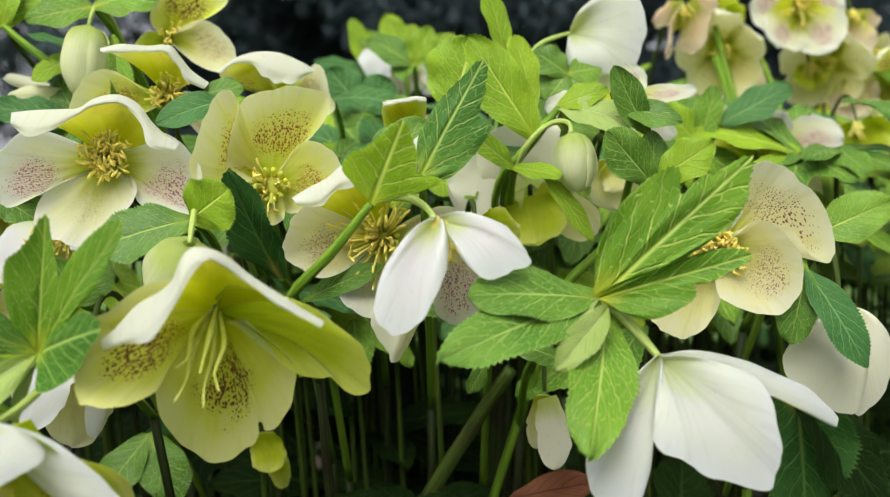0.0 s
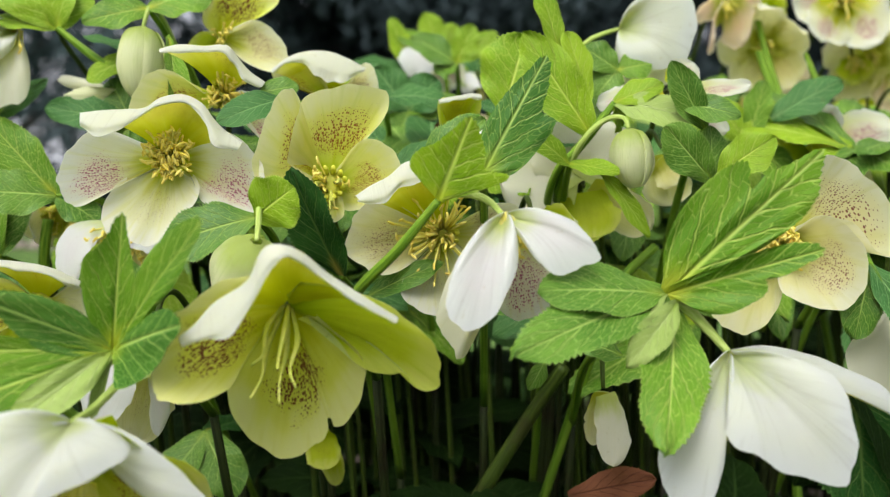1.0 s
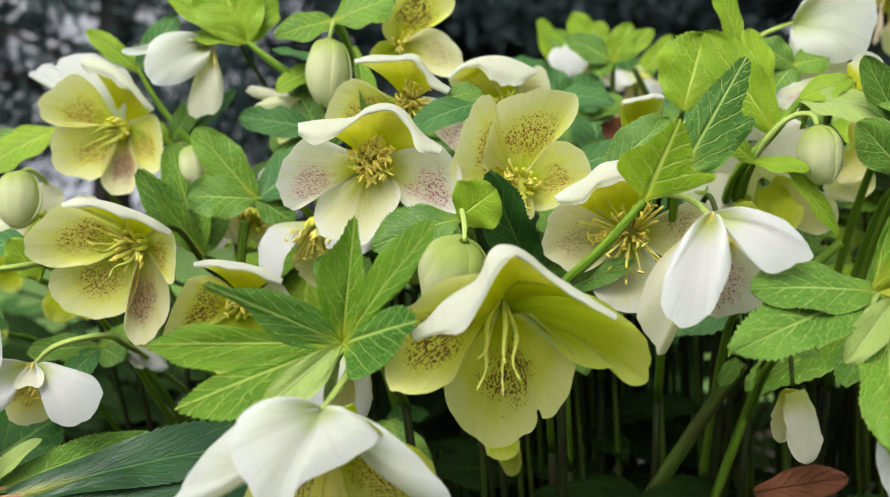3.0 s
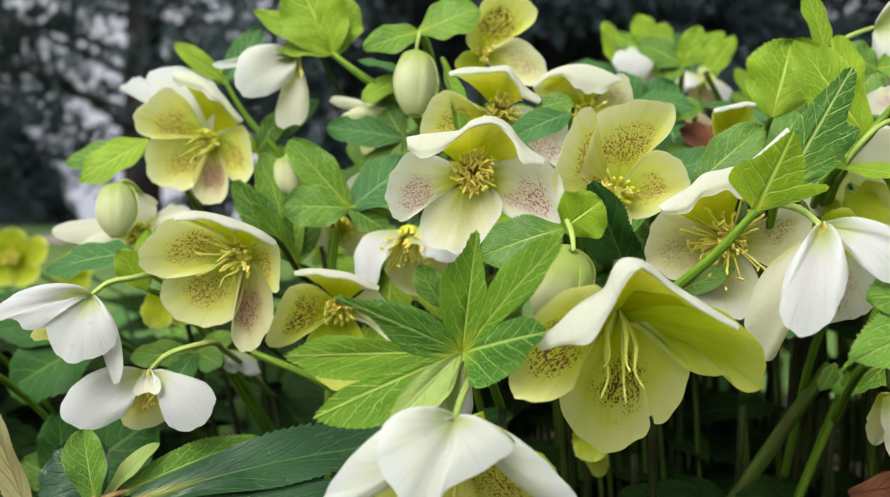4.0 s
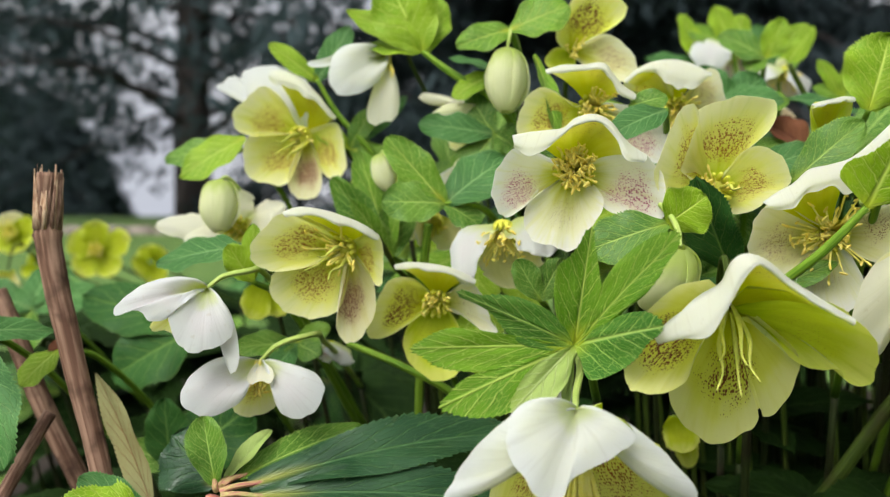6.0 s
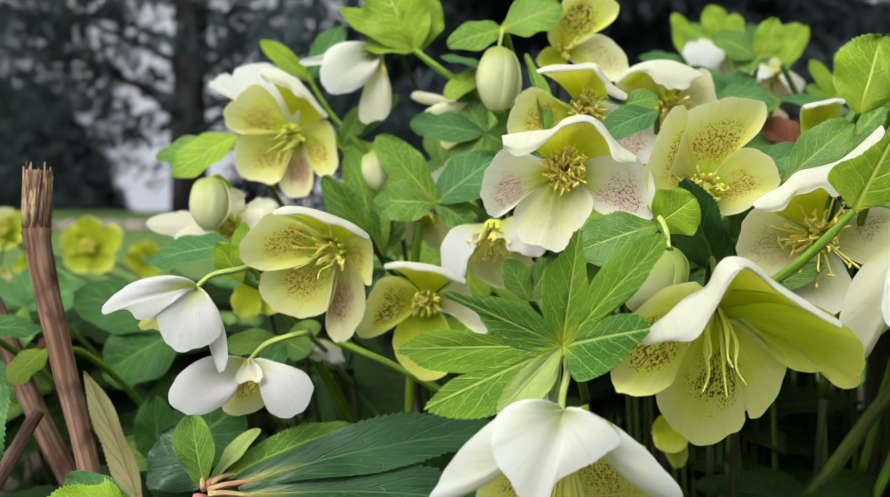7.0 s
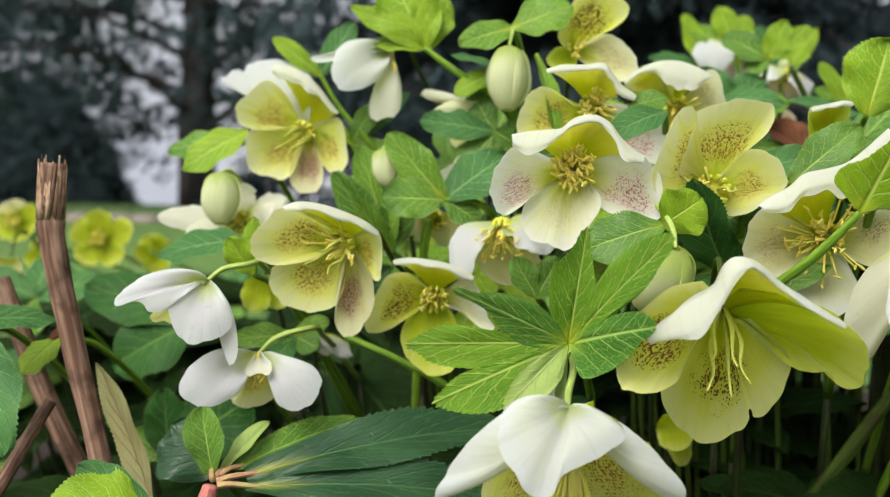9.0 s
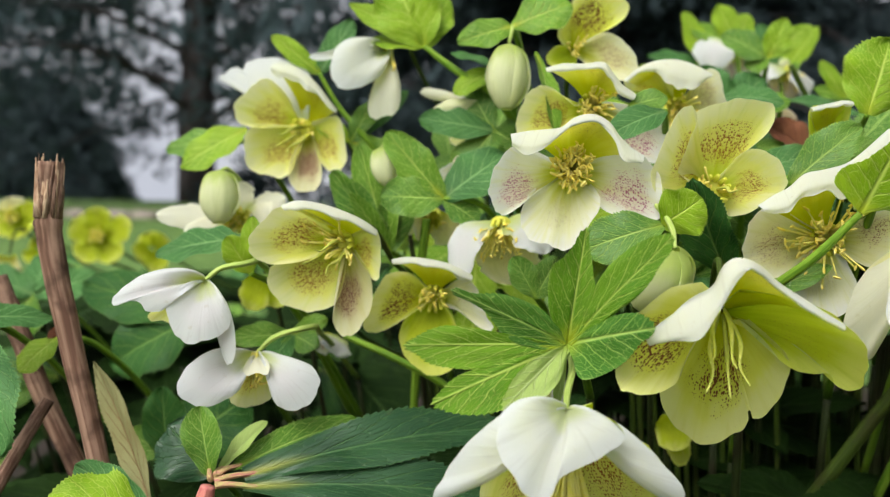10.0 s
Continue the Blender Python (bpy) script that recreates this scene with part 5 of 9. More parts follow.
one = flower((-0.017, 0.2925, 0.4429), (-0.2799, -0.9304, -0.2368), [],
    'green', 'yellow-green cupped hellebore with a white rim', [(-0.017, 0.2925, 0.4429), (-0.013, 0.3105, 0.4504), (-0.0074, 0.3316, 0.4344), (-0.0148, 0.4573, 0.4), (-0.019, 0.58, -0.01)], anthers=(), ring=0, hoods=[
        ([(-0.023, 0.2829, 0.4548), (-0.0199, 0.2838, 0.4558), (-0.0162, 0.2849, 0.4566), (-0.0125, 0.2859, 0.4575), (-0.0095, 0.2878, 0.4575)],
        [(-0.0227, 0.2819, 0.4537), (-0.0196, 0.2828, 0.4545), (-0.0161, 0.2838, 0.4553), (-0.0126, 0.2848, 0.4558), (-0.01, 0.2866, 0.4558)])])
sepal(one, [(177, 4.3, 2.2), (131, 9.5, 6.7), (114.5, 13.6, 8.4), (90, 13.3, 6.8), (63, 16.1, 3.7), (49, 10.8, 1.9), (18, 3.8, -0)], 'green', 0.14)
flower((-0.1387, 0.3206, 0.4349), (-0.0586, -0.9716, -0.2293), [
    ((-0.1638, 0.3133, 0.4309), 0.0143, (-0.1523, 0.3204, 0.4337), 0.06, 0.052, 0.6, 0.58, 0, 'blush'),
    ((-0.1545, 0.3058, 0.4387), 0.0129, (-0.1482, 0.3153, 0.4383), 0.06, 0.052, 0.6, 0.58, 0, ''),
    ((-0.1338, 0.3216, 0.4254), 0.0143, (-0.136, 0.3226, 0.4304), 0.06, 0.052, 0.6, 0.58, 0, '')],
    'peach', 'pinkish speckled hellebore deep in the clump', [(-0.1387, 0.3206, 0.4349), (-0.1381, 0.3388, 0.4432), (-0.1371, 0.36, 0.4283), (-0.1351, 0.4656, 0.3921), (-0.1285, 0.58, -0.01)], anthers=(8, 0.01, 0.6))
one = flower((-0.143, 0.3307, 0.4636), (-0.1828, -0.9218, -0.3418), [],
    'green', 'pale green hellebore opening in the shade', [(-0.143, 0.3307, 0.4636), (-0.1407, 0.348, 0.4736), (-0.137, 0.3701, 0.4587), (-0.1384, 0.464, 0.4198), (-0.1305, 0.58, -0.01)], anthers=(), ring=0)
sepal(one, [(161, 2, 2.6), (163, 8.9, 8.5), (173, 17.4, 13.1), (-176.5, 22.4, 15.7), (-168, 25.6, 16.5), (-155, 19.7, 13.6), (-139, 13, 10.3), (-117.5, 5.4, 4)], 'cream', -0.12, 'outside', 0.007, 'bud', foot=10)
sepal(one, [(158.5, 6.6, -2.5), (160, 20.4, -3.2), (161, 27, -2.5), (166.5, 35.2, -1.1), (170.5, 31.7, -1.8), (171.5, 21.7, -2.4)], 'cream', -0.06, 'outside', 0.007, foot=10)
sepal(one, [(-164.5, 6.7, -4.4), (-165, 20.1, -4.8), (-150, 25.3, -4.9), (-130.5, 22.3, -6.8), (-121.5, 13.4, -7)], 'lemon', 0.06)
flower((-0.1658, 0.3124, 0.4177), (0.2104, -0.8169, -0.537), [
    ((-0.1684, 0.301, 0.4082), 0.0141, (-0.1691, 0.3071, 0.4129), 0.06, 0.052, 0.6, 0.58, 0, ''),
    ((-0.1564, 0.3147, 0.4059), 0.0143, (-0.1609, 0.3156, 0.4123), 0.06, 0.052, 0.6, 0.58, 0, ''),
    ((-0.1795, 0.3083, 0.4116), 0.0120, (-0.1736, 0.312, 0.4157), 0.06, 0.052, 0.6, 0.58, 0, '')],
    'cream', 'white hellebore low in the clump', [(-0.1658, 0.3124, 0.4177), (-0.1693, 0.328, 0.4306), (-0.1741, 0.3514, 0.4157), (-0.1613, 0.466, 0.3754), (-0.1519, 0.58, -0.01)], anthers=(8, 0.01, 0.6))
flower((-0.2367, 0.302, 0.3909), (0.2104, -0.8169, -0.537), [
    ((-0.2386, 0.2907, 0.3759), 0.0133, (-0.2396, 0.2979, 0.3825), 0.06, 0.052, 0.6, 0.58, 0, ''),
    ((-0.2292, 0.3037, 0.3763), 0.0147, (-0.2329, 0.3052, 0.3839), 0.06, 0.052, 0.6, 0.58, 0, '')],
    'green', 'small green-white hellebore deep in the clump', [(-0.2367, 0.302, 0.3909), (-0.2402, 0.3177, 0.4037), (-0.2448, 0.3411, 0.3888), (-0.2294, 0.4661, 0.3491), (-0.2125, 0.58, -0.01)], anthers=(), ring=0)
flower((-0.2053, 0.31, 0.3644), (0.2104, -0.8169, -0.537), [
    ((-0.2024, 0.3002, 0.3574), 0.0145, (-0.2032, 0.3043, 0.3623), 0.06, 0.052, 0.6, 0.58, 0, ''),
    ((-0.2146, 0.3072, 0.3581), 0.0111, (-0.2107, 0.3098, 0.362), 0.06, 0.052, 0.6, 0.58, 0, '')],
    'blush', 'white hellebore sepals low in the shade', [(-0.2053, 0.31, 0.3644), (-0.2089, 0.3256, 0.3772), (-0.2135, 0.349, 0.3623), (-0.1992, 0.4679, 0.3223), (-0.186, 0.58, -0.01)], anthers=(), ring=0)

# flowers on the far side of the clump
flower((0.1301, 0.3873, 0.4567), (-0.1702, -0.9807, 0.0957), [
    ((0.163, 0.3767, 0.459), 0.0220, (0.148, 0.3867, 0.4574), 0.06, 0.052, 0.6, 0.58, 0, ''),
    ((0.1387, 0.3756, 0.4686), 0.0147, (0.1358, 0.3835, 0.4635), 0.06, 0.052, 0.6, 0.58, 0, ''),
    ((0.1087, 0.3864, 0.4438), 0.0224, (0.1195, 0.3903, 0.4497), 0.06, 0.052, 0.6, 0.58, 0, 'green'),
    ((0.1587, 0.3906, 0.4324), 0.0312, (0.1441, 0.3943, 0.445), 0.06, 0.052, 0.6, 0.58, 0, 'cream'),
    ((0.1158, 0.3766, 0.4649), 0.0172, (0.1216, 0.3843, 0.4615), 0.06, 0.052, 0.6, 0.58, 0, 'green')],
    'blush', 'white hellebore flushed with pink', [(0.1301, 0.3873, 0.4567), (0.1324, 0.406, 0.4593), (0.1358, 0.4264, 0.4434), (0.1237, 0.4974, 0.4071), (0.101, 0.5833, -0.01)], anthers=(10, 0.01, 0.5), ring=0)
one = flower((0.0438, 0.3484, 0.4951), (0.14, -0.3736, -0.917), [],
    'blush', 'nodding white hellebore on an arching stalk', [(0.0438, 0.3484, 0.4951), (0.0388, 0.3482, 0.4936), (0.0308, 0.3479, 0.4896), (0.0263, 0.3502, 0.4816), (0.0278, 0.4029, 0.4532), (0.0256, 0.4899, -0.01)], anthers=(), ring=0, skin="lime")
sepal(one, [(100.5, 2, 1), (69.5, 8.2, 4.9), (50.5, 17.6, 7.6), (34.5, 26.2, 8.1), (9, 28.3, 7.8), (-15, 27.8, 7.8), (-32, 27.7, 7.9), (-57, 21.6, 8.4), (-87, 18, 6.9), (-103.5, 9.3, 3.1)], 'hood', -0.18, 'outside', 0.007, foot=10)
sepal(one, [(-98, 4.5, -2), (-89, 14.7, -2.1), (-80, 22.4, -2.3), (-61.5, 26.8, -2.7), (-44, 28.8, -3), (-29.5, 22.3, -2.9)], 'cream', -0.08, 'outside', 0.007, foot=10)
flower((0.1772, 0.474, 0.5426), (0.0354, -0.9944, -0.1), [
    ((0.1518, 0.473, 0.5442), 0.0275, (0.1644, 0.4771, 0.5437), 0.06, 0.052, 0.6, 0.58, 0, ''),
    ((0.1643, 0.4676, 0.5195), 0.0273, (0.17, 0.4745, 0.5304), 0.06, 0.052, 0.6, 0.58, 0, ''),
    ((0.1965, 0.469, 0.5192), 0.0288, (0.1875, 0.4758, 0.5305), 0.06, 0.052, 0.6, 0.58, 0, ''),
    ((0.2031, 0.4752, 0.5436), 0.0275, (0.19, 0.4783, 0.5435), 0.06, 0.052, 0.6, 0.58, 0, ''),
    ((0.1767, 0.4739, 0.5707), 0.0275, (0.1768, 0.478, 0.5566), 0.06, 0.052, 0.6, 0.58, 0, '')],
    'blush', 'white hellebore with a yellow heart', [(0.1772, 0.474, 0.5426), (0.1766, 0.493, 0.5481), (0.1755, 0.5131, 0.5322), (0.169, 0.5841, 0.493), (0.1416, 0.6699, -0.01)], anthers=(40, 0.014, 0.9))
flower((0.1138, 0.4614, 0.5391), (0.0337, -0.4459, -0.8945), [
    ((0.1029, 0.4489, 0.5106), 0.0250, (0.1041, 0.4563, 0.5261), 0.06, 0.052, 0.6, 0.58, 0, ''),
    ((0.1208, 0.4517, 0.5144), 0.0251, (0.1207, 0.4583, 0.527), 0.06, 0.052, 0.6, 0.58, 0, ''),
    ((0.1309, 0.4621, 0.5364), 0.0209, (0.1227, 0.4628, 0.5398), 0.06, 0.052, 0.6, 0.58, 0, ''),
    ((0.0976, 0.4607, 0.5298), 0.0179, (0.1046, 0.4623, 0.5364), 0.06, 0.052, 0.6, 0.58, 0, '')],
    'peach', 'nodding peach-pink hellebore flower', [(0.1138, 0.4614, 0.5391), (0.1133, 0.472, 0.5565), (0.1123, 0.5003, 0.5406), (0.1081, 0.5715, 0.4894), (0.0877, 0.6578, -0.01)], anthers=(10, 0.01, 0.5), ring=0)
flower((0.2233, 0.5161, 0.5523), (0.0337, -0.4459, -0.8945), [
    ((0.2255, 0.5163, 0.5241), 0.0266, (0.2247, 0.5201, 0.5382), 0.06, 0.052, 0.6, 0.58, 0, ''),
    ((0.2137, 0.5157, 0.5356), 0.0199, (0.2167, 0.5177, 0.5449), 0.06, 0.052, 0.6, 0.58, 0, ''),
    ((0.238, 0.5267, 0.5418), 0.0202, (0.2311, 0.5231, 0.5494), 0.06, 0.052, 0.6, 0.58, 0, '')],
    'peach', 'buff hellebore seen from behind', [(0.2233, 0.5161, 0.5523), (0.2228, 0.5267, 0.5698), (0.2218, 0.555, 0.5539), (0.2132, 0.6261, 0.5027), (0.1811, 0.7115, -0.01)], anthers=(10, 0.01, 0.5), ring=0)
flower((0.1486, 0.4829, 0.5221), (0.0304, -0.3149, -0.9486), [
    ((0.1553, 0.4833, 0.4926), 0.0234, (0.1539, 0.4868, 0.5079), 0.06, 0.052, 0.6, 0.58, 0, ''),
    ((0.1444, 0.4829, 0.4955), 0.0187, (0.1446, 0.4862, 0.5091), 0.06, 0.052, 0.6, 0.58, 0, ''),
    ((0.1663, 0.4938, 0.5042), 0.0158, (0.1587, 0.4907, 0.5159), 0.06, 0.052, 0.6, 0.58, 0, '')],
    'peach', 'fading pink and cream hellebore', [(0.1486, 0.4829, 0.5221), (0.1481, 0.4916, 0.5404), (0.1471, 0.5219, 0.5245), (0.1415, 0.5931, 0.4725), (0.1174, 0.679, -0.01)], anthers=(10, 0.01, 0.5), ring=0)
flower((0.1915, 0.4948, 0.5173), (0.0304, -0.3149, -0.9486), [
    ((0.1902, 0.4948, 0.5014), 0.0191, (0.19, 0.497, 0.5094), 0.06, 0.052, 0.6, 0.58, 0, ''),
    ((0.1981, 0.4952, 0.5031), 0.0159, (0.1963, 0.4964, 0.511), 0.06, 0.052, 0.6, 0.58, 0, '')],
    'green', 'fading green hellebore flower', [(0.1915, 0.4948, 0.5173), (0.1909, 0.5035, 0.5357), (0.19, 0.5337, 0.5198), (0.1826, 0.6049, 0.4677), (0.1539, 0.6904, -0.01)], anthers=(10, 0.01, 0.5), ring=0)
flower((0.2156, 0.4959, 0.5083), (0.0337, -0.4459, -0.8945), [
    ((0.2175, 0.496, 0.486), 0.0271, (0.2168, 0.4991, 0.4972), 0.06, 0.052, 0.6, 0.58, 0, ''),
    ((0.2063, 0.4956, 0.489), 0.0191, (0.209, 0.4979, 0.4995), 0.06, 0.052, 0.6, 0.58, 0, ''),
    ((0.2269, 0.4964, 0.4958), 0.0191, (0.2225, 0.4976, 0.5033), 0.06, 0.052, 0.6, 0.58, 0, '')],
    'peach', 'fading orange-buff hellebore flower', [(0.2156, 0.4959, 0.5083), (0.215, 0.5065, 0.5257), (0.2139, 0.5349, 0.5098), (0.2057, 0.606, 0.4587), (0.1744, 0.6913, -0.01)], anthers=(10, 0.01, 0.5), ring=0)
flower((0.2426, 0.537, 0.5342), (0.0395, -0.8469, -0.5303), [
    ((0.2291, 0.5364, 0.5218), 0.0207, (0.2351, 0.539, 0.5288), 0.06, 0.052, 0.6, 0.58, 0, ''),
    ((0.2534, 0.5376, 0.5171), 0.0207, (0.2486, 0.54, 0.5261), 0.06, 0.052, 0.6, 0.58, 0, ''),
    ((0.2564, 0.5375, 0.5361), 0.0207, (0.2493, 0.539, 0.5362), 0.06, 0.052, 0.6, 0.58, 0, '')],
    'cream', 'white hellebore among fading ones', [(0.2426, 0.537, 0.5342), (0.2419, 0.5537, 0.5461), (0.2408, 0.576, 0.5302), (0.2318, 0.6471, 0.4846), (0.1978, 0.7322, -0.01)], anthers=(10, 0.01, 0.5), ring=0)
flower((0.2061, 0.4655, 0.4796), (0.0365, -0.5799, -0.8138), [
    ((0.1975, 0.4653, 0.46), 0.0209, (0.2002, 0.4679, 0.4704), 0.06, 0.052, 0.6, 0.58, 0, ''),
    ((0.2154, 0.4661, 0.4574), 0.0239, (0.212, 0.4688, 0.4691), 0.06, 0.052, 0.6, 0.58, 0, ''),
    ((0.2257, 0.4665, 0.4695), 0.0209, (0.2169, 0.4679, 0.4767), 0.06, 0.052, 0.6, 0.58, 0, '')],
    'green', 'nodding pale green hellebore flower', [(0.2061, 0.4655, 0.4796), (0.2054, 0.4782, 0.4958), (0.2044, 0.5045, 0.4799), (0.1967, 0.5756, 0.43), (0.1662, 0.6609, -0.01)], anthers=(10, 0.01, 0.5), ring=0)
flower((0.1471, 0.5128, 0.5509), (0.0365, -0.5799, -0.8138), [
    ((0.1539, 0.5131, 0.5377), 0.0199, (0.1513, 0.5148, 0.5448), 0.06, 0.052, 0.6, 0.58, 0, ''),
    ((0.1604, 0.5134, 0.5477), 0.0166, (0.154, 0.5142, 0.5509), 0.06, 0.052, 0.6, 0.58, 0, ''),
    ((0.1484, 0.5128, 0.5675), 0.0199, (0.1473, 0.5151, 0.5592), 0.06, 0.052, 0.6, 0.58, 0, '')],
    'green', 'small green-yellow hellebore at the back', [(0.1471, 0.5128, 0.5509), (0.1464, 0.5255, 0.5671), (0.1454, 0.5518, 0.5512), (0.1399, 0.6229, 0.5013), (0.1163, 0.709, -0.01)], anthers=(10, 0.01, 0.5), ring=0)
flower((0.027, 0.3129, 0.4296), (-0.0617, -0.9513, -0.3021), [
    ((-0.0027, 0.3116, 0.4311), 0.0243, (0.012, 0.3163, 0.4317), 0.06, 0.052, 0.6, 0.58, 0, 'cream', (0.0689, 0.9789, -0.1926)),
    ((0.0115, 0.3122, 0.4496), 0.0223, (0.0198, 0.316, 0.4402), 0.06, 0.052, 0.6, 0.58, 0, 'cream', (0.0689, 0.9789, -0.1926)),
    ((0.029, 0.3051, 0.41), 0.0219, (0.0284, 0.3117, 0.4188), 0.06, 0.052, 0.6, 0.58, 0, 'green'),
    ((0.0504, 0.31, 0.4145), 0.0161, (0.0397, 0.3152, 0.4228), 0.06, 0.052, 0.6, 0.58, 0, ''),
    ((0.0419, 0.3135, 0.4502), 0.0243, (0.034, 0.3167, 0.4401), 0.06, 0.052, 0.6, 0.58, 0, '', (-0.1261, 0.9723, -0.1967))],
    'cream', 'cream hellebore hidden behind leaves', [(0.027, 0.3129, 0.4296), (0.0278, 0.3312, 0.4383), (0.0289, 0.3519, 0.4223), (0.0244, 0.4633, 0.3801), (0.0129, 0.58, -0.01)], anthers=(), ring=0)
flower((0.0558, 0.3191, 0.444), (0.1378, -0.9446, -0.2979), [
    ((0.0653, 0.3195, 0.4339), 0.0206, (0.0607, 0.3213, 0.4391), 0.06, 0.052, 0.6, 0.58, 0, ''),
    ((0.0599, 0.3233, 0.4237), 0.0187, (0.0575, 0.3242, 0.4343), 0.06, 0.052, 0.6, 0.58, 0, ''),
    ((0.0671, 0.3196, 0.4483), 0.0165, (0.0612, 0.321, 0.4467), 0.06, 0.052, 0.6, 0.58, 0, '')],
    'cream', 'cream hellebore beside a bud', [(0.0558, 0.3191, 0.444), (0.0536, 0.3373, 0.4525), (0.0505, 0.3581, 0.4366), (0.0521, 0.4635, 0.3945), (0.0374, 0.58, -0.01)], anthers=(), ring=0)
flower((0.0574, 0.3191, 0.4656), (0.0221, -0.9138, 0.4056), [
    ((0.0844, 0.3102, 0.4657), 0.0081, (0.0721, 0.3181, 0.4639), 0.06, 0.052, 0.6, 0.58, 0, 'blush'),
    ((0.0666, 0.3194, 0.4751), 0.0124, (0.0623, 0.321, 0.47), 0.06, 0.052, 0.6, 0.58, 0, ''),
    ((0.0318, 0.318, 0.4599), 0.0124, (0.0449, 0.322, 0.4614), 0.06, 0.052, 0.6, 0.58, 0, ''),
    ((0.0816, 0.3302, 0.452), 0.0105, (0.0674, 0.3282, 0.458), 0.06, 0.052, 0.6, 0.58, 0, '')],
    'blush', 'white hellebore seen edge-on', [(0.0574, 0.3191, 0.4656), (0.057, 0.3368, 0.4635), (0.0563, 0.3581, 0.4476), (0.0538, 0.4634, 0.4161), (0.0387, 0.58, -0.01)], anthers=(), ring=0)
flower((0.0083, 0.2772, 0.4142), (0.1398, -0.9048, -0.4023), [
    ((0.0215, 0.2717, 0.4152), 0.0142, (0.0155, 0.276, 0.4156), 0.06, 0.052, 0.6, 0.58, 0, ''),
    ((0.02, 0.2777, 0.4081), 0.0108, (0.0144, 0.2791, 0.4117), 0.06, 0.052, 0.6, 0.58, 0, '')],
    'green', 'yellow-green hellebore low behind the white one', [(0.0083, 0.2772, 0.4142), (0.0061, 0.2946, 0.4243), (0.0029, 0.3161, 0.4084), (0.0061, 0.4631, 0.3649), (-0.0033, 0.58, -0.01)], anthers=(), ring=0)
one = flower((0.1246, 0.2842, 0.3925), (0.0316, -0.3611, -0.932), [],
    'cream', 'nodding cream hellebore at the edge of the clump', [(0.1246, 0.2842, 0.3925), (0.1241, 0.2935, 0.4106), (0.123, 0.3231, 0.3947), (0.1186, 0.4627, 0.3433), (0.0972, 0.58, -0.01)], anthers=(), ring=0)
sepal(one, [(-175.5, 3.9, 2.2), (-160.5, 12.7, 7.5), (-152, 22.1, 11.8), (-142, 29.2, 13.9), (-125, 31.1, 14.7), (-107, 31.5, 14.3), (-94, 32.3, 14), (-85.5, 25.4, 12.8), (-73.5, 14.2, 9.8), (-53, 4.1, 3.9)], 'cream', -0.18, 'outside', 0.007, foot=10)
sepal(one, [(-7.5, 2.4, -0.1), (-14, 7.6, 2.7), (-34, 15.4, 4.4), (-54.5, 23.6, 5.3), (-72, 30.6, 5.5), (-86.5, 33.4, 5.8), (-79, 21.6, 4.7), (-68.5, 9.7, 2.8)], 'cream', -0.12, 'outside', 0.007, foot=10)
flower((-0.1066, 0.257, 0.3729), (-0.0795, -0.3332, -0.9395), [
    ((-0.1211, 0.2472, 0.3538), 0.0211, (-0.114, 0.2424, 0.3768), 0.06, 0.052, 0.6, 0.6, 0, '', (0.2824, 0.9384, -0.1993)),
    ((-0.1156, 0.266, 0.3447), 0.0186, (-0.1123, 0.2653, 0.3604), 0.06, 0.052, 0.6, 0.58, 0, 'cream'),
    ((-0.1031, 0.2544, 0.3497), 0.0066, (-0.1003, 0.2517, 0.3655), 0.06, 0.052, 0.6, 0.58, 0, '', (-0.7391, 0.6403, -0.209))],
    'blush', 'nodding white hellebore in the shade', [(-0.1066, 0.257, 0.3729), (-0.1058, 0.2651, 0.3915), (-0.1044, 0.2959, 0.377), (-0.1054, 0.469, 0.3335), (-0.1028, 0.58, -0.01)], anthers=(), ring=0)
flower((0.0307, 0.2784, 0.3635), (0.0304, -0.3149, -0.9486), [
    ((0.0334, 0.2726, 0.3404), 0.0106, (0.0345, 0.2777, 0.3517), 0.06, 0.052, 0.6, 0.58, 0, '', (-0.0287, 0.9803, -0.1956)),
    ((0.0291, 0.2883, 0.3432), 0.0082, (0.0296, 0.2862, 0.3548), 0.06, 0.052, 0.6, 0.58, 0, '')],
    'cream', 'narrow cream hellebore low in the shade', [(0.0307, 0.2784, 0.3635), (0.0303, 0.287, 0.3818), (0.0293, 0.3173, 0.3659), (0.0277, 0.4635, 0.3141), (0.0159, 0.58, -0.01)], anthers=(), ring=0)
flower((-0.0662, 0.3103, 0.3425), (0.0304, -0.3149, -0.9486), [
    ((-0.0648, 0.311, 0.3266), 0.0139, (-0.0652, 0.3129, 0.3347), 0.06, 0.052, 0.6, 0.58, 0, ''),
    ((-0.0622, 0.3213, 0.3182), 0.0102, (-0.0638, 0.3192, 0.332), 0.06, 0.052, 0.6, 0.58, 0, '')],
    'green', 'green hellebore low in the shade', [(-0.0662, 0.3103, 0.3425), (-0.067, 0.3182, 0.3611), (-0.068, 0.3492, 0.3466), (-0.0658, 0.4706, 0.2997), (-0.0679, 0.58, -0.01)], anthers=(), ring=0)
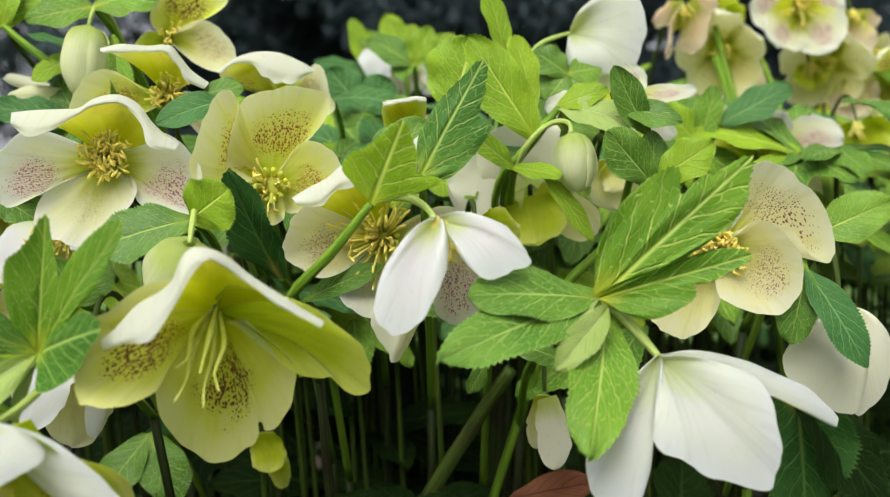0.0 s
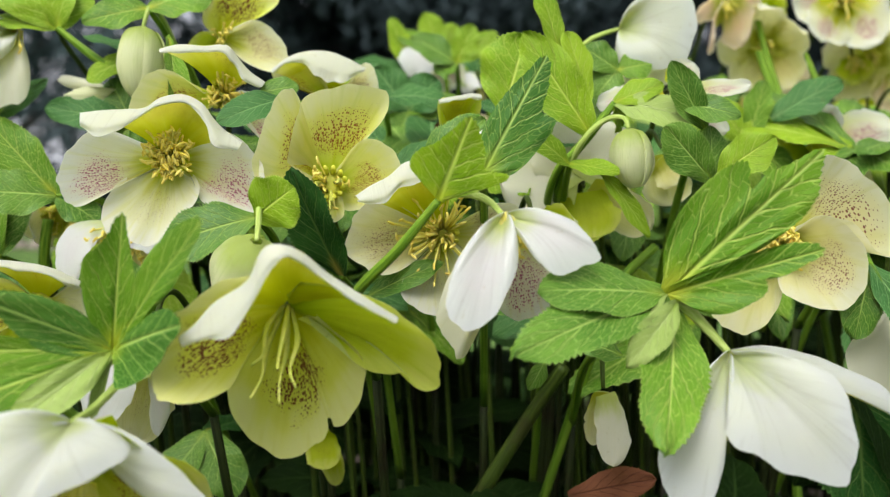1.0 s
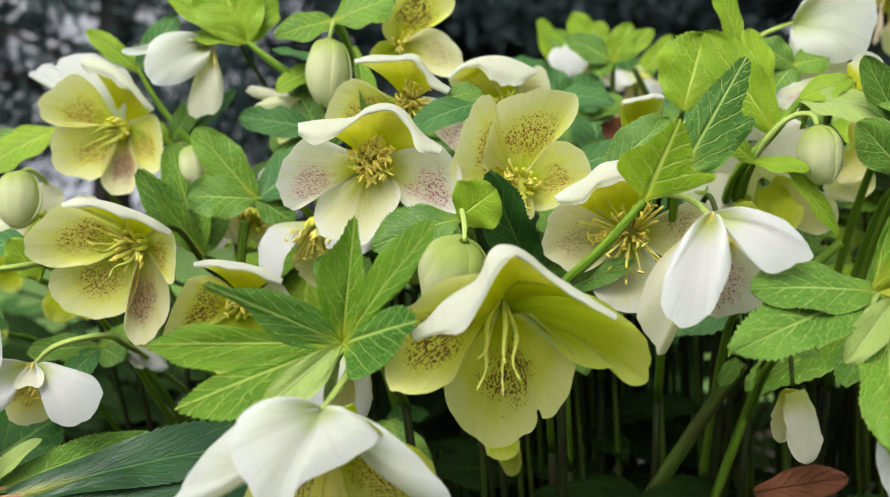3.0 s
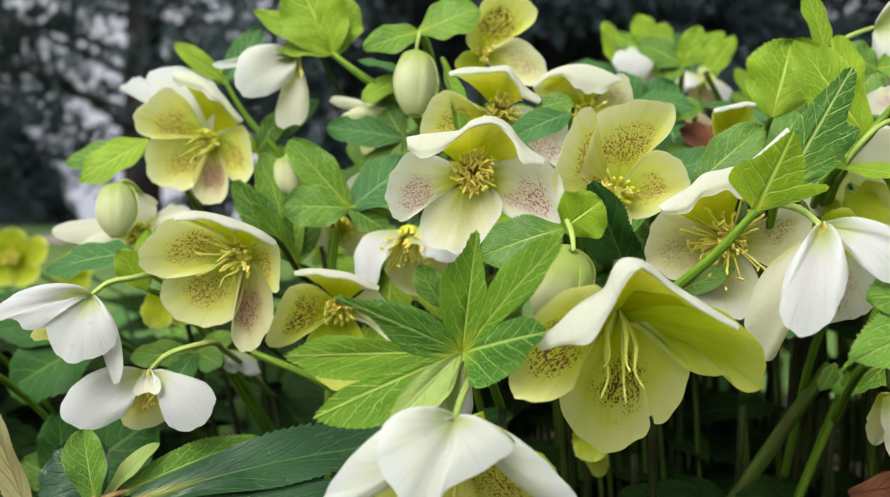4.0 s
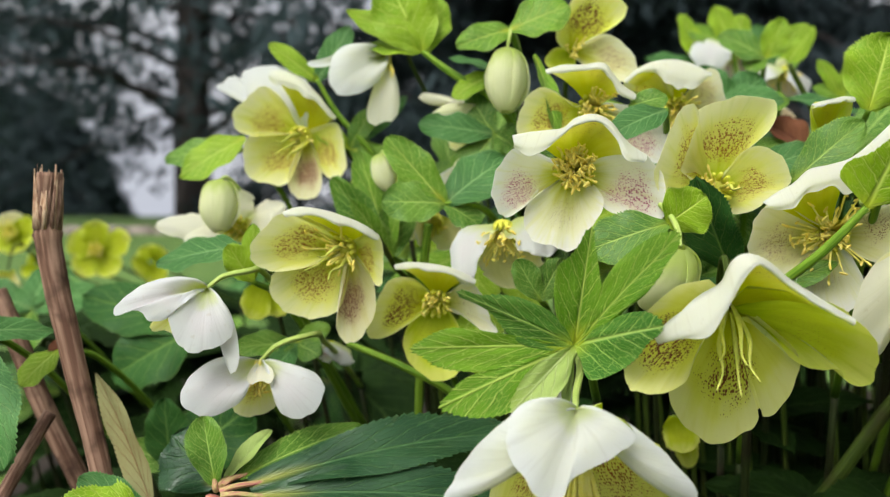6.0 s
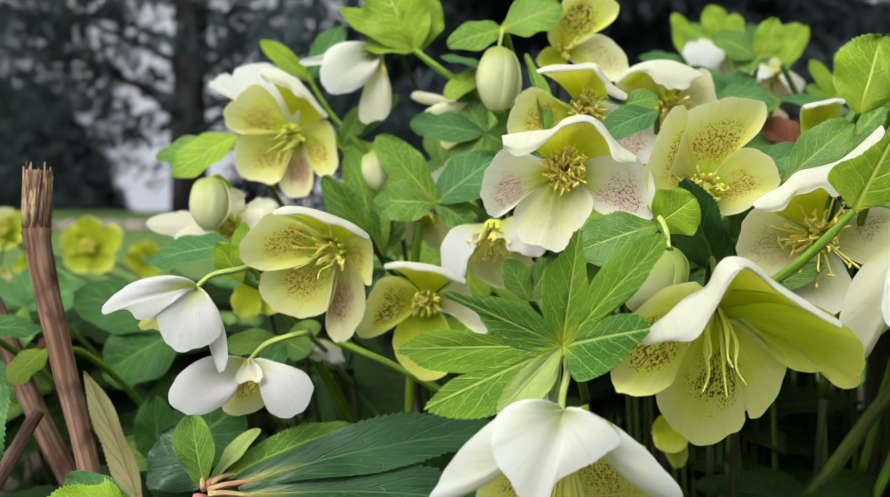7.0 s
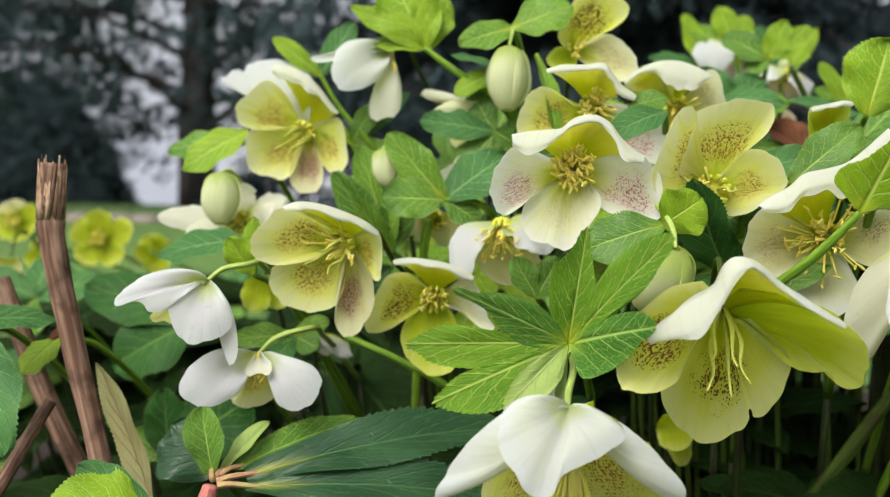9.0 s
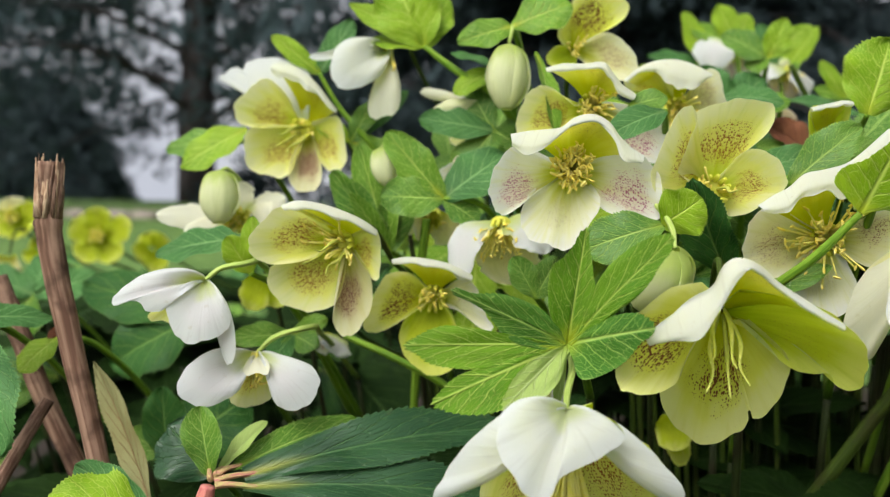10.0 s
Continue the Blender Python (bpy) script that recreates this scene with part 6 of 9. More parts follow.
flower((-0.0396, 0.4973, 0.5198), (0.1194, -0.4791, -0.8696), [
    ((-0.0495, 0.4831, 0.5024), 0.0230, (-0.0515, 0.4813, 0.5235), 0.06, 0.052, 0.6, 0.6, 0, '', (-0.0318, 0.924, -0.3809)),
    ((-0.0262, 0.5002, 0.5014), 0.0166, (-0.0316, 0.501, 0.5116), 0.06, 0.052, 0.6, 0.58, 0, ''),
    ((-0.037, 0.5073, 0.4982), 0.0168, (-0.0385, 0.5052, 0.5104), 0.06, 0.052, 0.6, 0.58, 0, '')],
    'blush', 'white hellebore far back in the clump', [(-0.0396, 0.4973, 0.5198), (-0.0416, 0.5079, 0.5375), (-0.0445, 0.536, 0.5228), (-0.0393, 0.6084, 0.4721), (-0.0418, 0.6958, -0.01)], anthers=(), ring=0)
flower((-0.0078, 0.5058, 0.5061), (0.1194, -0.4791, -0.8696), [
    ((-0.0245, 0.5004, 0.4978), 0.0199, (-0.024, 0.491, 0.5092), 0.06, 0.052, 0.6, 0.58, 0, '', (0.1958, 0.7198, -0.666)),
    ((0.0007, 0.4964, 0.4875), 0.0197, (0.0027, 0.496, 0.5034), 0.06, 0.052, 0.6, 0.58, 0, '', (-0.6318, 0.5316, -0.5641)),
    ((-0.0084, 0.517, 0.4905), 0.0202, (-0.0085, 0.5135, 0.4999), 0.06, 0.052, 0.6, 0.58, 0, 'peach')],
    'blush', 'white hellebore beside its neighbour at the back', [(-0.0078, 0.5058, 0.5061), (-0.0097, 0.5169, 0.5234), (-0.0125, 0.5447, 0.5078), (-0.0086, 0.616, 0.4566), (-0.0152, 0.7033, -0.01)], anthers=(20, 0.012, 0.7))
flower((-0.0354, 0.4755, 0.4802), (0.1194, -0.4791, -0.8696), [
    ((-0.0447, 0.4728, 0.4777), 0.0159, (-0.0407, 0.4746, 0.4802), 0.06, 0.052, 0.6, 0.58, 0, ''),
    ((-0.0042, 0.4836, 0.4736), 0.0159, (-0.02, 0.4817, 0.4803), 0.06, 0.052, 0.6, 0.58, 0, '')],
    'peach', 'fading buff hellebore far back', [(-0.0354, 0.4755, 0.4802), (-0.0374, 0.4862, 0.4978), (-0.0403, 0.5144, 0.483), (-0.0352, 0.5864, 0.4322), (-0.0386, 0.673, -0.01)], anthers=(), ring=0)

# small yellow-green flowers on the open side
flower((-0.4975, 0.5306, 0.398), (0.3004, -0.9455, 0.1257), [
    ((-0.4971, 0.5273, 0.4207), 0.0227, (-0.4983, 0.532, 0.4098), 0.06, 0.052, 0.6, 0.58, 0, ''),
    ((-0.5164, 0.5214, 0.4065), 0.0227, (-0.5084, 0.5289, 0.4021), 0.06, 0.052, 0.6, 0.58, 0, ''),
    ((-0.5087, 0.5227, 0.3787), 0.0227, (-0.5043, 0.5297, 0.3878), 0.06, 0.052, 0.6, 0.58, 0, ''),
    ((-0.481, 0.5305, 0.3792), 0.0227, (-0.49, 0.5339, 0.388), 0.06, 0.052, 0.6, 0.58, 0, ''),
    ((-0.4703, 0.5343, 0.4064), 0.0218, (-0.4844, 0.5364, 0.4021), 0.06, 0.052, 0.6, 0.58, 0, '')],
    'green', 'small yellow-green hellebore facing out', [(-0.4975, 0.5306, 0.398), (-0.5023, 0.5486, 0.401), (-0.5088, 0.57, 0.386), (-0.4791, 0.6433, 0.3538), (-0.4308, 0.7315, -0.01)], anthers=(16, 0.012, 0.7))
flower((-0.5302, 0.4804, 0.4116), (0.4382, -0.8958, 0.0736), [
    ((-0.5336, 0.4798, 0.426), 0.0206, (-0.5328, 0.482, 0.4187), 0.06, 0.052, 0.6, 0.58, 0, 'cream'),
    ((-0.5451, 0.4759, 0.4053), 0.0226, (-0.5383, 0.4804, 0.4085), 0.06, 0.052, 0.6, 0.58, 0, ''),
    ((-0.5201, 0.4785, 0.3974), 0.0213, (-0.5258, 0.4816, 0.4037), 0.06, 0.052, 0.6, 0.58, 0, ''),
    ((-0.5128, 0.4854, 0.416), 0.0185, (-0.5222, 0.4853, 0.4139), 0.06, 0.052, 0.6, 0.58, 0, '')],
    'green', 'yellow-green hellebore beside the dry cane', [(-0.5302, 0.4804, 0.4116), (-0.537, 0.4975, 0.4153), (-0.5464, 0.5197, 0.4003), (-0.5104, 0.5931, 0.3674), (-0.4592, 0.6826, -0.01)], anthers=(12, 0.012, 0.7))
flower((-0.4815, 0.5762, 0.3875), (0.2445, -0.9388, -0.2427), [
    ((-0.4925, 0.5729, 0.3781), 0.0232, (-0.4879, 0.5764, 0.3832), 0.06, 0.052, 0.6, 0.58, 0, ''),
    ((-0.4841, 0.576, 0.4014), 0.0209, (-0.4833, 0.5781, 0.3944), 0.06, 0.052, 0.6, 0.58, 0, ''),
    ((-0.4683, 0.5802, 0.3948), 0.0209, (-0.4758, 0.5802, 0.3916), 0.06, 0.052, 0.6, 0.58, 0, ''),
    ((-0.4744, 0.5777, 0.3691), 0.0209, (-0.4784, 0.5798, 0.3783), 0.06, 0.052, 0.6, 0.58, 0, '')],
    'green', 'yellowish hellebore nodding in the patch', [(-0.4815, 0.5762, 0.3875), (-0.4856, 0.5939, 0.396), (-0.4909, 0.6155, 0.381), (-0.4638, 0.6889, 0.3433), (-0.4167, 0.7763, -0.01)], anthers=(), ring=0)
flower((-0.5175, 0.4622, 0.3858), (0.1247, -0.499, -0.8576), [
    ((-0.521, 0.4608, 0.3698), 0.0199, (-0.5208, 0.4633, 0.3779), 0.06, 0.052, 0.6, 0.58, 0, ''),
    ((-0.5115, 0.4635, 0.3739), 0.0159, (-0.5138, 0.4646, 0.3804), 0.06, 0.052, 0.6, 0.58, 0, '')],
    'cream', 'white hellebore bud opening in the patch', [(-0.5175, 0.4622, 0.3858), (-0.5198, 0.4729, 0.4031), (-0.5227, 0.5011, 0.3885), (-0.4984, 0.5749, 0.3416), (-0.449, 0.663, -0.01)], anthers=(), ring=0)
flower((-0.6073, 0.593, 0.3841), (0.2217, -0.8579, -0.4636), [
    ((-0.6117, 0.5912, 0.3691), 0.0224, (-0.6106, 0.5941, 0.3767), 0.06, 0.052, 0.6, 0.58, 0, ''),
    ((-0.5976, 0.5954, 0.3768), 0.0224, (-0.6024, 0.5958, 0.3811), 0.06, 0.052, 0.6, 0.58, 0, ''),
    ((-0.6146, 0.591, 0.3889), 0.0199, (-0.611, 0.5931, 0.387), 0.06, 0.052, 0.6, 0.58, 0, '')],
    'green', 'yellow-green hellebore low in the patch', [(-0.6073, 0.593, 0.3841), (-0.611, 0.6091, 0.3959), (-0.6159, 0.632, 0.381), (-0.5846, 0.7057, 0.3399), (-0.5234, 0.795, -0.01)], anthers=(), ring=0)

# buds
bud((-0.1329, 0.3082, 0.4856), (-0.1328, 0.3053, 0.4597), 0.0170, 'closed pale green bud with darker seams', [(-0.1329, 0.3082, 0.4856), (-0.1321, 0.3096, 0.4909), (-0.1324, 0.3139, 0.4948), (-0.1329, 0.3653, 0.4673), (-0.1194, 0.46, -0.01)])
bud((-0.0656, 0.2251, 0.4079), (-0.0745, 0.2357, 0.3893), 0.0188, 'closed cream bud with green veins', [(-0.0656, 0.2251, 0.4079), (-0.0663, 0.2289, 0.4126), (-0.0715, 0.2483, 0.4204), (-0.0761, 0.2811, 0.424), (-0.0767, 0.3325, 0.3965), (-0.07, 0.46, -0.01)])
bud((0.0383, 0.2833, 0.4461), (0.041, 0.2845, 0.4273), 0.0135, 'closed green bud hanging from its stalk', [(0.0383, 0.2833, 0.4461), (0.037, 0.2852, 0.4497), (0.0317, 0.2881, 0.4497), (0.0237, 0.2907, 0.4417), (0.0231, 0.3408, 0.4119), (0.021, 0.46, -0.01)])
bud((-0.2494, 0.2864, 0.4336), (-0.2467, 0.2813, 0.4123), 0.0161, 'closed green-white flower bud', [(-0.2494, 0.2864, 0.4336), (-0.2495, 0.2923, 0.4349), (-0.2498, 0.3171, 0.4201), (-0.2257, 0.4851, -0.01)])
bud((-0.1798, 0.2885, 0.4427), (-0.1751, 0.2852, 0.4284), 0.0108, 'small round green flower bud', [(-0.1798, 0.2885, 0.4427), (-0.1799, 0.2945, 0.444), (-0.1802, 0.3192, 0.4292), (-0.163, 0.4865, -0.01)])
bud((-0.0101, 0.5056, 0.513), (-0.0103, 0.505, 0.505), 0.0073, 'small yellow bud far back', [(-0.0101, 0.5056, 0.513), (-0.0101, 0.5116, 0.514), (-0.0104, 0.5357, 0.4982), (-0.0076, 0.7032, -0.01)])

# bracts and leaves
one = foliage((-0.0931, 0.2026, 0.3817), [],
    'whorl of fresh green toothed bracts with a yellow heart', [(-0.0931, 0.2026, 0.3817), (-0.0937, 0.2263, 0.3799), (-0.0943, 0.2777, 0.3524), (-0.0882, 0.46, -0.01)])
broad_leaflet(one, [(-161, 1.6, 1.5), (129.5, 4.4, 2.6), (119, 8.8, 4.6), (111, 13.2, 6.2), (105, 17.5, 7.4), (99, 21.8, 8.3), (92, 23.8, 7.9), (86, 27.2, 7.9), (80.5, 32.1, 8.1), (77.5, 28.3, 7.5), (73, 23.5, 6.8), (67.5, 19.5, 6.3), (56.5, 15.4, 6.1), (43.5, 8.4, 4.4), (19.5, 2.5, 2.1)], 'fresh', -0.05)
broad_leaflet(one, [(85, 0.2, 0), (70, 6.6, 2), (68, 13.5, 4.3), (65, 17.9, 6), (63, 24.6, 8.7), (59, 30.3, 11.4), (55, 35.6, 14.3), (51.5, 39, 16.6), (48, 40.9, 18.9), (44.5, 38.1, 19), (43.5, 34.4, 17.8), (40.5, 29.5, 16.3), (38, 24.3, 14.3), (37, 18.1, 10.9), (34, 11.2, 7.2), (6, 3.1, 2.7)], 'fresh', -0.05)
broad_leaflet(one, [(14, 1.8, 1.5), (39, 8.9, 5.2), (36.5, 14.4, 8.8), (32, 19.7, 13.1), (27, 23.5, 17.3), (18.5, 25, 20.3), (15, 23.7, 19.7), (9.5, 20.1, 17.3), (-2, 17.3, 15.1), (-14.5, 14.7, 13.1), (-30, 12.2, 11.4), (-46.5, 10.5, 10.1), (-57, 9.3, 8.9), (-61.5, 6.9, 6.5), (-50.5, 4.5, 4.3), (-36, 2.2, 2.2)], 'mid', -0.05)
broad_leaflet(one, [(169.5, 1.1, 0.9), (123, 3.8, 2.1), (117.5, 8.1, 4.2), (122, 11.5, 6.3), (128.5, 14.8, 8.7), (134.5, 18.9, 11.9), (141, 22.8, 15.4), (147, 26.6, 18.9), (150.5, 31, 22.4), (152, 26.7, 19.5), (154, 22, 16.2), (161.5, 18.2, 13.8), (171, 14.8, 11.6), (179.5, 11.2, 9.2), (-168.5, 6.5, 5.9), (-124, 2.2, 2.3)], 'mid', -0.05)
broad_leaflet(one, [(-159, 1.4, 1.4), (168, 7.4, 5.7), (174, 12.6, 10), (170, 17.5, 13.7), (168, 22.9, 17.8), (167.5, 28.7, 22.3), (171, 32.7, 25.6), (175, 35.5, 28), (177.5, 37.2, 30), (-178.5, 34.3, 28.7), (-174, 31.2, 27), (-170.5, 27, 24.1), (-166.5, 22.2, 20.3), (-164.5, 17.9, 16.6), (-163.5, 13.3, 12.4), (-159, 8.1, 7.8), (-126.5, 2.1, 2.1)], 'fresh', -0.03)
broad_leaflet(one, [(-142, 2, 2), (-161, 7.3, 7), (-162.5, 13.4, 12.6), (-163, 17.9, 16.8), (-166, 22.9, 21), (-164.5, 26.7, 24.7), (-161, 29.4, 27.8), (-157, 31.8, 30.6), (-151, 29.6, 29.2), (-143, 25.9, 26.2), (-135.5, 22.1, 22.8), (-131, 19.2, 19.9), (-131, 15, 15.6), (-133, 10.3, 10.7), (-110, 2.5, 2.6)], 'fresh', -0.05)
broad_leaflet(one, [(-114.5, 1.4, 1.2), (-159.5, 6.5, 10.1), (-150.5, 12.1, 16.7), (-140.5, 16.4, 20.5), (-132, 19.4, 22.8), (-121, 16.5, 20.5), (-108, 12.9, 17.1), (-94, 8.4, 10.9), (-86.5, 3.3, 3.2)], 'pale', -0.1)
broad_leaflet(one, [(-122, 2.4, -0.6), (-109.5, 5.1, 3.8), (-104.5, 10.9, 6.3), (-95.5, 15, 7.2), (-89.5, 10.5, 5.5), (-87, 4.2, 2.2)], 'pale', -0.1)
foliage((-0.0695, 0.2374, 0.4147), [
    ((-0.0695, 0.2374, 0.4147), (-0.0937, 0.2304, 0.4061), 0.0165, (0.0306, -0.9046, 0.4251), 0.06, 0.18, 'mid'),
    ((-0.0695, 0.2374, 0.4147), (-0.0582, 0.2343, 0.4227), 0.0165, (0.4349, -0.8842, 0.1706), 0.1, 0.18, 'bright')],
    'pair of rounded green bracts above a bud', [(-0.0695, 0.2374, 0.4147), (-0.0698, 0.2598, 0.4078), (-0.0681, 0.3311, 0.3391), (-0.0633, 0.46, -0.01)])
foliage((-0.0495, 0.2595, 0.3982), [
    ((-0.0495, 0.2595, 0.3982), (-0.061, 0.2423, 0.4286), 0.0178, (-0.4154, -0.8991, 0.1377), 0.06, 0.3, 'dark')],
    'dark green glossy leaf pointing upward', [(-0.0495, 0.2595, 0.3982), (-0.0498, 0.2818, 0.391), (-0.0488, 0.3521, 0.3214), (-0.0451, 0.46, -0.01)])
one = foliage((0.0396, 0.2242, 0.396), [
    ((0.0396, 0.2242, 0.396), (0.0071, 0.2088, 0.3967), 0.0169, (0.0116, -0.7561, 0.6544), 0.06, 0.18, 'mid'),
    ((0.0396, 0.2242, 0.396), (0.001, 0.1966, 0.3828), 0.0167, (0.0143, -0.8003, 0.5995), 0.06, 0.18, 'mid'),
    ((0.0424, 0.2284, 0.3927), (0.0344, 0.1961, 0.3623), 0.0174, (0.1281, -0.9585, 0.2548), 0.06, 0.18, 'fresh'),
    ((0.0396, 0.2242, 0.396), (0.0266, 0.2116, 0.3851), 0.0054, (-0.3828, -0.8754, 0.2952), 0.18, 0.5, 'pale'),
    ((0.0415, 0.2202, 0.394), (0.0277, 0.2078, 0.3797), 0.0084, (0.1307, -0.9697, 0.2065), 0.1, 0.35, 'pale'),
    ((0.0329, 0.254, 0.3768), (0.0196, 0.2534, 0.3814), 0.0093, (0.0143, -0.8003, 0.5995), 0.06, 0.18, 'mid'),
    ((0.0115, 0.2631, 0.3734), (0.0069, 0.2629, 0.3647), 0.0057, (0.3253, -0.8943, 0.3073), 0.06, 0.18, 'mid')],
    'whorl of broad toothed bracts round a green bud', [(0.0396, 0.2242, 0.396), (0.0351, 0.245, 0.3859), (0.0264, 0.2848, 0.371), (0.0258, 0.3349, 0.3412), (0.023, 0.46, -0.01)])
broad_leaflet(one, [(108.5, 3.5, 1.1), (95.5, 11.2, 2.1), (87.5, 17.5, 3), (79, 24.2, 3.8), (72, 30.1, 4.5), (66, 35.2, 5.2), (61, 37.7, 4.9), (52.5, 32.8, 4.8), (53, 36.4, 5.7), (48.5, 43.8, 6.2), (45, 50.1, 6.8), (40.5, 46.6, 5.8), (35.5, 42.5, 5.8), (32, 38.1, 5), (30, 32.6, 5.2), (27.5, 24.8, 3.6), (17.5, 9.3, 1.4)], 'fresh', -0.04)
broad_leaflet(one, [(51, 4.5, 3.8), (35.5, 11.1, 6.4), (30.5, 17.5, 9.1), (28.5, 24.1, 10.7), (25.5, 30.5, 11.3), (19, 35.9, 12.8), (15, 31, 12.1), (11.5, 24.8, 11.4), (12, 22.1, 10.6), (4.5, 21.9, 10.6), (-6, 17.7, 9.9), (-18.5, 13.5, 8.2), (-27.5, 9.1, 5.5), (-29, 3.8, 1.8)], 'fresh', -0.04)
bud((0.0363, 0.2244, 0.3918), (0.032, 0.2232, 0.386), 0.0075, 'small green bud wrapped in pale bracts', [(0.0363, 0.2244, 0.3918), (0.039, 0.2275, 0.3958)])
one = foliage((-0.0179, 0.2194, 0.4186), [],
    'light green toothed bract on an arching stem', [(-0.0179, 0.2194, 0.4186), (-0.0273, 0.2236, 0.4074), (-0.0419, 0.2363, 0.3925), (-0.0425, 0.2872, 0.364), (-0.0378, 0.46, -0.01)], thick=0.0015)
broad_leaflet(one, [(102.5, 2.8, 0), (129, 6.7, 1.3), (130, 10.9, 2.5), (115, 13, 3.4), (90.5, 14.1, 5.1), (77, 17.8, 5.8), (67.5, 21.5, 6.5), (56, 18.9, 4.4), (44, 16.4, 3.3), (34, 14, 2.3), (26, 16, 2.1), (19, 18.6, 1.9), (15.5, 14.4, 1.1), (12, 8.4, 0.5), (7, 2.6, -0.2)], 'bright', -0.05)
one = foliage((-0.007, 0.2391, 0.4277), [],
    'upright dark green toothed leaf', [(-0.007, 0.2391, 0.4277), (-0.0073, 0.2611, 0.4198), (-0.0077, 0.3295, 0.3482), (-0.0087, 0.46, -0.01)])
broad_leaflet(one, [(109, 2.9, 0.1), (96, 9.8, 0.1), (83.5, 15.9, 0.9), (75, 21.8, 1.7), (67, 29.4, 2.3), (62, 34.8, 3), (53.5, 28.9, 2), (44, 22.2, 1), (38, 23.8, 0.8), (34.5, 23.3, 0.8), (24, 16.4, 0), (7, 10.5, 0.3), (-8.5, 6.7, -0.4), (-10.5, 1.6, -0.1)], 'mid', -0.05)
foliage((-0.0416, 0.2575, 0.3921), [
    ((-0.0416, 0.2575, 0.3921), (-0.0189, 0.2566, 0.4027), 0.0086, (-0.0826, -0.861, 0.5018), 0.06, 0.18, 'mid')],
    'narrow green leaf behind a nodding flower', [(-0.0416, 0.2575, 0.3921), (-0.0419, 0.2797, 0.3848), (-0.0413, 0.3496, 0.3147), (-0.038, 0.46, -0.01)])
foliage((0.0275, 0.2928, 0.4452), [
    ((0.0275, 0.2928, 0.4452), (0.0043, 0.2917, 0.4791), 0.0174, (-0.2824, -0.9384, 0.1993), 0.06, 0.18, 'bright'),
    ((0.0268, 0.3008, 0.457), (0.0196, 0.3023, 0.4823), 0.0116, (0.336, -0.9176, 0.2123), 0.06, 0.18, 'bright')],
    'folded light yellow-green toothed bract', [(0.0275, 0.2928, 0.4452), (0.022, 0.2946, 0.4397), (0.0174, 0.2975, 0.4351), (0.0169, 0.3476, 0.4053), (0.0154, 0.46, -0.01)])
foliage((-0.0016, 0.3032, 0.455), [
    ((-0.0016, 0.3032, 0.455), (0.0056, 0.3056, 0.4818), 0.0271, (0.0821, -0.9675, 0.2393), 0.06, 0.18, 'bright')],
    'rounded light green leaf on a stem', [(-0.0016, 0.3032, 0.455), (-0.0018, 0.3253, 0.4471), (-0.0025, 0.3935, 0.3754), (-0.0017, 0.46, -0.01)])
foliage((0.0171, 0.3056, 0.476), [
    ((0.0171, 0.3056, 0.476), (0.0092, 0.305, 0.5009), 0.0096, (0.3761, -0.8955, 0.2379), 0.06, 0.18, 'bright'),
    ((0.0171, 0.3056, 0.476), (0.0288, 0.3196, 0.4586), 0.0142, (0.4706, -0.8719, 0.1352), 0.06, 0.18, 'mid')],
    'narrow upright light green bract', [(0.0171, 0.3056, 0.476), (0.0169, 0.3277, 0.4681), (0.0156, 0.3959, 0.3963), (0.0148, 0.46, -0.01)])
foliage((0.0346, 0.2901, 0.4556), [
    ((0.0346, 0.2901, 0.4556), (0.0586, 0.2831, 0.449), 0.0133, (0.0183, -0.8621, 0.5065), 0.12, 0.1, 'pale'),
    ((0.0346, 0.2901, 0.4556), (0.0385, 0.3003, 0.4492), 0.0114, (0.2307, -0.9212, 0.3132), 0.06, 0.18, 'bright'),
    ((0.0346, 0.2901, 0.4556), (0.0504, 0.2908, 0.4621), 0.0112, (0.0143, -0.8003, 0.5995), 0.06, 0.18, 'bright')],
    'pale bract turned over a bud', [(0.0346, 0.2901, 0.4556), (0.0274, 0.2918, 0.446), (0.0203, 0.2976, 0.4367), (0.0198, 0.3477, 0.4068), (0.018, 0.46, -0.01)], thick=0.0017)
foliage((0.0199, 0.2876, 0.4351), [
    ((0.0199, 0.2876, 0.4351), (0.0063, 0.279, 0.4443), 0.0084, (-0.1772, -0.9022, 0.3933), 0.06, 0.18, 'bright'),
    ((0.0199, 0.2876, 0.4351), (0.0349, 0.2783, 0.4314), 0.0080, (0.0143, -0.8003, 0.5995), 0.06, 0.18, 'bright'),
    ((0.0298, 0.283, 0.4321), (0.0464, 0.2888, 0.4115), 0.0086, (0.4267, -0.8029, 0.4163), 0.06, 0.18, 'bright')],
    'strap-like green bracts at a branching of the stem', [(0.0199, 0.2876, 0.4351), (0.0197, 0.3096, 0.4272), (0.0184, 0.3779, 0.3555), (0.0172, 0.46, -0.01)])
foliage((0.0639, 0.2814, 0.4297), [
    ((0.0639, 0.2814, 0.4297), (0.0483, 0.2747, 0.4457), 0.0143, (-0.2824, -0.9384, 0.1993), 0.06, 0.18, 'mid'),
    ((0.0639, 0.2814, 0.4297), (0.0637, 0.2814, 0.4469), 0.0108, (0.336, -0.9176, 0.2123), 0.06, 0.18, 'mid')],
    'green toothed pair of leaves', [(0.0639, 0.2814, 0.4297), (0.0637, 0.3035, 0.4218), (0.061, 0.3717, 0.3501), (0.0559, 0.46, -0.01)])
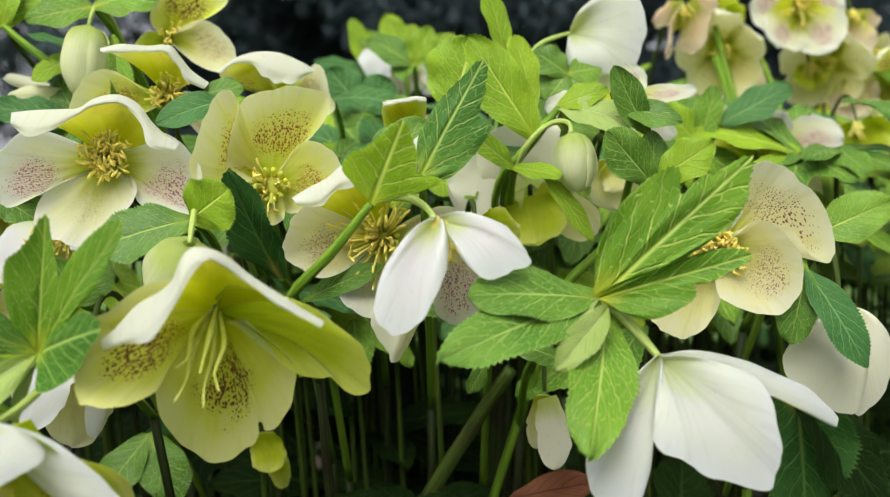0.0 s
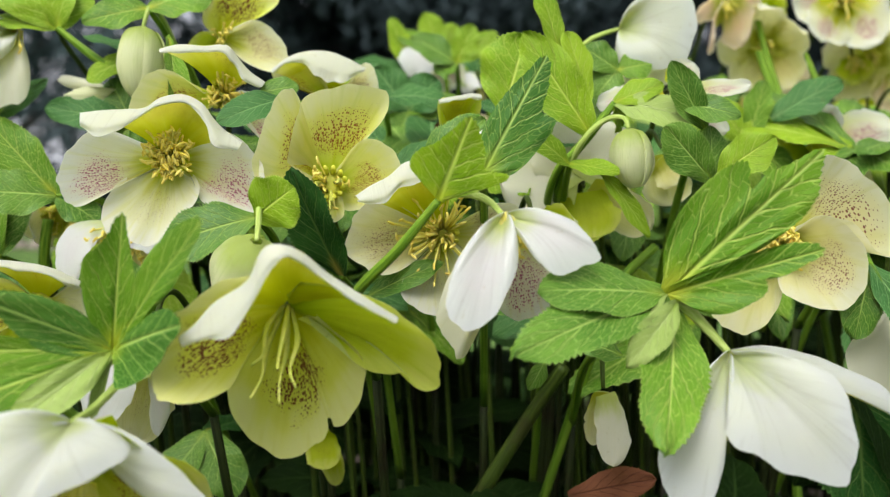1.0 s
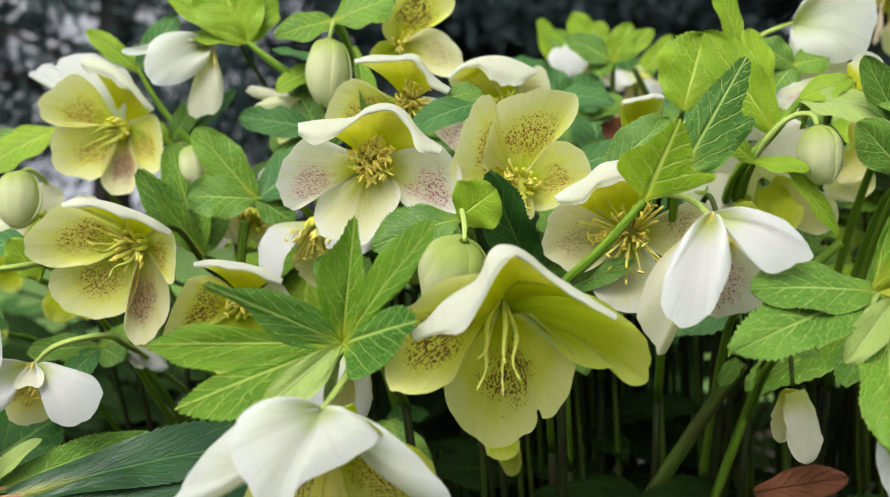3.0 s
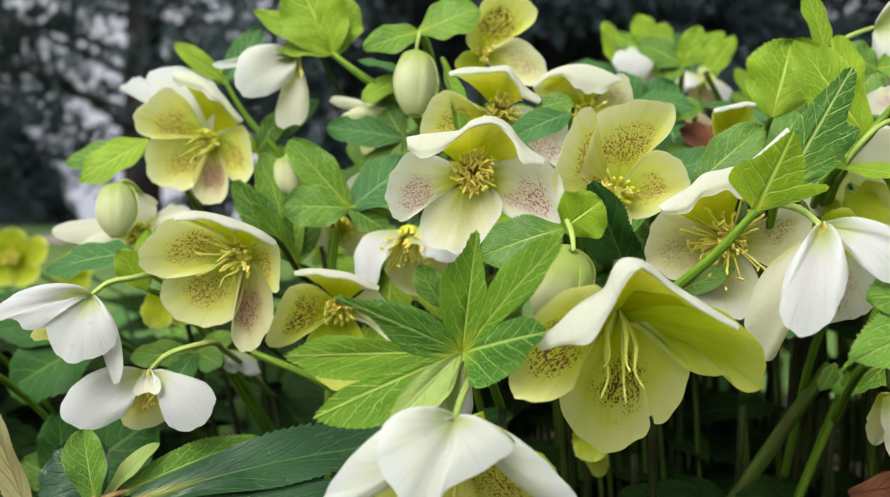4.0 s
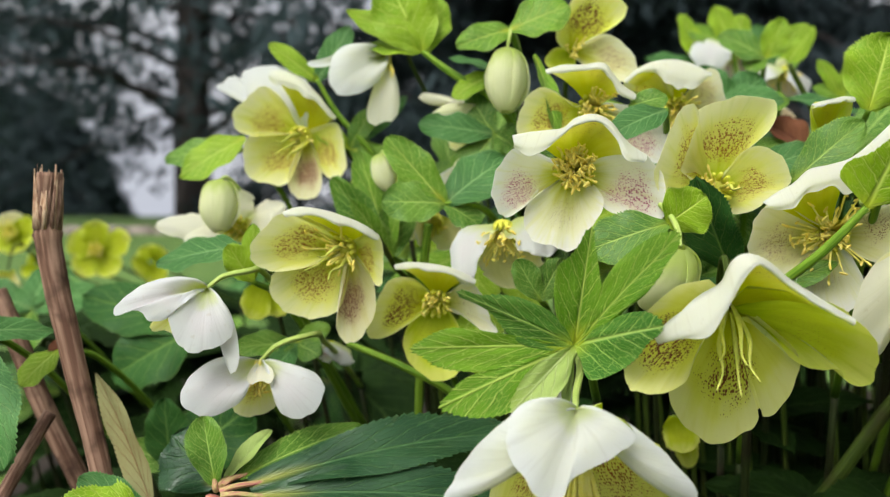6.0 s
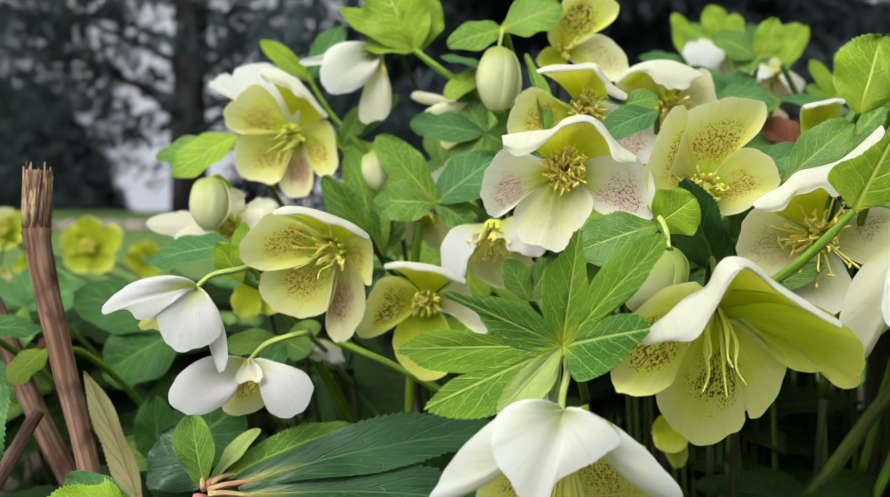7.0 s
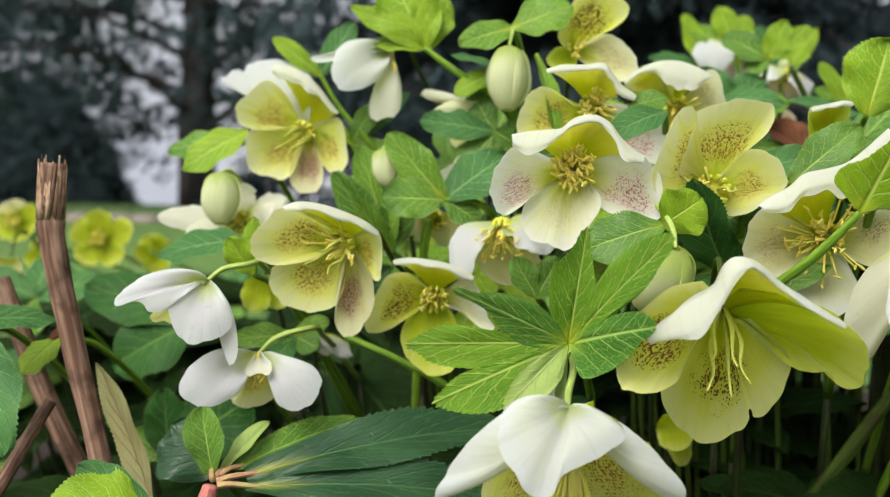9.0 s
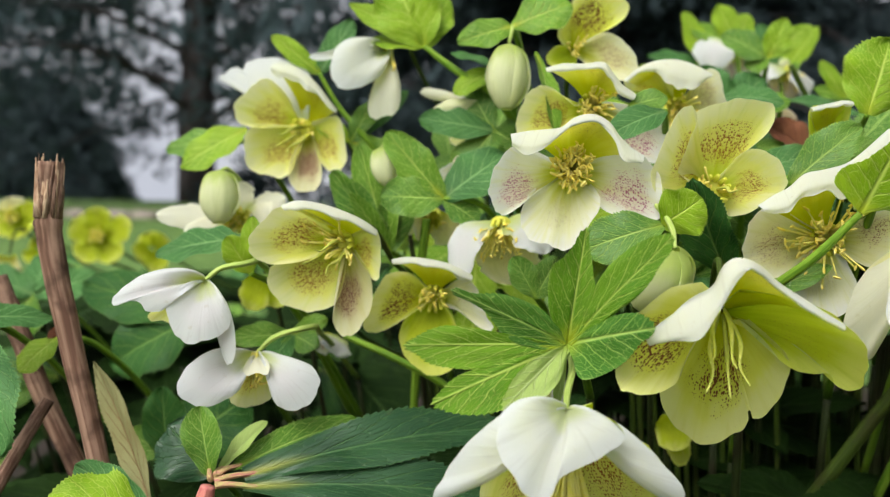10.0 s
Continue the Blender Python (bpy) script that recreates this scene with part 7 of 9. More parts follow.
foliage((0.0619, 0.2814, 0.4459), [
    ((0.0619, 0.2814, 0.4459), (0.0503, 0.2768, 0.4663), 0.0104, (-0.3719, -0.9086, 0.1902), 0.06, 0.18, 'mid'),
    ((0.0545, 0.281, 0.454), (0.0715, 0.2758, 0.449), 0.0111, (0.1229, -0.9057, 0.4056), 0.06, 0.18, 'mid')],
    'upright folded green bract', [(0.0619, 0.2814, 0.4459), (0.0616, 0.3034, 0.438), (0.059, 0.3716, 0.3663), (0.054, 0.46, -0.01)])
foliage((0.0633, 0.2694, 0.43), [
    ((0.0633, 0.2694, 0.43), (0.0783, 0.264, 0.4412), 0.0133, (0.0221, -0.9138, 0.4056), 0.06, 0.18, 'bright')],
    'light green bract behind a broad leaf', [(0.0633, 0.2694, 0.43), (0.063, 0.2915, 0.4221), (0.0603, 0.3597, 0.3503), (0.0552, 0.46, -0.01)])
foliage((0.11, 0.3714, 0.4633), [
    ((0.11, 0.3714, 0.4633), (0.1373, 0.3675, 0.4786), 0.0157, (0.0183, -0.8621, 0.5065), 0.06, 0.18, 'teal')],
    'bluish green leaf behind the flowers', [(0.11, 0.3714, 0.4633), (0.1098, 0.3934, 0.4553), (0.1057, 0.4616, 0.3836), (0.0972, 0.5176, -0.01)])
foliage((0.1208, 0.297, 0.4149), [
    ((0.1208, 0.297, 0.4149), (0.1445, 0.2929, 0.4269), 0.0165, (0.0221, -0.9138, 0.4056), 0.06, 0.18, 'fresh')],
    "toothed green leaf at the clump's edge", [(0.1208, 0.297, 0.4149), (0.1205, 0.3191, 0.407), (0.1161, 0.3873, 0.3352), (0.106, 0.46, -0.01)])
foliage((0.1048, 0.2613, 0.4039), [
    ((0.1048, 0.2613, 0.4039), (0.1006, 0.2613, 0.3821), 0.0116, (-0.1815, -0.935, 0.3046), 0.06, 0.18, 'mid'),
    ((0.1048, 0.2613, 0.4039), (0.1197, 0.2541, 0.3765), 0.0139, (0.2307, -0.9212, 0.3132), 0.06, 0.18, 'teal')],
    'hanging pair of green bracts', [(0.1048, 0.2613, 0.4039), (0.1087, 0.2814, 0.4099), (0.1082, 0.3315, 0.38), (0.0975, 0.46, -0.01)])
foliage((-0.1531, 0.2871, 0.4231), [
    ((-0.1531, 0.2871, 0.4231), (-0.1751, 0.2817, 0.4486), 0.0154, (0.0318, -0.924, 0.3809), 0.06, 0.18, 'fresh'),
    ((-0.1531, 0.2871, 0.4231), (-0.1744, 0.2749, 0.4233), 0.0179, (0.1401, -0.9176, 0.372), 0.06, 0.18, 'mid'),
    ((-0.1531, 0.2871, 0.4231), (-0.132, 0.3019, 0.4412), 0.0212, (0.212, -0.7928, 0.5714), 0.06, 0.18, 'teal'),
    ((-0.1531, 0.2871, 0.4231), (-0.1397, 0.2905, 0.4144), 0.0132, (0.3085, -0.7631, 0.5678), 0.06, 0.18, 'mid')],
    'green bracts round a stem joint', [(-0.1531, 0.2871, 0.4231), (-0.1435, 0.2918, 0.4228), (-0.1379, 0.2995, 0.419), (-0.1385, 0.3509, 0.3915), (-0.1254, 0.46, -0.01)])
foliage((-0.1767, 0.2933, 0.4024), [
    ((-0.1767, 0.2933, 0.4024), (-0.1896, 0.2911, 0.4445), 0.0165, (0.0452, -0.9601, 0.2759), 0.06, 0.18, 'fresh'),
    ((-0.1767, 0.2933, 0.4024), (-0.1975, 0.2823, 0.4337), 0.0141, (-0.1605, -0.9495, 0.2697), 0.06, 0.18, 'mid'),
    ((-0.1767, 0.2933, 0.4024), (-0.174, 0.2949, 0.4277), 0.0160, (0.532, -0.801, 0.2745), 0.06, 0.18, 'mid'),
    ((-0.1767, 0.2933, 0.4024), (-0.1889, 0.2802, 0.4248), 0.0090, (0.2454, -0.928, 0.2802), 0.06, 0.18, 'fresh')],
    'upright green leaves between flowers', [(-0.1767, 0.2933, 0.4024), (-0.177, 0.3157, 0.3955), (-0.1721, 0.3873, 0.3271), (-0.1569, 0.46, -0.01)])
foliage((-0.2544, 0.3146, 0.4486), [
    ((-0.2544, 0.3146, 0.4486), (-0.2925, 0.3121, 0.4451), 0.0160, (0.1134, -0.8143, 0.5692), 0.1, 0.18, 'mid'),
    ((-0.2511, 0.3115, 0.4538), (-0.2767, 0.2996, 0.4359), 0.0182, (0.1276, -0.8717, 0.4731), 0.06, 0.18, 'bright')],
    'light green bract beside an open flower', [(-0.2544, 0.3146, 0.4486), (-0.2547, 0.337, 0.4417), (-0.2476, 0.4086, 0.3733), (-0.2246, 0.4641, -0.01)])
foliage((-0.2237, 0.2563, 0.4065), [
    ((-0.2237, 0.2563, 0.4065), (-0.2593, 0.2565, 0.4001), 0.0182, (0.1702, -0.6283, 0.7591), 0.06, 0.18, 'teal')],
    'broad bluish-green leaf below a bud', [(-0.2237, 0.2563, 0.4065), (-0.224, 0.2787, 0.3996), (-0.2177, 0.3503, 0.3312), (-0.1988, 0.46, -0.01)])
foliage((-0.2173, 0.2536, 0.394), [
    ((-0.2173, 0.2536, 0.394), (-0.2238, 0.2481, 0.4077), 0.0109, (0.0318, -0.924, 0.3809), 0.06, 0.18, 'bright'),
    ((-0.2173, 0.2536, 0.394), (-0.2169, 0.2544, 0.4152), 0.0084, (0.4355, -0.8578, 0.2731), 0.06, 0.18, 'bright')],
    'small light green toothed bract', [(-0.2173, 0.2536, 0.394), (-0.2176, 0.2759, 0.3871), (-0.2115, 0.3475, 0.3187), (-0.1934, 0.46, -0.01)])
foliage((-0.1728, 0.3232, 0.4893), [
    ((-0.1728, 0.3232, 0.4893), (-0.1876, 0.32, 0.5207), 0.0295, (0.1473, -0.9499, 0.2756), 0.06, 0.18, 'bright'),
    ((-0.1728, 0.3232, 0.4893), (-0.2044, 0.3149, 0.5074), 0.0118, (0.0294, -0.8839, 0.4667), 0.06, 0.18, 'bright'),
    ((-0.1728, 0.3232, 0.4893), (-0.1976, 0.3184, 0.4922), 0.0108, (0.0979, -0.7476, 0.6568), 0.06, 0.18, 'bright'),
    ((-0.1728, 0.3232, 0.4893), (-0.1697, 0.329, 0.5159), 0.0198, (0.529, -0.8314, 0.1701), 0.06, 0.18, 'bright')],
    'light yellow-green lobed bract at the top', [(-0.1728, 0.3232, 0.4893), (-0.1596, 0.3223, 0.4793), (-0.1393, 0.3213, 0.4657), (-0.1399, 0.3728, 0.4382), (-0.1259, 0.46, -0.01)], thick=0.0018)
foliage((-0.1322, 0.3108, 0.4934), [
    ((-0.1322, 0.3108, 0.4934), (-0.1521, 0.3008, 0.4857), 0.0151, (0.1276, -0.8717, 0.4731), 0.06, 0.18, 'fresh'),
    ((-0.1322, 0.3108, 0.4934), (-0.1089, 0.3155, 0.5025), 0.0198, (0.323, -0.8205, 0.4717), 0.06, 0.18, 'fresh')],
    'pair of toothed bracts above a bud', [(-0.1322, 0.3108, 0.4934), (-0.1325, 0.3331, 0.4865), (-0.129, 0.4047, 0.4181), (-0.1167, 0.4604, -0.01)])
foliage((-0.1205, 0.3011, 0.4803), [
    ((-0.1205, 0.3011, 0.4803), (-0.1097, 0.2823, 0.447), 0.0091, (0.7827, -0.5666, 0.2575), 0.06, 0.5, 'fresh')],
    'narrow folded bract hanging down', [(-0.1205, 0.3011, 0.4803), (-0.1208, 0.3235, 0.4734), (-0.1177, 0.395, 0.405), (-0.1067, 0.46, -0.01)])
foliage((-0.1396, 0.3217, 0.4791), [
    ((-0.1396, 0.3217, 0.4791), (-0.1593, 0.3163, 0.4847), 0.0096, (0.1236, -0.4469, 0.886), 0.06, 0.18, 'teal'),
    ((-0.1396, 0.3217, 0.4791), (-0.1578, 0.3163, 0.468), 0.0120, (0.0155, -0.8274, 0.5614), 0.06, 0.18, 'bright')],
    'bluish green bracts behind a bud', [(-0.1396, 0.3217, 0.4791), (-0.1399, 0.344, 0.4722), (-0.1362, 0.4156, 0.4037), (-0.1232, 0.4707, -0.01)])
foliage((-0.2224, 0.3245, 0.4797), [
    ((-0.2224, 0.3245, 0.4797), (-0.2433, 0.3192, 0.4963), 0.0092, (-0.0809, -0.8776, 0.4725), 0.06, 0.18, 'bright'),
    ((-0.2224, 0.3245, 0.4797), (-0.2104, 0.3349, 0.5049), 0.0134, (0.3333, -0.8669, 0.3706), 0.06, 0.18, 'teal'),
    ((-0.2224, 0.3245, 0.4797), (-0.2425, 0.3399, 0.4884), 0.0131, (0.2379, -0.8967, 0.3732), 0.06, 0.18, 'bright')],
    'small light green bracts at the tip of a shoot', [(-0.2224, 0.3245, 0.4797), (-0.2135, 0.3265, 0.4646), (-0.1965, 0.3255, 0.4465), (-0.1971, 0.3769, 0.419), (-0.1774, 0.4639, -0.01)])
foliage((-0.0514, 0.351, 0.4677), [
    ((-0.0514, 0.351, 0.4677), (-0.0243, 0.354, 0.4666), 0.0169, (0.1702, -0.6283, 0.7591), 0.16, 0.18, 'teal')],
    'bluish green leaf among the back flowers', [(-0.0514, 0.351, 0.4677), (-0.0516, 0.3733, 0.4605), (-0.0506, 0.4437, 0.3908), (-0.0451, 0.4982, -0.01)])
foliage((-0.0203, 0.396, 0.4736), [
    ((-0.0203, 0.396, 0.4736), (0.0135, 0.4048, 0.4679), 0.0149, (0.1419, -0.518, 0.8435), 0.06, 0.18, 'teal')],
    'bluish green leaf far back', [(-0.0203, 0.396, 0.4736), (-0.0206, 0.4181, 0.4658), (-0.0207, 0.4868, 0.3944), (-0.0174, 0.5434, -0.01)])
foliage((-0.0705, 0.2737, 0.4538), [
    ((-0.0705, 0.2737, 0.4538), (-0.0897, 0.2618, 0.4439), 0.0125, (0.212, -0.7928, 0.5714), 0.1, 0.18, 'teal')],
    'rounded bluish bract over the speckled flower', [(-0.0705, 0.2737, 0.4538), (-0.0708, 0.2961, 0.4469), (-0.0691, 0.3674, 0.3782), (-0.0632, 0.46, -0.01)])
foliage((-0.0831, 0.2849, 0.4574), [
    ((-0.0831, 0.2849, 0.4574), (-0.0703, 0.2885, 0.4606), 0.0103, (0.212, -0.7928, 0.5714), 0.06, 0.18, 'mid')],
    'small green bract between flowers', [(-0.0831, 0.2849, 0.4574), (-0.0834, 0.3073, 0.4505), (-0.0814, 0.3788, 0.382), (-0.0742, 0.46, -0.01)])
foliage((-0.0292, 0.2766, 0.4293), [
    ((-0.0292, 0.2766, 0.4293), (-0.0077, 0.2792, 0.4486), 0.0153, (0.1276, -0.8717, 0.4731), 0.06, 0.18, 'mid')],
    'toothed green leaf with a drawn-out tip', [(-0.0292, 0.2766, 0.4293), (-0.0294, 0.2988, 0.4217), (-0.0292, 0.3679, 0.3508), (-0.0264, 0.46, -0.01)])
foliage((-0.2164, 0.2883, 0.367), [
    ((-0.2164, 0.2883, 0.367), (-0.2356, 0.2726, 0.3662), 0.0127, (0.1951, -0.726, 0.6594), 0.06, 0.18, 'mid'),
    ((-0.2164, 0.2883, 0.367), (-0.2186, 0.2717, 0.3568), 0.0105, (0.3085, -0.7631, 0.5678), 0.06, 0.18, 'teal'),
    ((-0.2164, 0.2883, 0.367), (-0.2043, 0.2853, 0.3624), 0.0116, (0.4144, -0.7829, 0.4639), 0.06, 0.18, 'mid'),
    ((-0.2164, 0.2883, 0.367), (-0.2031, 0.2923, 0.3738), 0.0093, (0.4144, -0.7829, 0.4639), 0.06, 0.18, 'fresh')],
    'small leaves on a low shoot', [(-0.2164, 0.2883, 0.367), (-0.2167, 0.3106, 0.3601), (-0.2106, 0.3823, 0.2917), (-0.1922, 0.46, -0.01)])
foliage((-0.1125, 0.2641, 0.3887), [
    ((-0.1125, 0.2641, 0.3887), (-0.1052, 0.2666, 0.4029), 0.0120, (0.2379, -0.8967, 0.3732), 0.06, 0.18, 'mid'),
    ((-0.1125, 0.2641, 0.3887), (-0.1205, 0.2622, 0.4026), 0.0100, (-0.0662, -0.9259, 0.3719), 0.06, 0.18, 'mid')],
    'green leaf in the shade of the bracts', [(-0.1125, 0.2641, 0.3887), (-0.1128, 0.2864, 0.3819), (-0.1099, 0.358, 0.3134), (-0.101, 0.46, -0.01)])
foliage((-0.1413, 0.3203, 0.4528), [
    ((-0.1413, 0.3203, 0.4528), (-0.1569, 0.3153, 0.4286), 0.0191, (-0.0666, -0.958, 0.2788), 0.06, 0.18, 'mid'),
    ((-0.1413, 0.3203, 0.4528), (-0.1331, 0.3225, 0.4481), 0.0167, (0.3333, -0.8669, 0.3706), 0.06, 0.18, 'mid'),
    ((-0.1413, 0.3203, 0.4528), (-0.1522, 0.3231, 0.4701), 0.0144, (-0.0662, -0.9259, 0.3719), 0.06, 0.18, 'mid'),
    ((-0.1413, 0.3203, 0.4528), (-0.1713, 0.3121, 0.4571), 0.0143, (-0.0662, -0.9259, 0.3719), 0.06, 0.18, 'teal')],
    'green leaves deep in the clump', [(-0.1413, 0.3203, 0.4528), (-0.1416, 0.3427, 0.4459), (-0.1378, 0.4143, 0.3774), (-0.125, 0.4681, -0.01)])
foliage((-0.2063, 0.3228, 0.4489), [
    ((-0.2063, 0.3228, 0.4489), (-0.2211, 0.319, 0.4575), 0.0101, (0.0155, -0.8274, 0.5614), 0.06, 0.18, 'bright'),
    ((-0.2063, 0.3228, 0.4489), (-0.1891, 0.3274, 0.4416), 0.0141, (0.4309, -0.8194, 0.3781), 0.06, 0.18, 'fresh'),
    ((-0.2063, 0.3228, 0.4489), (-0.197, 0.326, 0.4667), 0.0101, (0.4309, -0.8194, 0.3781), 0.06, 0.18, 'mid'),
    ((-0.2063, 0.3228, 0.4489), (-0.1857, 0.3398, 0.4735), 0.0092, (0.5171, -0.7729, 0.3677), 0.06, 0.18, 'teal')],
    'green leaves below a small nodding flower', [(-0.2063, 0.3228, 0.4489), (-0.2066, 0.3452, 0.442), (-0.2009, 0.4168, 0.3735), (-0.1821, 0.4715, -0.01)])
foliage((0.0136, 0.274, 0.3875), [
    ((0.0136, 0.274, 0.3875), (-0.0316, 0.2637, 0.3953), 0.0104, (0.212, -0.7928, 0.5714), 0.04, 0.18, 'mid')],
    'long narrow green leaf', [(0.0136, 0.274, 0.3875), (0.0134, 0.296, 0.3796), (0.0122, 0.3643, 0.3078), (0.0116, 0.46, -0.01)])
foliage((-0.0414, 0.2949, 0.4337), [
    ((-0.0414, 0.2949, 0.4337), (-0.018, 0.3009, 0.4412), 0.0124, (0.2265, -0.8504, 0.4748), 0.06, 0.18, 'teal'),
    ((-0.0414, 0.2949, 0.4337), (-0.0244, 0.3087, 0.425), 0.0125, (0.2265, -0.8504, 0.4748), 0.06, 0.18, 'mid')],
    'bluish leaves behind the lemon flower', [(-0.0414, 0.2949, 0.4337), (-0.0416, 0.3171, 0.4263), (-0.041, 0.3869, 0.3562), (-0.0371, 0.46, -0.01)])
foliage((-0.0112, 0.3654, 0.4461), [
    ((-0.0112, 0.3654, 0.4461), (-0.0302, 0.3613, 0.4586), 0.0172, (0.212, -0.7928, 0.5714), 0.06, 0.4, 'brown')],
    'dead brown leaf caught in the clump', [(-0.0112, 0.3654, 0.4461), (-0.0114, 0.3874, 0.4383), (-0.0118, 0.4558, 0.3666), (-0.0096, 0.5126, -0.01)])

# low leaves at the front
foliage((-0.2043, 0.207, 0.3305), [
    ((-0.2034, 0.2063, 0.3315), (-0.1229, 0.2666, 0.3416), 0.0215, (0.14, -0.62, 0.77), 0.1, 0.3, 'flushed', 0.09),
    ((-0.202, 0.2046, 0.3308), (-0.1165, 0.2469, 0.3223), 0.0195, (0.14, -0.62, 0.77), 0.1, 0.3, 'flushed', 0.09),
    ((-0.2035, 0.2084, 0.3331), (-0.174, 0.2523, 0.3435), 0.013, (0.15, -0.57, 0.8), 0.06, 0.4, 'mid', 0.1),
    ((-0.205, 0.2069, 0.3318), (-0.2115, 0.21, 0.3539), 0.0125, (0.3, -0.93, 0.2), 0.06, 0.6, 'mid', 0.08),
    ((-0.2045, 0.2081, 0.3324), (-0.1955, 0.2257, 0.3469), 0.0065, (-0.1, -0.9, 0.4), 0.06, 0.6, 'pale', 0.1),
    ((-0.2134, 0.221, 0.3287), (-0.2308, 0.2229, 0.3435), 0.026, (-0.08, -0.88, 0.47), 0.1, 0.18, 'flushed')],
    'large dark palmate leaf on a red-tinged stalk', [(-0.2008, 0.198, 0.3327), (-0.2018, 0.1977, 0.3278), (-0.2036, 0.1989, 0.3215), (-0.2042, 0.2504, 0.2941), (-0.187, 0.46, -0.01)], skin='red', thick=0.0034)
foliage((-0.2165, 0.1913, 0.3247), [
    ((-0.2165, 0.1913, 0.3247), (-0.2403, 0.1745, 0.331), 0.0220, (0.1702, -0.6283, 0.7591), 0.16, 0.18, 'bright'),
    ((-0.2165, 0.1913, 0.3247), (-0.2385, 0.1856, 0.3391), 0.0121, (0.2904, -0.6972, 0.6555), 0.06, 0.18, 'teal')],
    'light green leaf low at the front', [(-0.2165, 0.1913, 0.3247), (-0.2226, 0.2096, 0.3013), (-0.2232, 0.2611, 0.2738), (-0.204, 0.46, -0.01)])
foliage((-0.305, 0.2098, 0.3777), [
    ((-0.305, 0.2098, 0.3777), (-0.2754, 0.196, 0.3357), 0.0231, (0.323, -0.8205, 0.4717), 0.06, 0.18, 'teal'),
    ((-0.305, 0.2098, 0.3777), (-0.2885, 0.2352, 0.3758), 0.0144, (0.1702, -0.6283, 0.7591), 0.06, 0.18, 'teal')],
    'bluish green leaf at the edge of the patch', [(-0.305, 0.2098, 0.3777), (-0.3053, 0.2322, 0.3708), (-0.2966, 0.3038, 0.3024), (-0.2713, 0.46, -0.01)])
foliage((-0.2933, 0.2439, 0.3681), [
    ((-0.2933, 0.2439, 0.3681), (-0.3003, 0.2312, 0.3555), 0.0121, (0.1276, -0.8717, 0.4731), 0.06, 0.18, 'bright'),
    ((-0.2933, 0.2439, 0.3681), (-0.2965, 0.2432, 0.3702), 0.0066, (0.1951, -0.726, 0.6594), 0.06, 0.18, 'brown')],
    'small yellow-green leaf with a browned tip', [(-0.2933, 0.2439, 0.3681), (-0.2936, 0.2663, 0.3612), (-0.2852, 0.3379, 0.2928), (-0.2605, 0.46, -0.01)])
foliage((-0.234, 0.2174, 0.3164), [
    ((-0.234, 0.2174, 0.3164), (-0.2603, 0.2219, 0.3633), 0.0121, (-0.2691, -0.9256, 0.2662), -0.06, 0.3, 'dry')],
    'withering pale leaf curled along its edge', [(-0.234, 0.2174, 0.3164), (-0.2343, 0.2398, 0.3095), (-0.2276, 0.3114, 0.241), (-0.2092, 0.46, -0.01)])
foliage((-0.281, 0.3201, 0.3673), [
    ((-0.281, 0.3201, 0.3673), (-0.3459, 0.3232, 0.3809), 0.0272, (0.1134, -0.8143, 0.5692), 0.04, 0.18, 'dark'),
    ((-0.281, 0.3201, 0.3673), (-0.3188, 0.3088, 0.3455), 0.0345, (0.1276, -0.8717, 0.4731), 0.06, 0.18, 'dark'),
    ((-0.281, 0.3201, 0.3673), (-0.3164, 0.3314, 0.3814), 0.0136, (0.1951, -0.726, 0.6594), 0.06, 0.18, 'mid')],
    'old palmate leaf with browned tips', [(-0.281, 0.3201, 0.3673), (-0.2813, 0.3424, 0.3604), (-0.2733, 0.4141, 0.292), (-0.2486, 0.466, -0.01)])
foliage((-0.2694, 0.2802, 0.3145), [
    ((-0.2694, 0.2802, 0.3145), (-0.2723, 0.2802, 0.3431), 0.0191, (0.2265, -0.8504, 0.4748), 0.06, 0.18, 'dark'),
    ((-0.2694, 0.2802, 0.3145), (-0.2473, 0.3077, 0.3347), 0.0344, (0.2265, -0.8504, 0.4748), 0.06, 0.18, 'dark'),
    ((-0.2694, 0.2802, 0.3145), (-0.2857, 0.2758, 0.3237), 0.0143, (0.2265, -0.8504, 0.4748), 0.06, 0.18, 'mid')],
    'dark leaves in the undergrowth at the front', [(-0.2694, 0.2802, 0.3145), (-0.2697, 0.3025, 0.3076), (-0.262, 0.3742, 0.2391), (-0.2394, 0.46, -0.01)])
foliage((-0.4285, 0.3827, 0.3675), [
    ((-0.4285, 0.3827, 0.3675), (-0.4034, 0.4108, 0.3766), 0.0271, (0.1951, -0.726, 0.6594), 0.06, 0.18, 'teal'),
    ((-0.4285, 0.3827, 0.3675), (-0.4608, 0.3741, 0.3802), 0.0232, (0.1951, -0.726, 0.6594), 0.06, 0.18, 'teal'),
    ((-0.4285, 0.3827, 0.3675), (-0.4375, 0.4122, 0.393), 0.0205, (0.1951, -0.726, 0.6594), 0.06, 0.18, 'teal'),
    ((-0.4285, 0.3827, 0.3675), (-0.4374, 0.3794, 0.3408), 0.0299, (0.212, -0.7928, 0.5714), 0.06, 0.18, 'mid')],
    'bluish palmate leaf in the patch', [(-0.4285, 0.3827, 0.3675), (-0.4288, 0.4051, 0.3606), (-0.4164, 0.4768, 0.2922), (-0.3774, 0.5311, -0.01)])
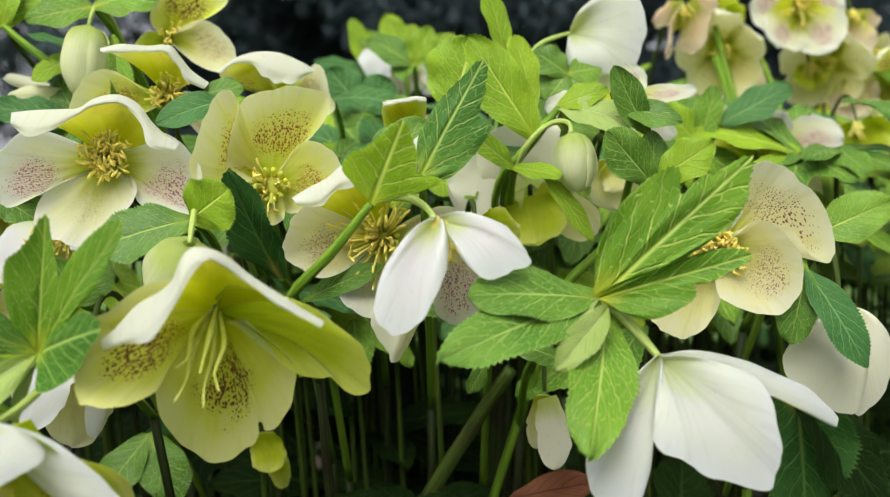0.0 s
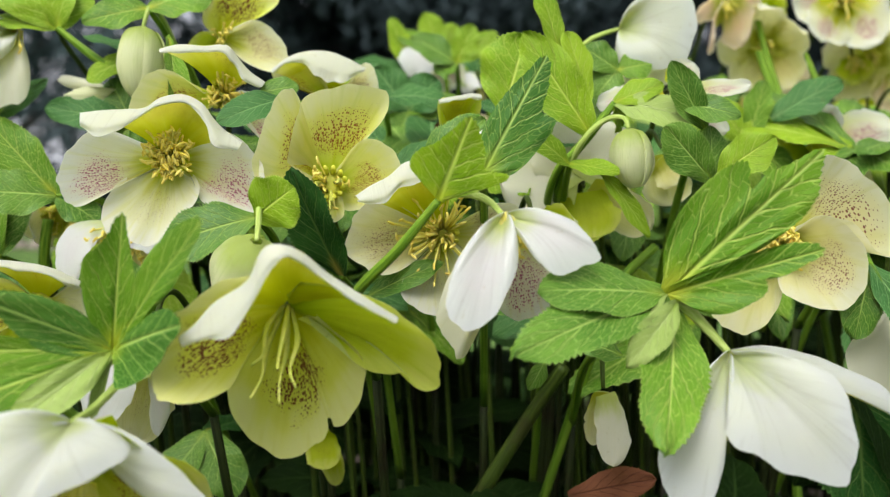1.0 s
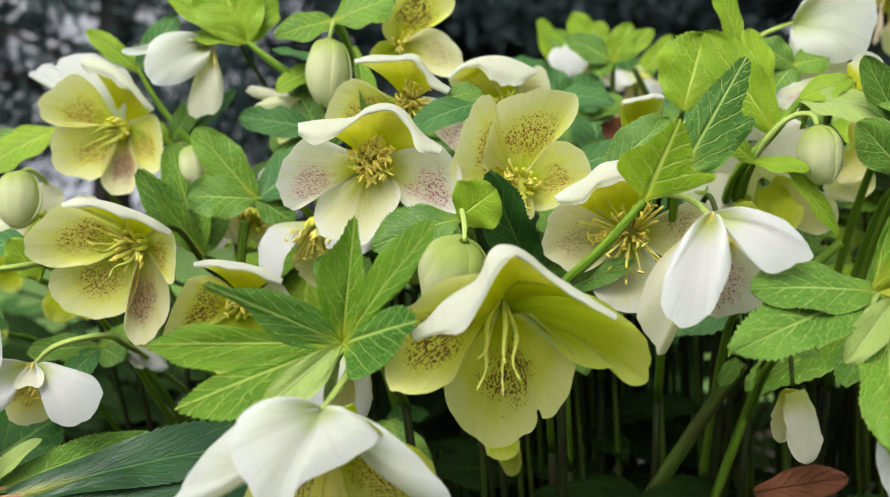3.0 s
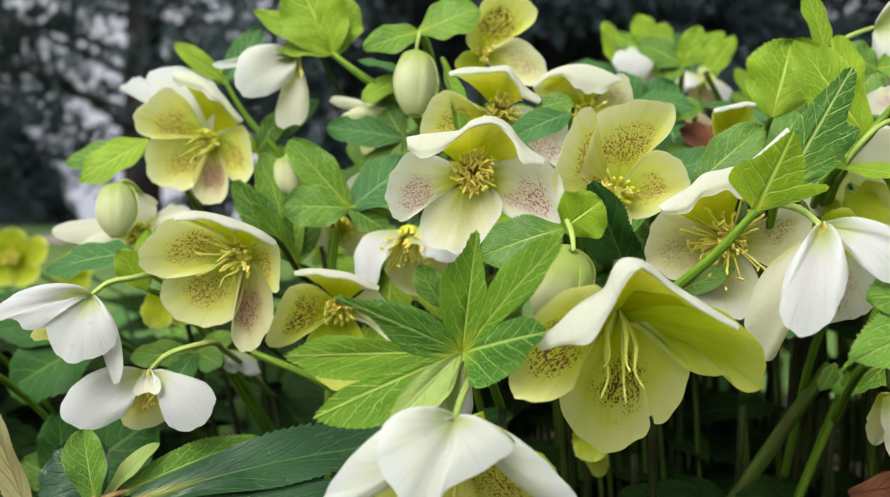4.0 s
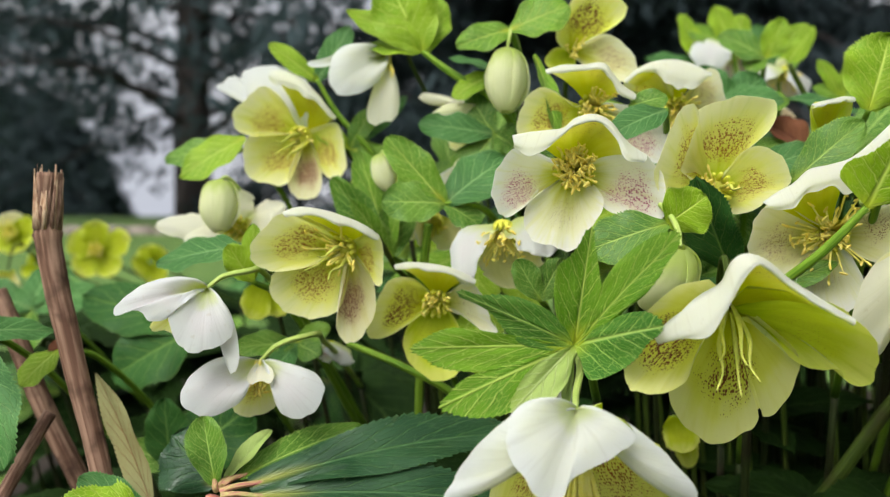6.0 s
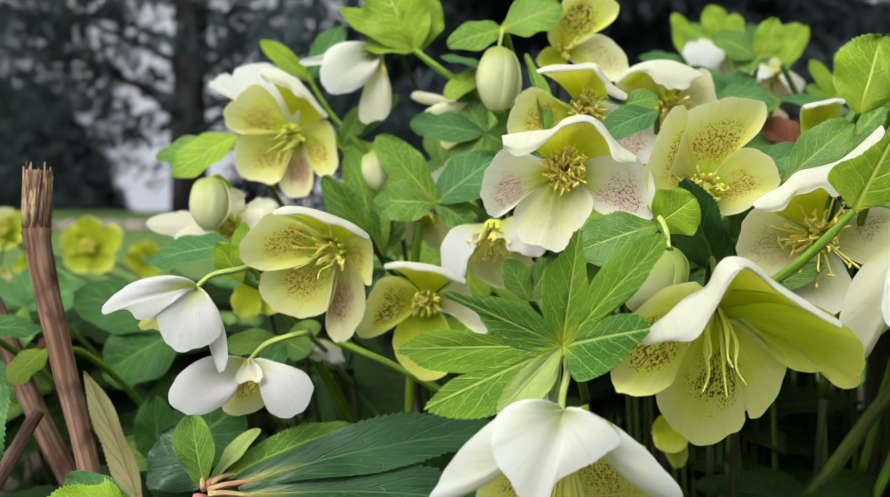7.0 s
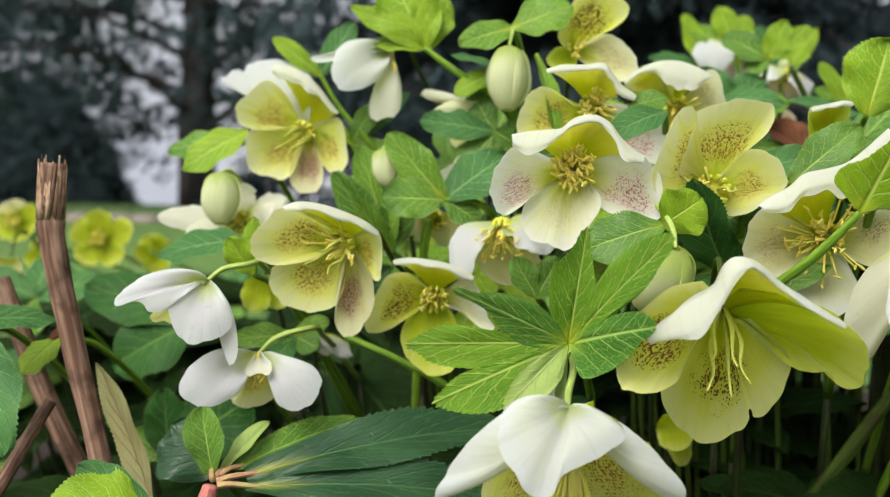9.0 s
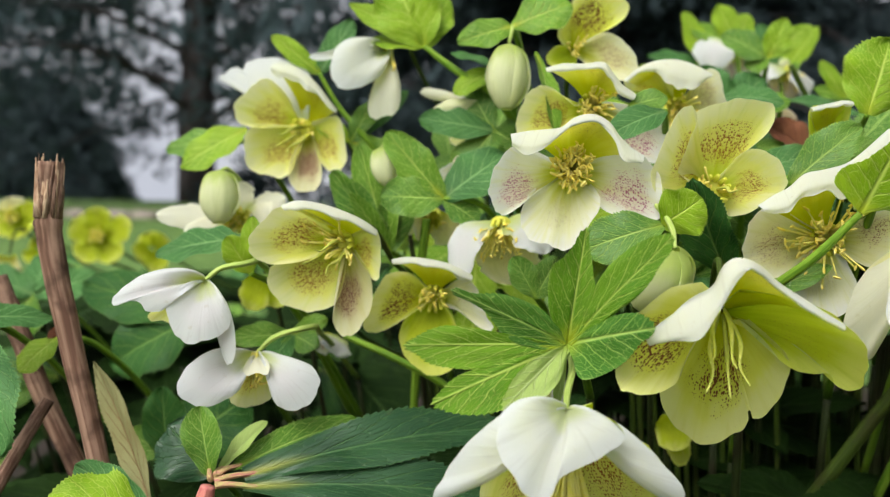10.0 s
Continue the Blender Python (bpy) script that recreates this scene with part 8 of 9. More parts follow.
foliage((-0.1079, 0.3088, 0.3393), [
    ((-0.1079, 0.3088, 0.3393), (-0.1205, 0.2991, 0.3194), 0.0157, (0.0143, -0.8003, 0.5995), 0.06, 0.18, 'mid'),
    ((-0.1079, 0.3088, 0.3393), (-0.0935, 0.3005, 0.3184), 0.0176, (0.1229, -0.9057, 0.4056), 0.06, 0.18, 'mid'),
    ((-0.1079, 0.3088, 0.3393), (-0.1005, 0.3393, 0.3386), 0.0125, (0.0143, -0.8003, 0.5995), 0.06, 0.18, 'dark')],
    'green leaves low below the flowers', [(-0.1079, 0.3088, 0.3393), (-0.1082, 0.3311, 0.3324), (-0.1054, 0.4027, 0.2639), (-0.0967, 0.46, -0.01)])
# the deep leaflets of this leaf have shade put into their colour
foliage((0.1206, 0.3122, 0.3623), [
    ((0.1206, 0.3122, 0.3623), (0.1254, 0.3126, 0.3186), 0.0378, (-0.0789, -0.9125, 0.4014), 0.06, 0.18, 'dark'),
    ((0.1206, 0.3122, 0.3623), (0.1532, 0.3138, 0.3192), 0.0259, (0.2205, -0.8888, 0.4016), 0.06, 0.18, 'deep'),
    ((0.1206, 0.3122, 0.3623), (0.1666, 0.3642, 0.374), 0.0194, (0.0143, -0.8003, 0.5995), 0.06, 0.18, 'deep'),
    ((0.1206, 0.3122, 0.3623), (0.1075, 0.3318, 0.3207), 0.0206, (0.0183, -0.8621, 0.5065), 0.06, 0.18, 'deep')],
    "large dark veined leaf at the clump's foot", [(0.1206, 0.3122, 0.3623), (0.1204, 0.3342, 0.3544), (0.116, 0.4025, 0.2827), (0.1061, 0.46, -0.01)])
foliage((0.0261, 0.2982, 0.3323), [
    ((0.0211, 0.2881, 0.3263), (0.0475, 0.2791, 0.3352), 0.0112, (0.2165, -0.8382, 0.5005), 0.1, 0.18, 'brown')],
    'fallen brown leaf caught among the stems', [])

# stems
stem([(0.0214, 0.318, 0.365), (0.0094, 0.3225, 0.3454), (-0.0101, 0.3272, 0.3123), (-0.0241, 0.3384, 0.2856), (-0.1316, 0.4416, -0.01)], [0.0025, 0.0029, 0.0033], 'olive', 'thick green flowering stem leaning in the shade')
stem([(-0.1991, 0.3015, 0.3658), (-0.175, 0.2975, 0.3582), (-0.1533, 0.298, 0.3478), (-0.1339, 0.308, 0.324), (0.0416, 0.4203, -0.01)], [0.0014, 0.0017, 0.0019], 'green', 'green flower stem crossing the shade')
stem([(-0.1641, 0.3024, 0.4153), (-0.166, 0.3036, 0.4047), (-0.1692, 0.3103, 0.383), (-0.2138, 0.4232, -0.01)], [0.0019, 0.0019, 0.0019], 'green', 'upright green stem behind the bracts')
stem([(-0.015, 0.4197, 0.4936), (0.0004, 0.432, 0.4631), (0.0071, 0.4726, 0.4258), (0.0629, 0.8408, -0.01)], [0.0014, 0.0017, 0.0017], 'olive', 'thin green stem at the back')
stem([(0.1308, 0.4622, 0.5125), (0.1374, 0.4526, 0.4811), (0.1351, 0.4326, 0.4415), (0.1163, 0.3192, -0.01)], [0.0018, 0.0021, 0.0021], 'green', 'green stem of the fading flowers')
stem([(0.1547, 0.4732, 0.5213), (0.1641, 0.4637, 0.4893), (0.1636, 0.4438, 0.4514), (0.1593, 0.3212, -0.01)], [0.0015, 0.0018, 0.0021], 'green', 'slender green stem of the fading flowers')
stem([(0.1298, 0.472, 0.5454), (0.1351, 0.4673, 0.5167), (0.1403, 0.4527, 0.4812), (0.1928, 0.3594, -0.01)], [0.0015, 0.0018, 0.0021], 'green', 'slender stem of a far flower')
stem([(0.052, 0.3091, 0.4089), (0.0403, 0.3086, 0.3967), (0.0335, 0.3184, 0.3756), (-0.0529, 0.4886, -0.01)], [0.0016, 0.0018, 0.0020], 'green', 'green stem behind the broad bracts')

# leaves at the far top of the clump
foliage((-0.0547, 0.492, 0.506), [
    ((-0.0547, 0.492, 0.506), (-0.0665, 0.4898, 0.5388), 0.0146, (0.4355, -0.8578, 0.2731), 0.06, 0.18, 'bright'),
    ((-0.0547, 0.492, 0.506), (-0.0865, 0.4831, 0.5124), 0.0166, (0.1951, -0.726, 0.6594), 0.06, 0.18, 'teal')],
    'upright green bracts far back', [(-0.0547, 0.492, 0.506), (-0.0536, 0.4914, 0.4833), (-0.0542, 0.5424, 0.4552), (-0.0462, 0.6291, -0.01)])
foliage((-0.0373, 0.498, 0.5193), [
    ((-0.0373, 0.498, 0.5193), (-0.0476, 0.496, 0.5435), 0.0153, (0.0318, -0.924, 0.3809), 0.06, 0.18, 'bright'),
    ((-0.0373, 0.498, 0.5193), (-0.0627, 0.4906, 0.5294), 0.0166, (0.1134, -0.8143, 0.5692), 0.06, 0.18, 'fresh'),
    ((-0.0373, 0.498, 0.5193), (-0.031, 0.5011, 0.5386), 0.0146, (0.4309, -0.8194, 0.3781), 0.06, 0.18, 'bright'),
    ((-0.0373, 0.498, 0.5193), (-0.0215, 0.5023, 0.5121), 0.0146, (0.3085, -0.7631, 0.5678), 0.06, 0.18, 'bright')],
    'fresh bracts over the back flowers', [(-0.0373, 0.498, 0.5193), (-0.0344, 0.4977, 0.4995), (-0.0349, 0.5482, 0.4705), (-0.0291, 0.6356, -0.01)])
foliage((-0.0122, 0.5043, 0.5026), [
    ((-0.0122, 0.5043, 0.5026), (-0.025, 0.5026, 0.5326), 0.0146, (0.0318, -0.924, 0.3809), 0.06, 0.18, 'teal'),
    ((-0.0122, 0.5043, 0.5026), (0.0092, 0.5124, 0.5316), 0.0120, (0.4309, -0.8194, 0.3781), 0.06, 0.18, 'bright'),
    ((-0.0122, 0.5043, 0.5026), (-0.0021, 0.5083, 0.5185), 0.0133, (0.3365, -0.8594, 0.385), 0.06, 0.18, 'fresh'),
    ((-0.0122, 0.5043, 0.5026), (-0.0279, 0.5, 0.5066), 0.0133, (0.212, -0.7928, 0.5714), 0.06, 0.18, 'bright')],
    'green bracts round a small far bud', [(-0.0122, 0.5043, 0.5026), (-0.0097, 0.5035, 0.4825), (-0.0102, 0.5536, 0.4527), (-0.0073, 0.6409, -0.01)])
foliage((0.0149, 0.4582, 0.4824), [
    ((0.0149, 0.4582, 0.4824), (0.0031, 0.4565, 0.502), 0.0090, (0.0318, -0.924, 0.3809), 0.06, 0.18, 'bright'),
    ((0.0149, 0.4582, 0.4824), (0.0204, 0.4613, 0.5032), 0.0090, (0.4309, -0.8194, 0.3781), 0.06, 0.18, 'bright'),
    ((0.0149, 0.4582, 0.4824), (0.0291, 0.4626, 0.4883), 0.0108, (0.4144, -0.7829, 0.4639), 0.06, 0.18, 'fresh'),
    ((0.0149, 0.4582, 0.4824), (0.0004, 0.4547, 0.487), 0.0090, (0.2265, -0.8504, 0.4748), 0.06, 0.18, 'fresh')],
    'tip of a green shoot at the back', [(0.0149, 0.4582, 0.4824), (0.0093, 0.4549, 0.4586), (0.0088, 0.505, 0.4288), (0.0094, 0.5921, -0.01)])
foliage((-0.025, 0.4255, 0.4988), [
    ((-0.025, 0.4255, 0.4988), (-0.0478, 0.4238, 0.511), 0.0167, (-0.0826, -0.861, 0.5018), 0.06, 0.18, 'mid'),
    ((-0.025, 0.4255, 0.4988), (-0.0169, 0.4256, 0.5175), 0.0139, (0.1253, -0.9453, 0.3012), 0.06, 0.18, 'bright'),
    ((-0.025, 0.4255, 0.4988), (-0.0361, 0.4249, 0.4943), 0.0167, (0.0143, -0.8003, 0.5995), 0.06, 0.18, 'fresh'),
    ((-0.025, 0.4255, 0.4988), (-0.0056, 0.4263, 0.5142), 0.0112, (0.2307, -0.9212, 0.3132), 0.06, 0.18, 'bright')],
    'light green shoot behind the clump', [(-0.025, 0.4255, 0.4988), (-0.0252, 0.4476, 0.4911), (-0.0252, 0.5165, 0.4199), (-0.0211, 0.5732, -0.01)])
foliage((-0.0438, 0.3853, 0.4685), [
    ((-0.0438, 0.3853, 0.4685), (-0.0594, 0.384, 0.4872), 0.0177, (-0.1772, -0.9022, 0.3933), 0.06, 0.18, 'teal'),
    ((-0.0438, 0.3853, 0.4685), (-0.0309, 0.3804, 0.4816), 0.0201, (0.119, -0.8543, 0.506), 0.06, 0.18, 'teal'),
    ((-0.0438, 0.3853, 0.4685), (-0.0485, 0.3855, 0.4563), 0.0151, (0.0221, -0.9138, 0.4056), 0.06, 0.18, 'mid'),
    ((-0.0438, 0.3853, 0.4685), (-0.0186, 0.3859, 0.4716), 0.0151, (0.119, -0.8543, 0.506), 0.06, 0.18, 'fresh')],
    'bluish leaves between the flowers', [(-0.0438, 0.3853, 0.4685), (-0.044, 0.4075, 0.4611), (-0.0433, 0.4775, 0.3909), (-0.038, 0.5325, -0.01)])
foliage((0.0418, 0.3384, 0.4767), [
    ((0.0418, 0.3384, 0.4767), (0.0285, 0.3378, 0.4852), 0.0131, (-0.1815, -0.935, 0.3046), 0.06, 0.18, 'mid'),
    ((0.0418, 0.3384, 0.4767), (0.0333, 0.338, 0.4656), 0.0153, (-0.0789, -0.9125, 0.4014), 0.06, 0.18, 'mid'),
    ((0.0418, 0.3384, 0.4767), (0.0549, 0.339, 0.4792), 0.0131, (0.1229, -0.9057, 0.4056), 0.06, 0.18, 'fresh')],
    'green leaves below a nodding flower', [(0.0418, 0.3384, 0.4767), (0.0416, 0.3604, 0.4687), (0.0396, 0.4286, 0.397), (0.0368, 0.4853, -0.01)])
foliage((0.1002, 0.371, 0.4531), [
    ((0.1002, 0.371, 0.4531), (0.0855, 0.3703, 0.4719), 0.0143, (-0.1815, -0.935, 0.3046), 0.06, 0.18, 'bright'),
    ((0.1002, 0.371, 0.4531), (0.1069, 0.3712, 0.4795), 0.0120, (0.1253, -0.9453, 0.3012), 0.06, 0.18, 'fresh'),
    ((0.1002, 0.371, 0.4531), (0.0908, 0.3707, 0.4433), 0.0143, (0.0221, -0.9138, 0.4056), 0.06, 0.18, 'mid'),
    ((0.1002, 0.371, 0.4531), (0.122, 0.3721, 0.4367), 0.0167, (0.1229, -0.9057, 0.4056), 0.06, 0.18, 'fresh')],
    'green leaves deep behind the broad bracts', [(0.1002, 0.371, 0.4531), (0.1, 0.393, 0.4452), (0.0962, 0.4613, 0.3734), (0.0885, 0.5173, -0.01)])


# ---- dry canes ----
def cane(pts, radii, label, frayed):
    """A cut dry stalk with a joint and a split, frayed top."""
    at = pts[-1]
    ob = root("dry_cane", at, label, "stem", "dry canes")
    line = spline(pts, 14)
    r = np.interp(np.linspace(0, 1, len(line)), np.linspace(0, 1, len(radii)), radii)
    r = r * (1 + 0.16 * np.exp(-((np.arange(len(line)) - 14) / 0.9) ** 2))
    part("shaft", grid_mesh("shaft", [tube_sheet(line - V(*at), r, 14, 0.03)], [STALK["cane"]]), ob)
    if frayed:
        rnd = np.random.RandomState(5)
        ax = unit(line[0] - line[12])
        a = unit(np.cross(ax, V(0, 1, 0.2)))
        b = np.cross(ax, a)
        for i in range(44):
            th = 6.283 * i / 44 + rnd.uniform(-0.06, 0.06)
            out = math.cos(th) * a + math.sin(th) * b
            foot = line[13] - V(*at) + out * radii[0] * rnd.uniform(0.8, 1.02)
            ln = np.linalg.norm(line[0] - line[13])
            stray = rnd.uniform() < 0.25
            end = foot + ax * ln * (rnd.uniform(0.55, 0.95) + 0.25 * abs(math.cos(th))) + out * rnd.uniform(-0.0006, 0.0026 if stray else 0.0007) + np.cross(ax, out) * rnd.uniform(-0.0012, 0.0012)
            mid = (foot + end) / 2 + out * rnd.uniform(-0.0002, 0.0004)
            w = 0.00028 if stray else rnd.uniform(0.0006, 0.0010)
            part("fibre", grid_mesh("fibre", [tube_sheet(np.stack([foot, mid, end]), [w, w, w * 0.3], 5)], [STALK["straw" if i % 3 else "cane"]]), ob, "pale split fibre")
    return ob


cane([(-0.2765, 0.2196, 0.4327), (-0.2767, 0.2188, 0.4116), (-0.2702, 0.2196, 0.3782), (-0.2575, 0.2215, 0.3267), (-0.1812, 0.2093, -0.01)], [0.0042, 0.0044, 0.0038, 0.0036], 'cut dry brown cane with a frayed top', True)
cane([(-0.3247, 0.2462, 0.3888), (-0.3178, 0.2476, 0.3732), (-0.3063, 0.2499, 0.344), (-0.2903, 0.2534, 0.3104), (-0.1448, 0.2603, -0.01)], [0.0041, 0.0041, 0.0041, 0.0038], 'leaning dry brown cane', False)
cane([(-0.2824, 0.2256, 0.3478), (-0.2876, 0.2184, 0.3329), (-0.2931, 0.2112, 0.3171), (-0.4216, 0.0346, -0.01)], [0.0023, 0.0025, 0.0025], 'thin dry cane fallen across', False)


# ---- ground, lawn and path ----
def rise(y):
    """The lawn climbs gently from the bed to the trees."""
    return np.interp(y, [3.0, 5.0, 9.3, 9.8, 14.0, 20.0, 40.0], [0.0, 0.06, 0.34, 0.42, 0.70, 0.80, 0.82])


def ground_sheet(name, x0, x1, ys, z, n, bump, material, label, category):
    xs, m = np.linspace(x0, x1, n), len(ys)
    pts = np.stack([np.repeat(xs[:, None], m, 1), np.repeat(ys[None], n, 0), np.zeros((n, m))], -1)
    rnd = np.random.RandomState(3)
    pts[..., 2] = z + bump * rnd.uniform(-1, 1, (n, m)) + rise(ys)[None]
    uv = np.stack([pts[..., 0], pts[..., 1]], -1)
    ob = new(name, grid_mesh(name, [(pts, uv, 0)], [material]))
    return tagged(ob, label, category, kind="structure")


GRASS = plain_skin("lawn_grass", (0.05, 0.11, 0.02), (0.13, 0.22, 0.05), 9.0, 0.8, 0.02)
SOIL = plain_skin("dark_soil", (0.012, 0.009, 0.006), (0.035, 0.025, 0.016), 60.0, 0.95, 0.004)
STONE = plain_skin("path_edging_stone", (0.16, 0.13, 0.11), (0.30, 0.26, 0.22), 6.0, 0.85, 0.01)
NEEDLES = {"open": plain_skin("blue_cedar_needles", (0.020, 0.032, 0.034), (0.052, 0.075, 0.082), 1.4, 0.9, 0.0, 0.15, 0.08), "near": plain_skin("cedar_needles", (0.018, 0.028, 0.031), (0.046, 0.064, 0.072), 1.4, 0.9, 0.0, 0.1, 0.08), "far": plain_skin("far_conifer_needles", (0.016, 0.024, 0.026), (0.040, 0.056, 0.060), 0.8, 0.9, 0.0, 0.1, 0.08)}
ground_sheet("ground", -400, 400, np.concatenate([[-60, -10], np.linspace(0, 24, 49), [30, 40, 80, 200, 800]]), -0.02, 30, 0.0, GRASS, "mown green lawn reaching the trees", "lawn")
ground_sheet("soil_bed", -2.4, 2.2, np.linspace(-0.6, 2.4, 60), 0.0, 90, 0.012, SOIL, "dark damp soil of the flower bed", "soil")


def edging():
    """Low stones that line the lawn's path."""
    rnd = np.random.RandomState(8)
    wall = tagged(new("path_edging"), "low weathered stone edging along the lawn", "edging", kind="structure")
    wall.location = (-6, 9.6, 0.36)
    x = -5.0
    while x < 6:
        w = rnd.uniform(0.35, 0.7)
        pts = [(0, 0, -0.05), (w, 0, -0.05)]
        line = np.stack([V(x + w * s, rnd.uniform(-0.02, 0.02), 0.02) for s in (0, 0.08, 0.5, 0.92, 1)])
        ob = new("stone", grid_mesh("stone", [tube_sheet(line, [0.05, rnd.uniform(0.08, 0.1), 0.1, rnd.uniform(0.08, 0.1), 0.05], 9, 0.08)], [STONE]))
        ob.parent = wall
        x += w + 0.02


edging()


def far_sky():
    """A bank of bright cloud far behind the trees."""
    g = Graph("bright_cloud")
    em = g.t.nodes.new("ShaderNodeEmission")
    g.put(em.inputs[0], g.mix(g.step(g.noise(g.place(), 0.02, 4.0), 0.35, 0.7), (0.74, 0.78, 0.90), (0.92, 0.94, 1.0)))
    em.inputs[1].default_value = 0.50
    g.t.links.new(em.outputs[0], g.out.inputs[0])
    th = np.linspace(radians(35), radians(150), 40)
    z = np.linspace(-4, 70, 6)
    pts = np.stack([np.repeat((170 * np.cos(th))[:, None], 6, 1), np.repeat((170 * np.sin(th))[:, None], 6, 1), np.repeat(z[None], 40, 0)], -1)
    uv = np.stack([np.repeat(th[:, None], 6, 1), np.repeat(z[None], 40, 0)], -1)
    tagged(new("backdrop", grid_mesh("backdrop", [(pts, uv, 0)], [g.m])), "bright overcast cloud behind the trees", "sky", kind="structure")


far_sky()


# ---- cedars behind ----
def cedar(at, height, trunk_r, limbs, reach, low, tufts, needle, label, s):
    """A cedar: tapered trunk, level limbs that droop at the ends, and hanging sprays of needles with gaps between."""
    rnd = np.random.RandomState(s)
    ob = root("cedar_tree", at, label, "tree", "trees behind the lawn")
    part("trunk", tube("trunk", [(0, 0, -0.1), (0.05, 0, height * 0.3), (-0.05, 0.1, height * 0.65), (0, 0, height)], [trunk_r * 1.25, trunk_r, trunk_r * 0.7, 0.05], STALK["bark"], sides=14, lumps=0.04), ob)
    sprays = []
    for i in range(limbs):
        z = low + (height * 0.95 - low) * (i / limbs) ** 1.1
        th = i * 2.4 + rnd.uniform(-0.4, 0.4)
        r = reach * (1 - 0.75 * z / height) * rnd.uniform(0.75, 1.1)
        out = V(math.cos(th), math.sin(th), 0)
        perp = V(-out[1], out[0], 0)
        bend = rnd.uniform(-0.15, 0.15)
        pts = [V(0, 0, z), out * r * 0.35 + V(0, 0, z + 0.10 * r) + perp * bend * r, out * r * 0.75 + V(0, 0, z + 0.02 * r) + perp * bend * r, out * r + V(0, 0, z - 0.12 * r)]
        part("limb", tube("limb", pts, [trunk_r * 0.32 * (1 - 0.6 * z / height), trunk_r * 0.12, 0.015], STALK["bark"], sides=7, steps=5, lumps=0.05), ob)
        line = spline(pts, 12)
        for k in range(tufts):
            p = line[int(len(line) * rnd.uniform(0.18, 0.999))] + perp * rnd.normal() * r * 0.16 + V(0, 0, -abs(rnd.normal()) * 0.25 - 0.02)
            sprays.append((p, out))
    vs, fs = [], []
    for p, out in sprays:
        hang = rnd.uniform(0.25, 0.7)
        for j in range(16):
            c = p + rnd.normal(size=3) * V(0.18, 0.18, 0.06) - V(0, 0, hang * rnd.uniform(0, 1))
            d = unit(out * rnd.uniform(-0.2, 1) + rnd.normal(size=3) * 0.5 + V(0, 0, -0.6))
            e = unit(np.cross(d, rnd.normal(size=3)))
            ln, w = rnd.uniform(0.10, 0.24), rnd.uniform(0.025, 0.06)
            b = len(vs)
            vs += [c - d * ln, c + e * w, c + d * ln, c - e * w]
            fs.append((b, b + 1, b + 2, b + 3))
    me = bpy.data.meshes.new("crown")
    me.from_pydata([tuple(v) for v in vs], [], fs)
    me.materials.append(NEEDLES[needle])
    tagged(part("crown", me, ob, "dark hanging sprays of needles"), kind="stuff")
    return ob


cedar((-8.55, 13.6, 0.62), 15.0, 0.27, 56, 8.0, 1.3, 34, "open", "large dark cedar with a thick trunk and drooping limbs", 1)
cedar((-1.5, 16.5, 0.70), 14.0, 0.36, 50, 7.5, 0.5, 120, "near", "dark cedar with dense level limbs", 2)
cedar((6.0, 17.5, 0.70), 14.0, 0.36, 50, 7.5, 0.5, 120, "near", "dark cedar behind the lawn", 3)
cedar((-24.0, 24.0, 0.70), 13.0, 0.34, 44, 6.5, 0.6, 14, "open", "cedar standing further back", 4)
cedar((-16.2, 18.5, 0.70), 3.4, 0.10, 30, 2.6, 0.15, 60, "open", "low rounded conifer beside the big cedar", 6)
cedar((-3.0, 25.0, 0.70), 15.0, 0.40, 46, 7.5, 0.4, 90, "far", "distant dark conifer behind the cedars", 5)


# ---- undergrowth: stalks and leaves under the flowers, shade put into their colours ----
def palm(rnd, x, y, z, size, kinds, label, group, up=1.0, n=26, m=7):
    """A palmate leaf of three to six leaflets on its own stalk."""
    th = rnd.uniform(0, 6.283)
    count = rnd.randint(3, 7)
    leaves = []
    for k in range(count):
        a = th + (k - count / 2) * 0.75
        ln = size * rnd.uniform(0.7, 1.15)
        tip = (x + math.cos(a) * ln, y + math.sin(a) * ln * 0.8, z + (rnd.uniform(-0.35, 0.4) * up + 0.6 * math.sin(a)) * ln)
        leaves.append(((x, y, z), tip, ln * rnd.uniform(0.32, 0.46), (rnd.uniform(-0.3, 0.3), rnd.uniform(-0.9, -0.2), 0.8), 0.08, 0.2, kinds[rnd.randint(len(kinds))]))
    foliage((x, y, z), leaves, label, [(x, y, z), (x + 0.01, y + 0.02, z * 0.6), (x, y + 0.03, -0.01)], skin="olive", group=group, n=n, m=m)


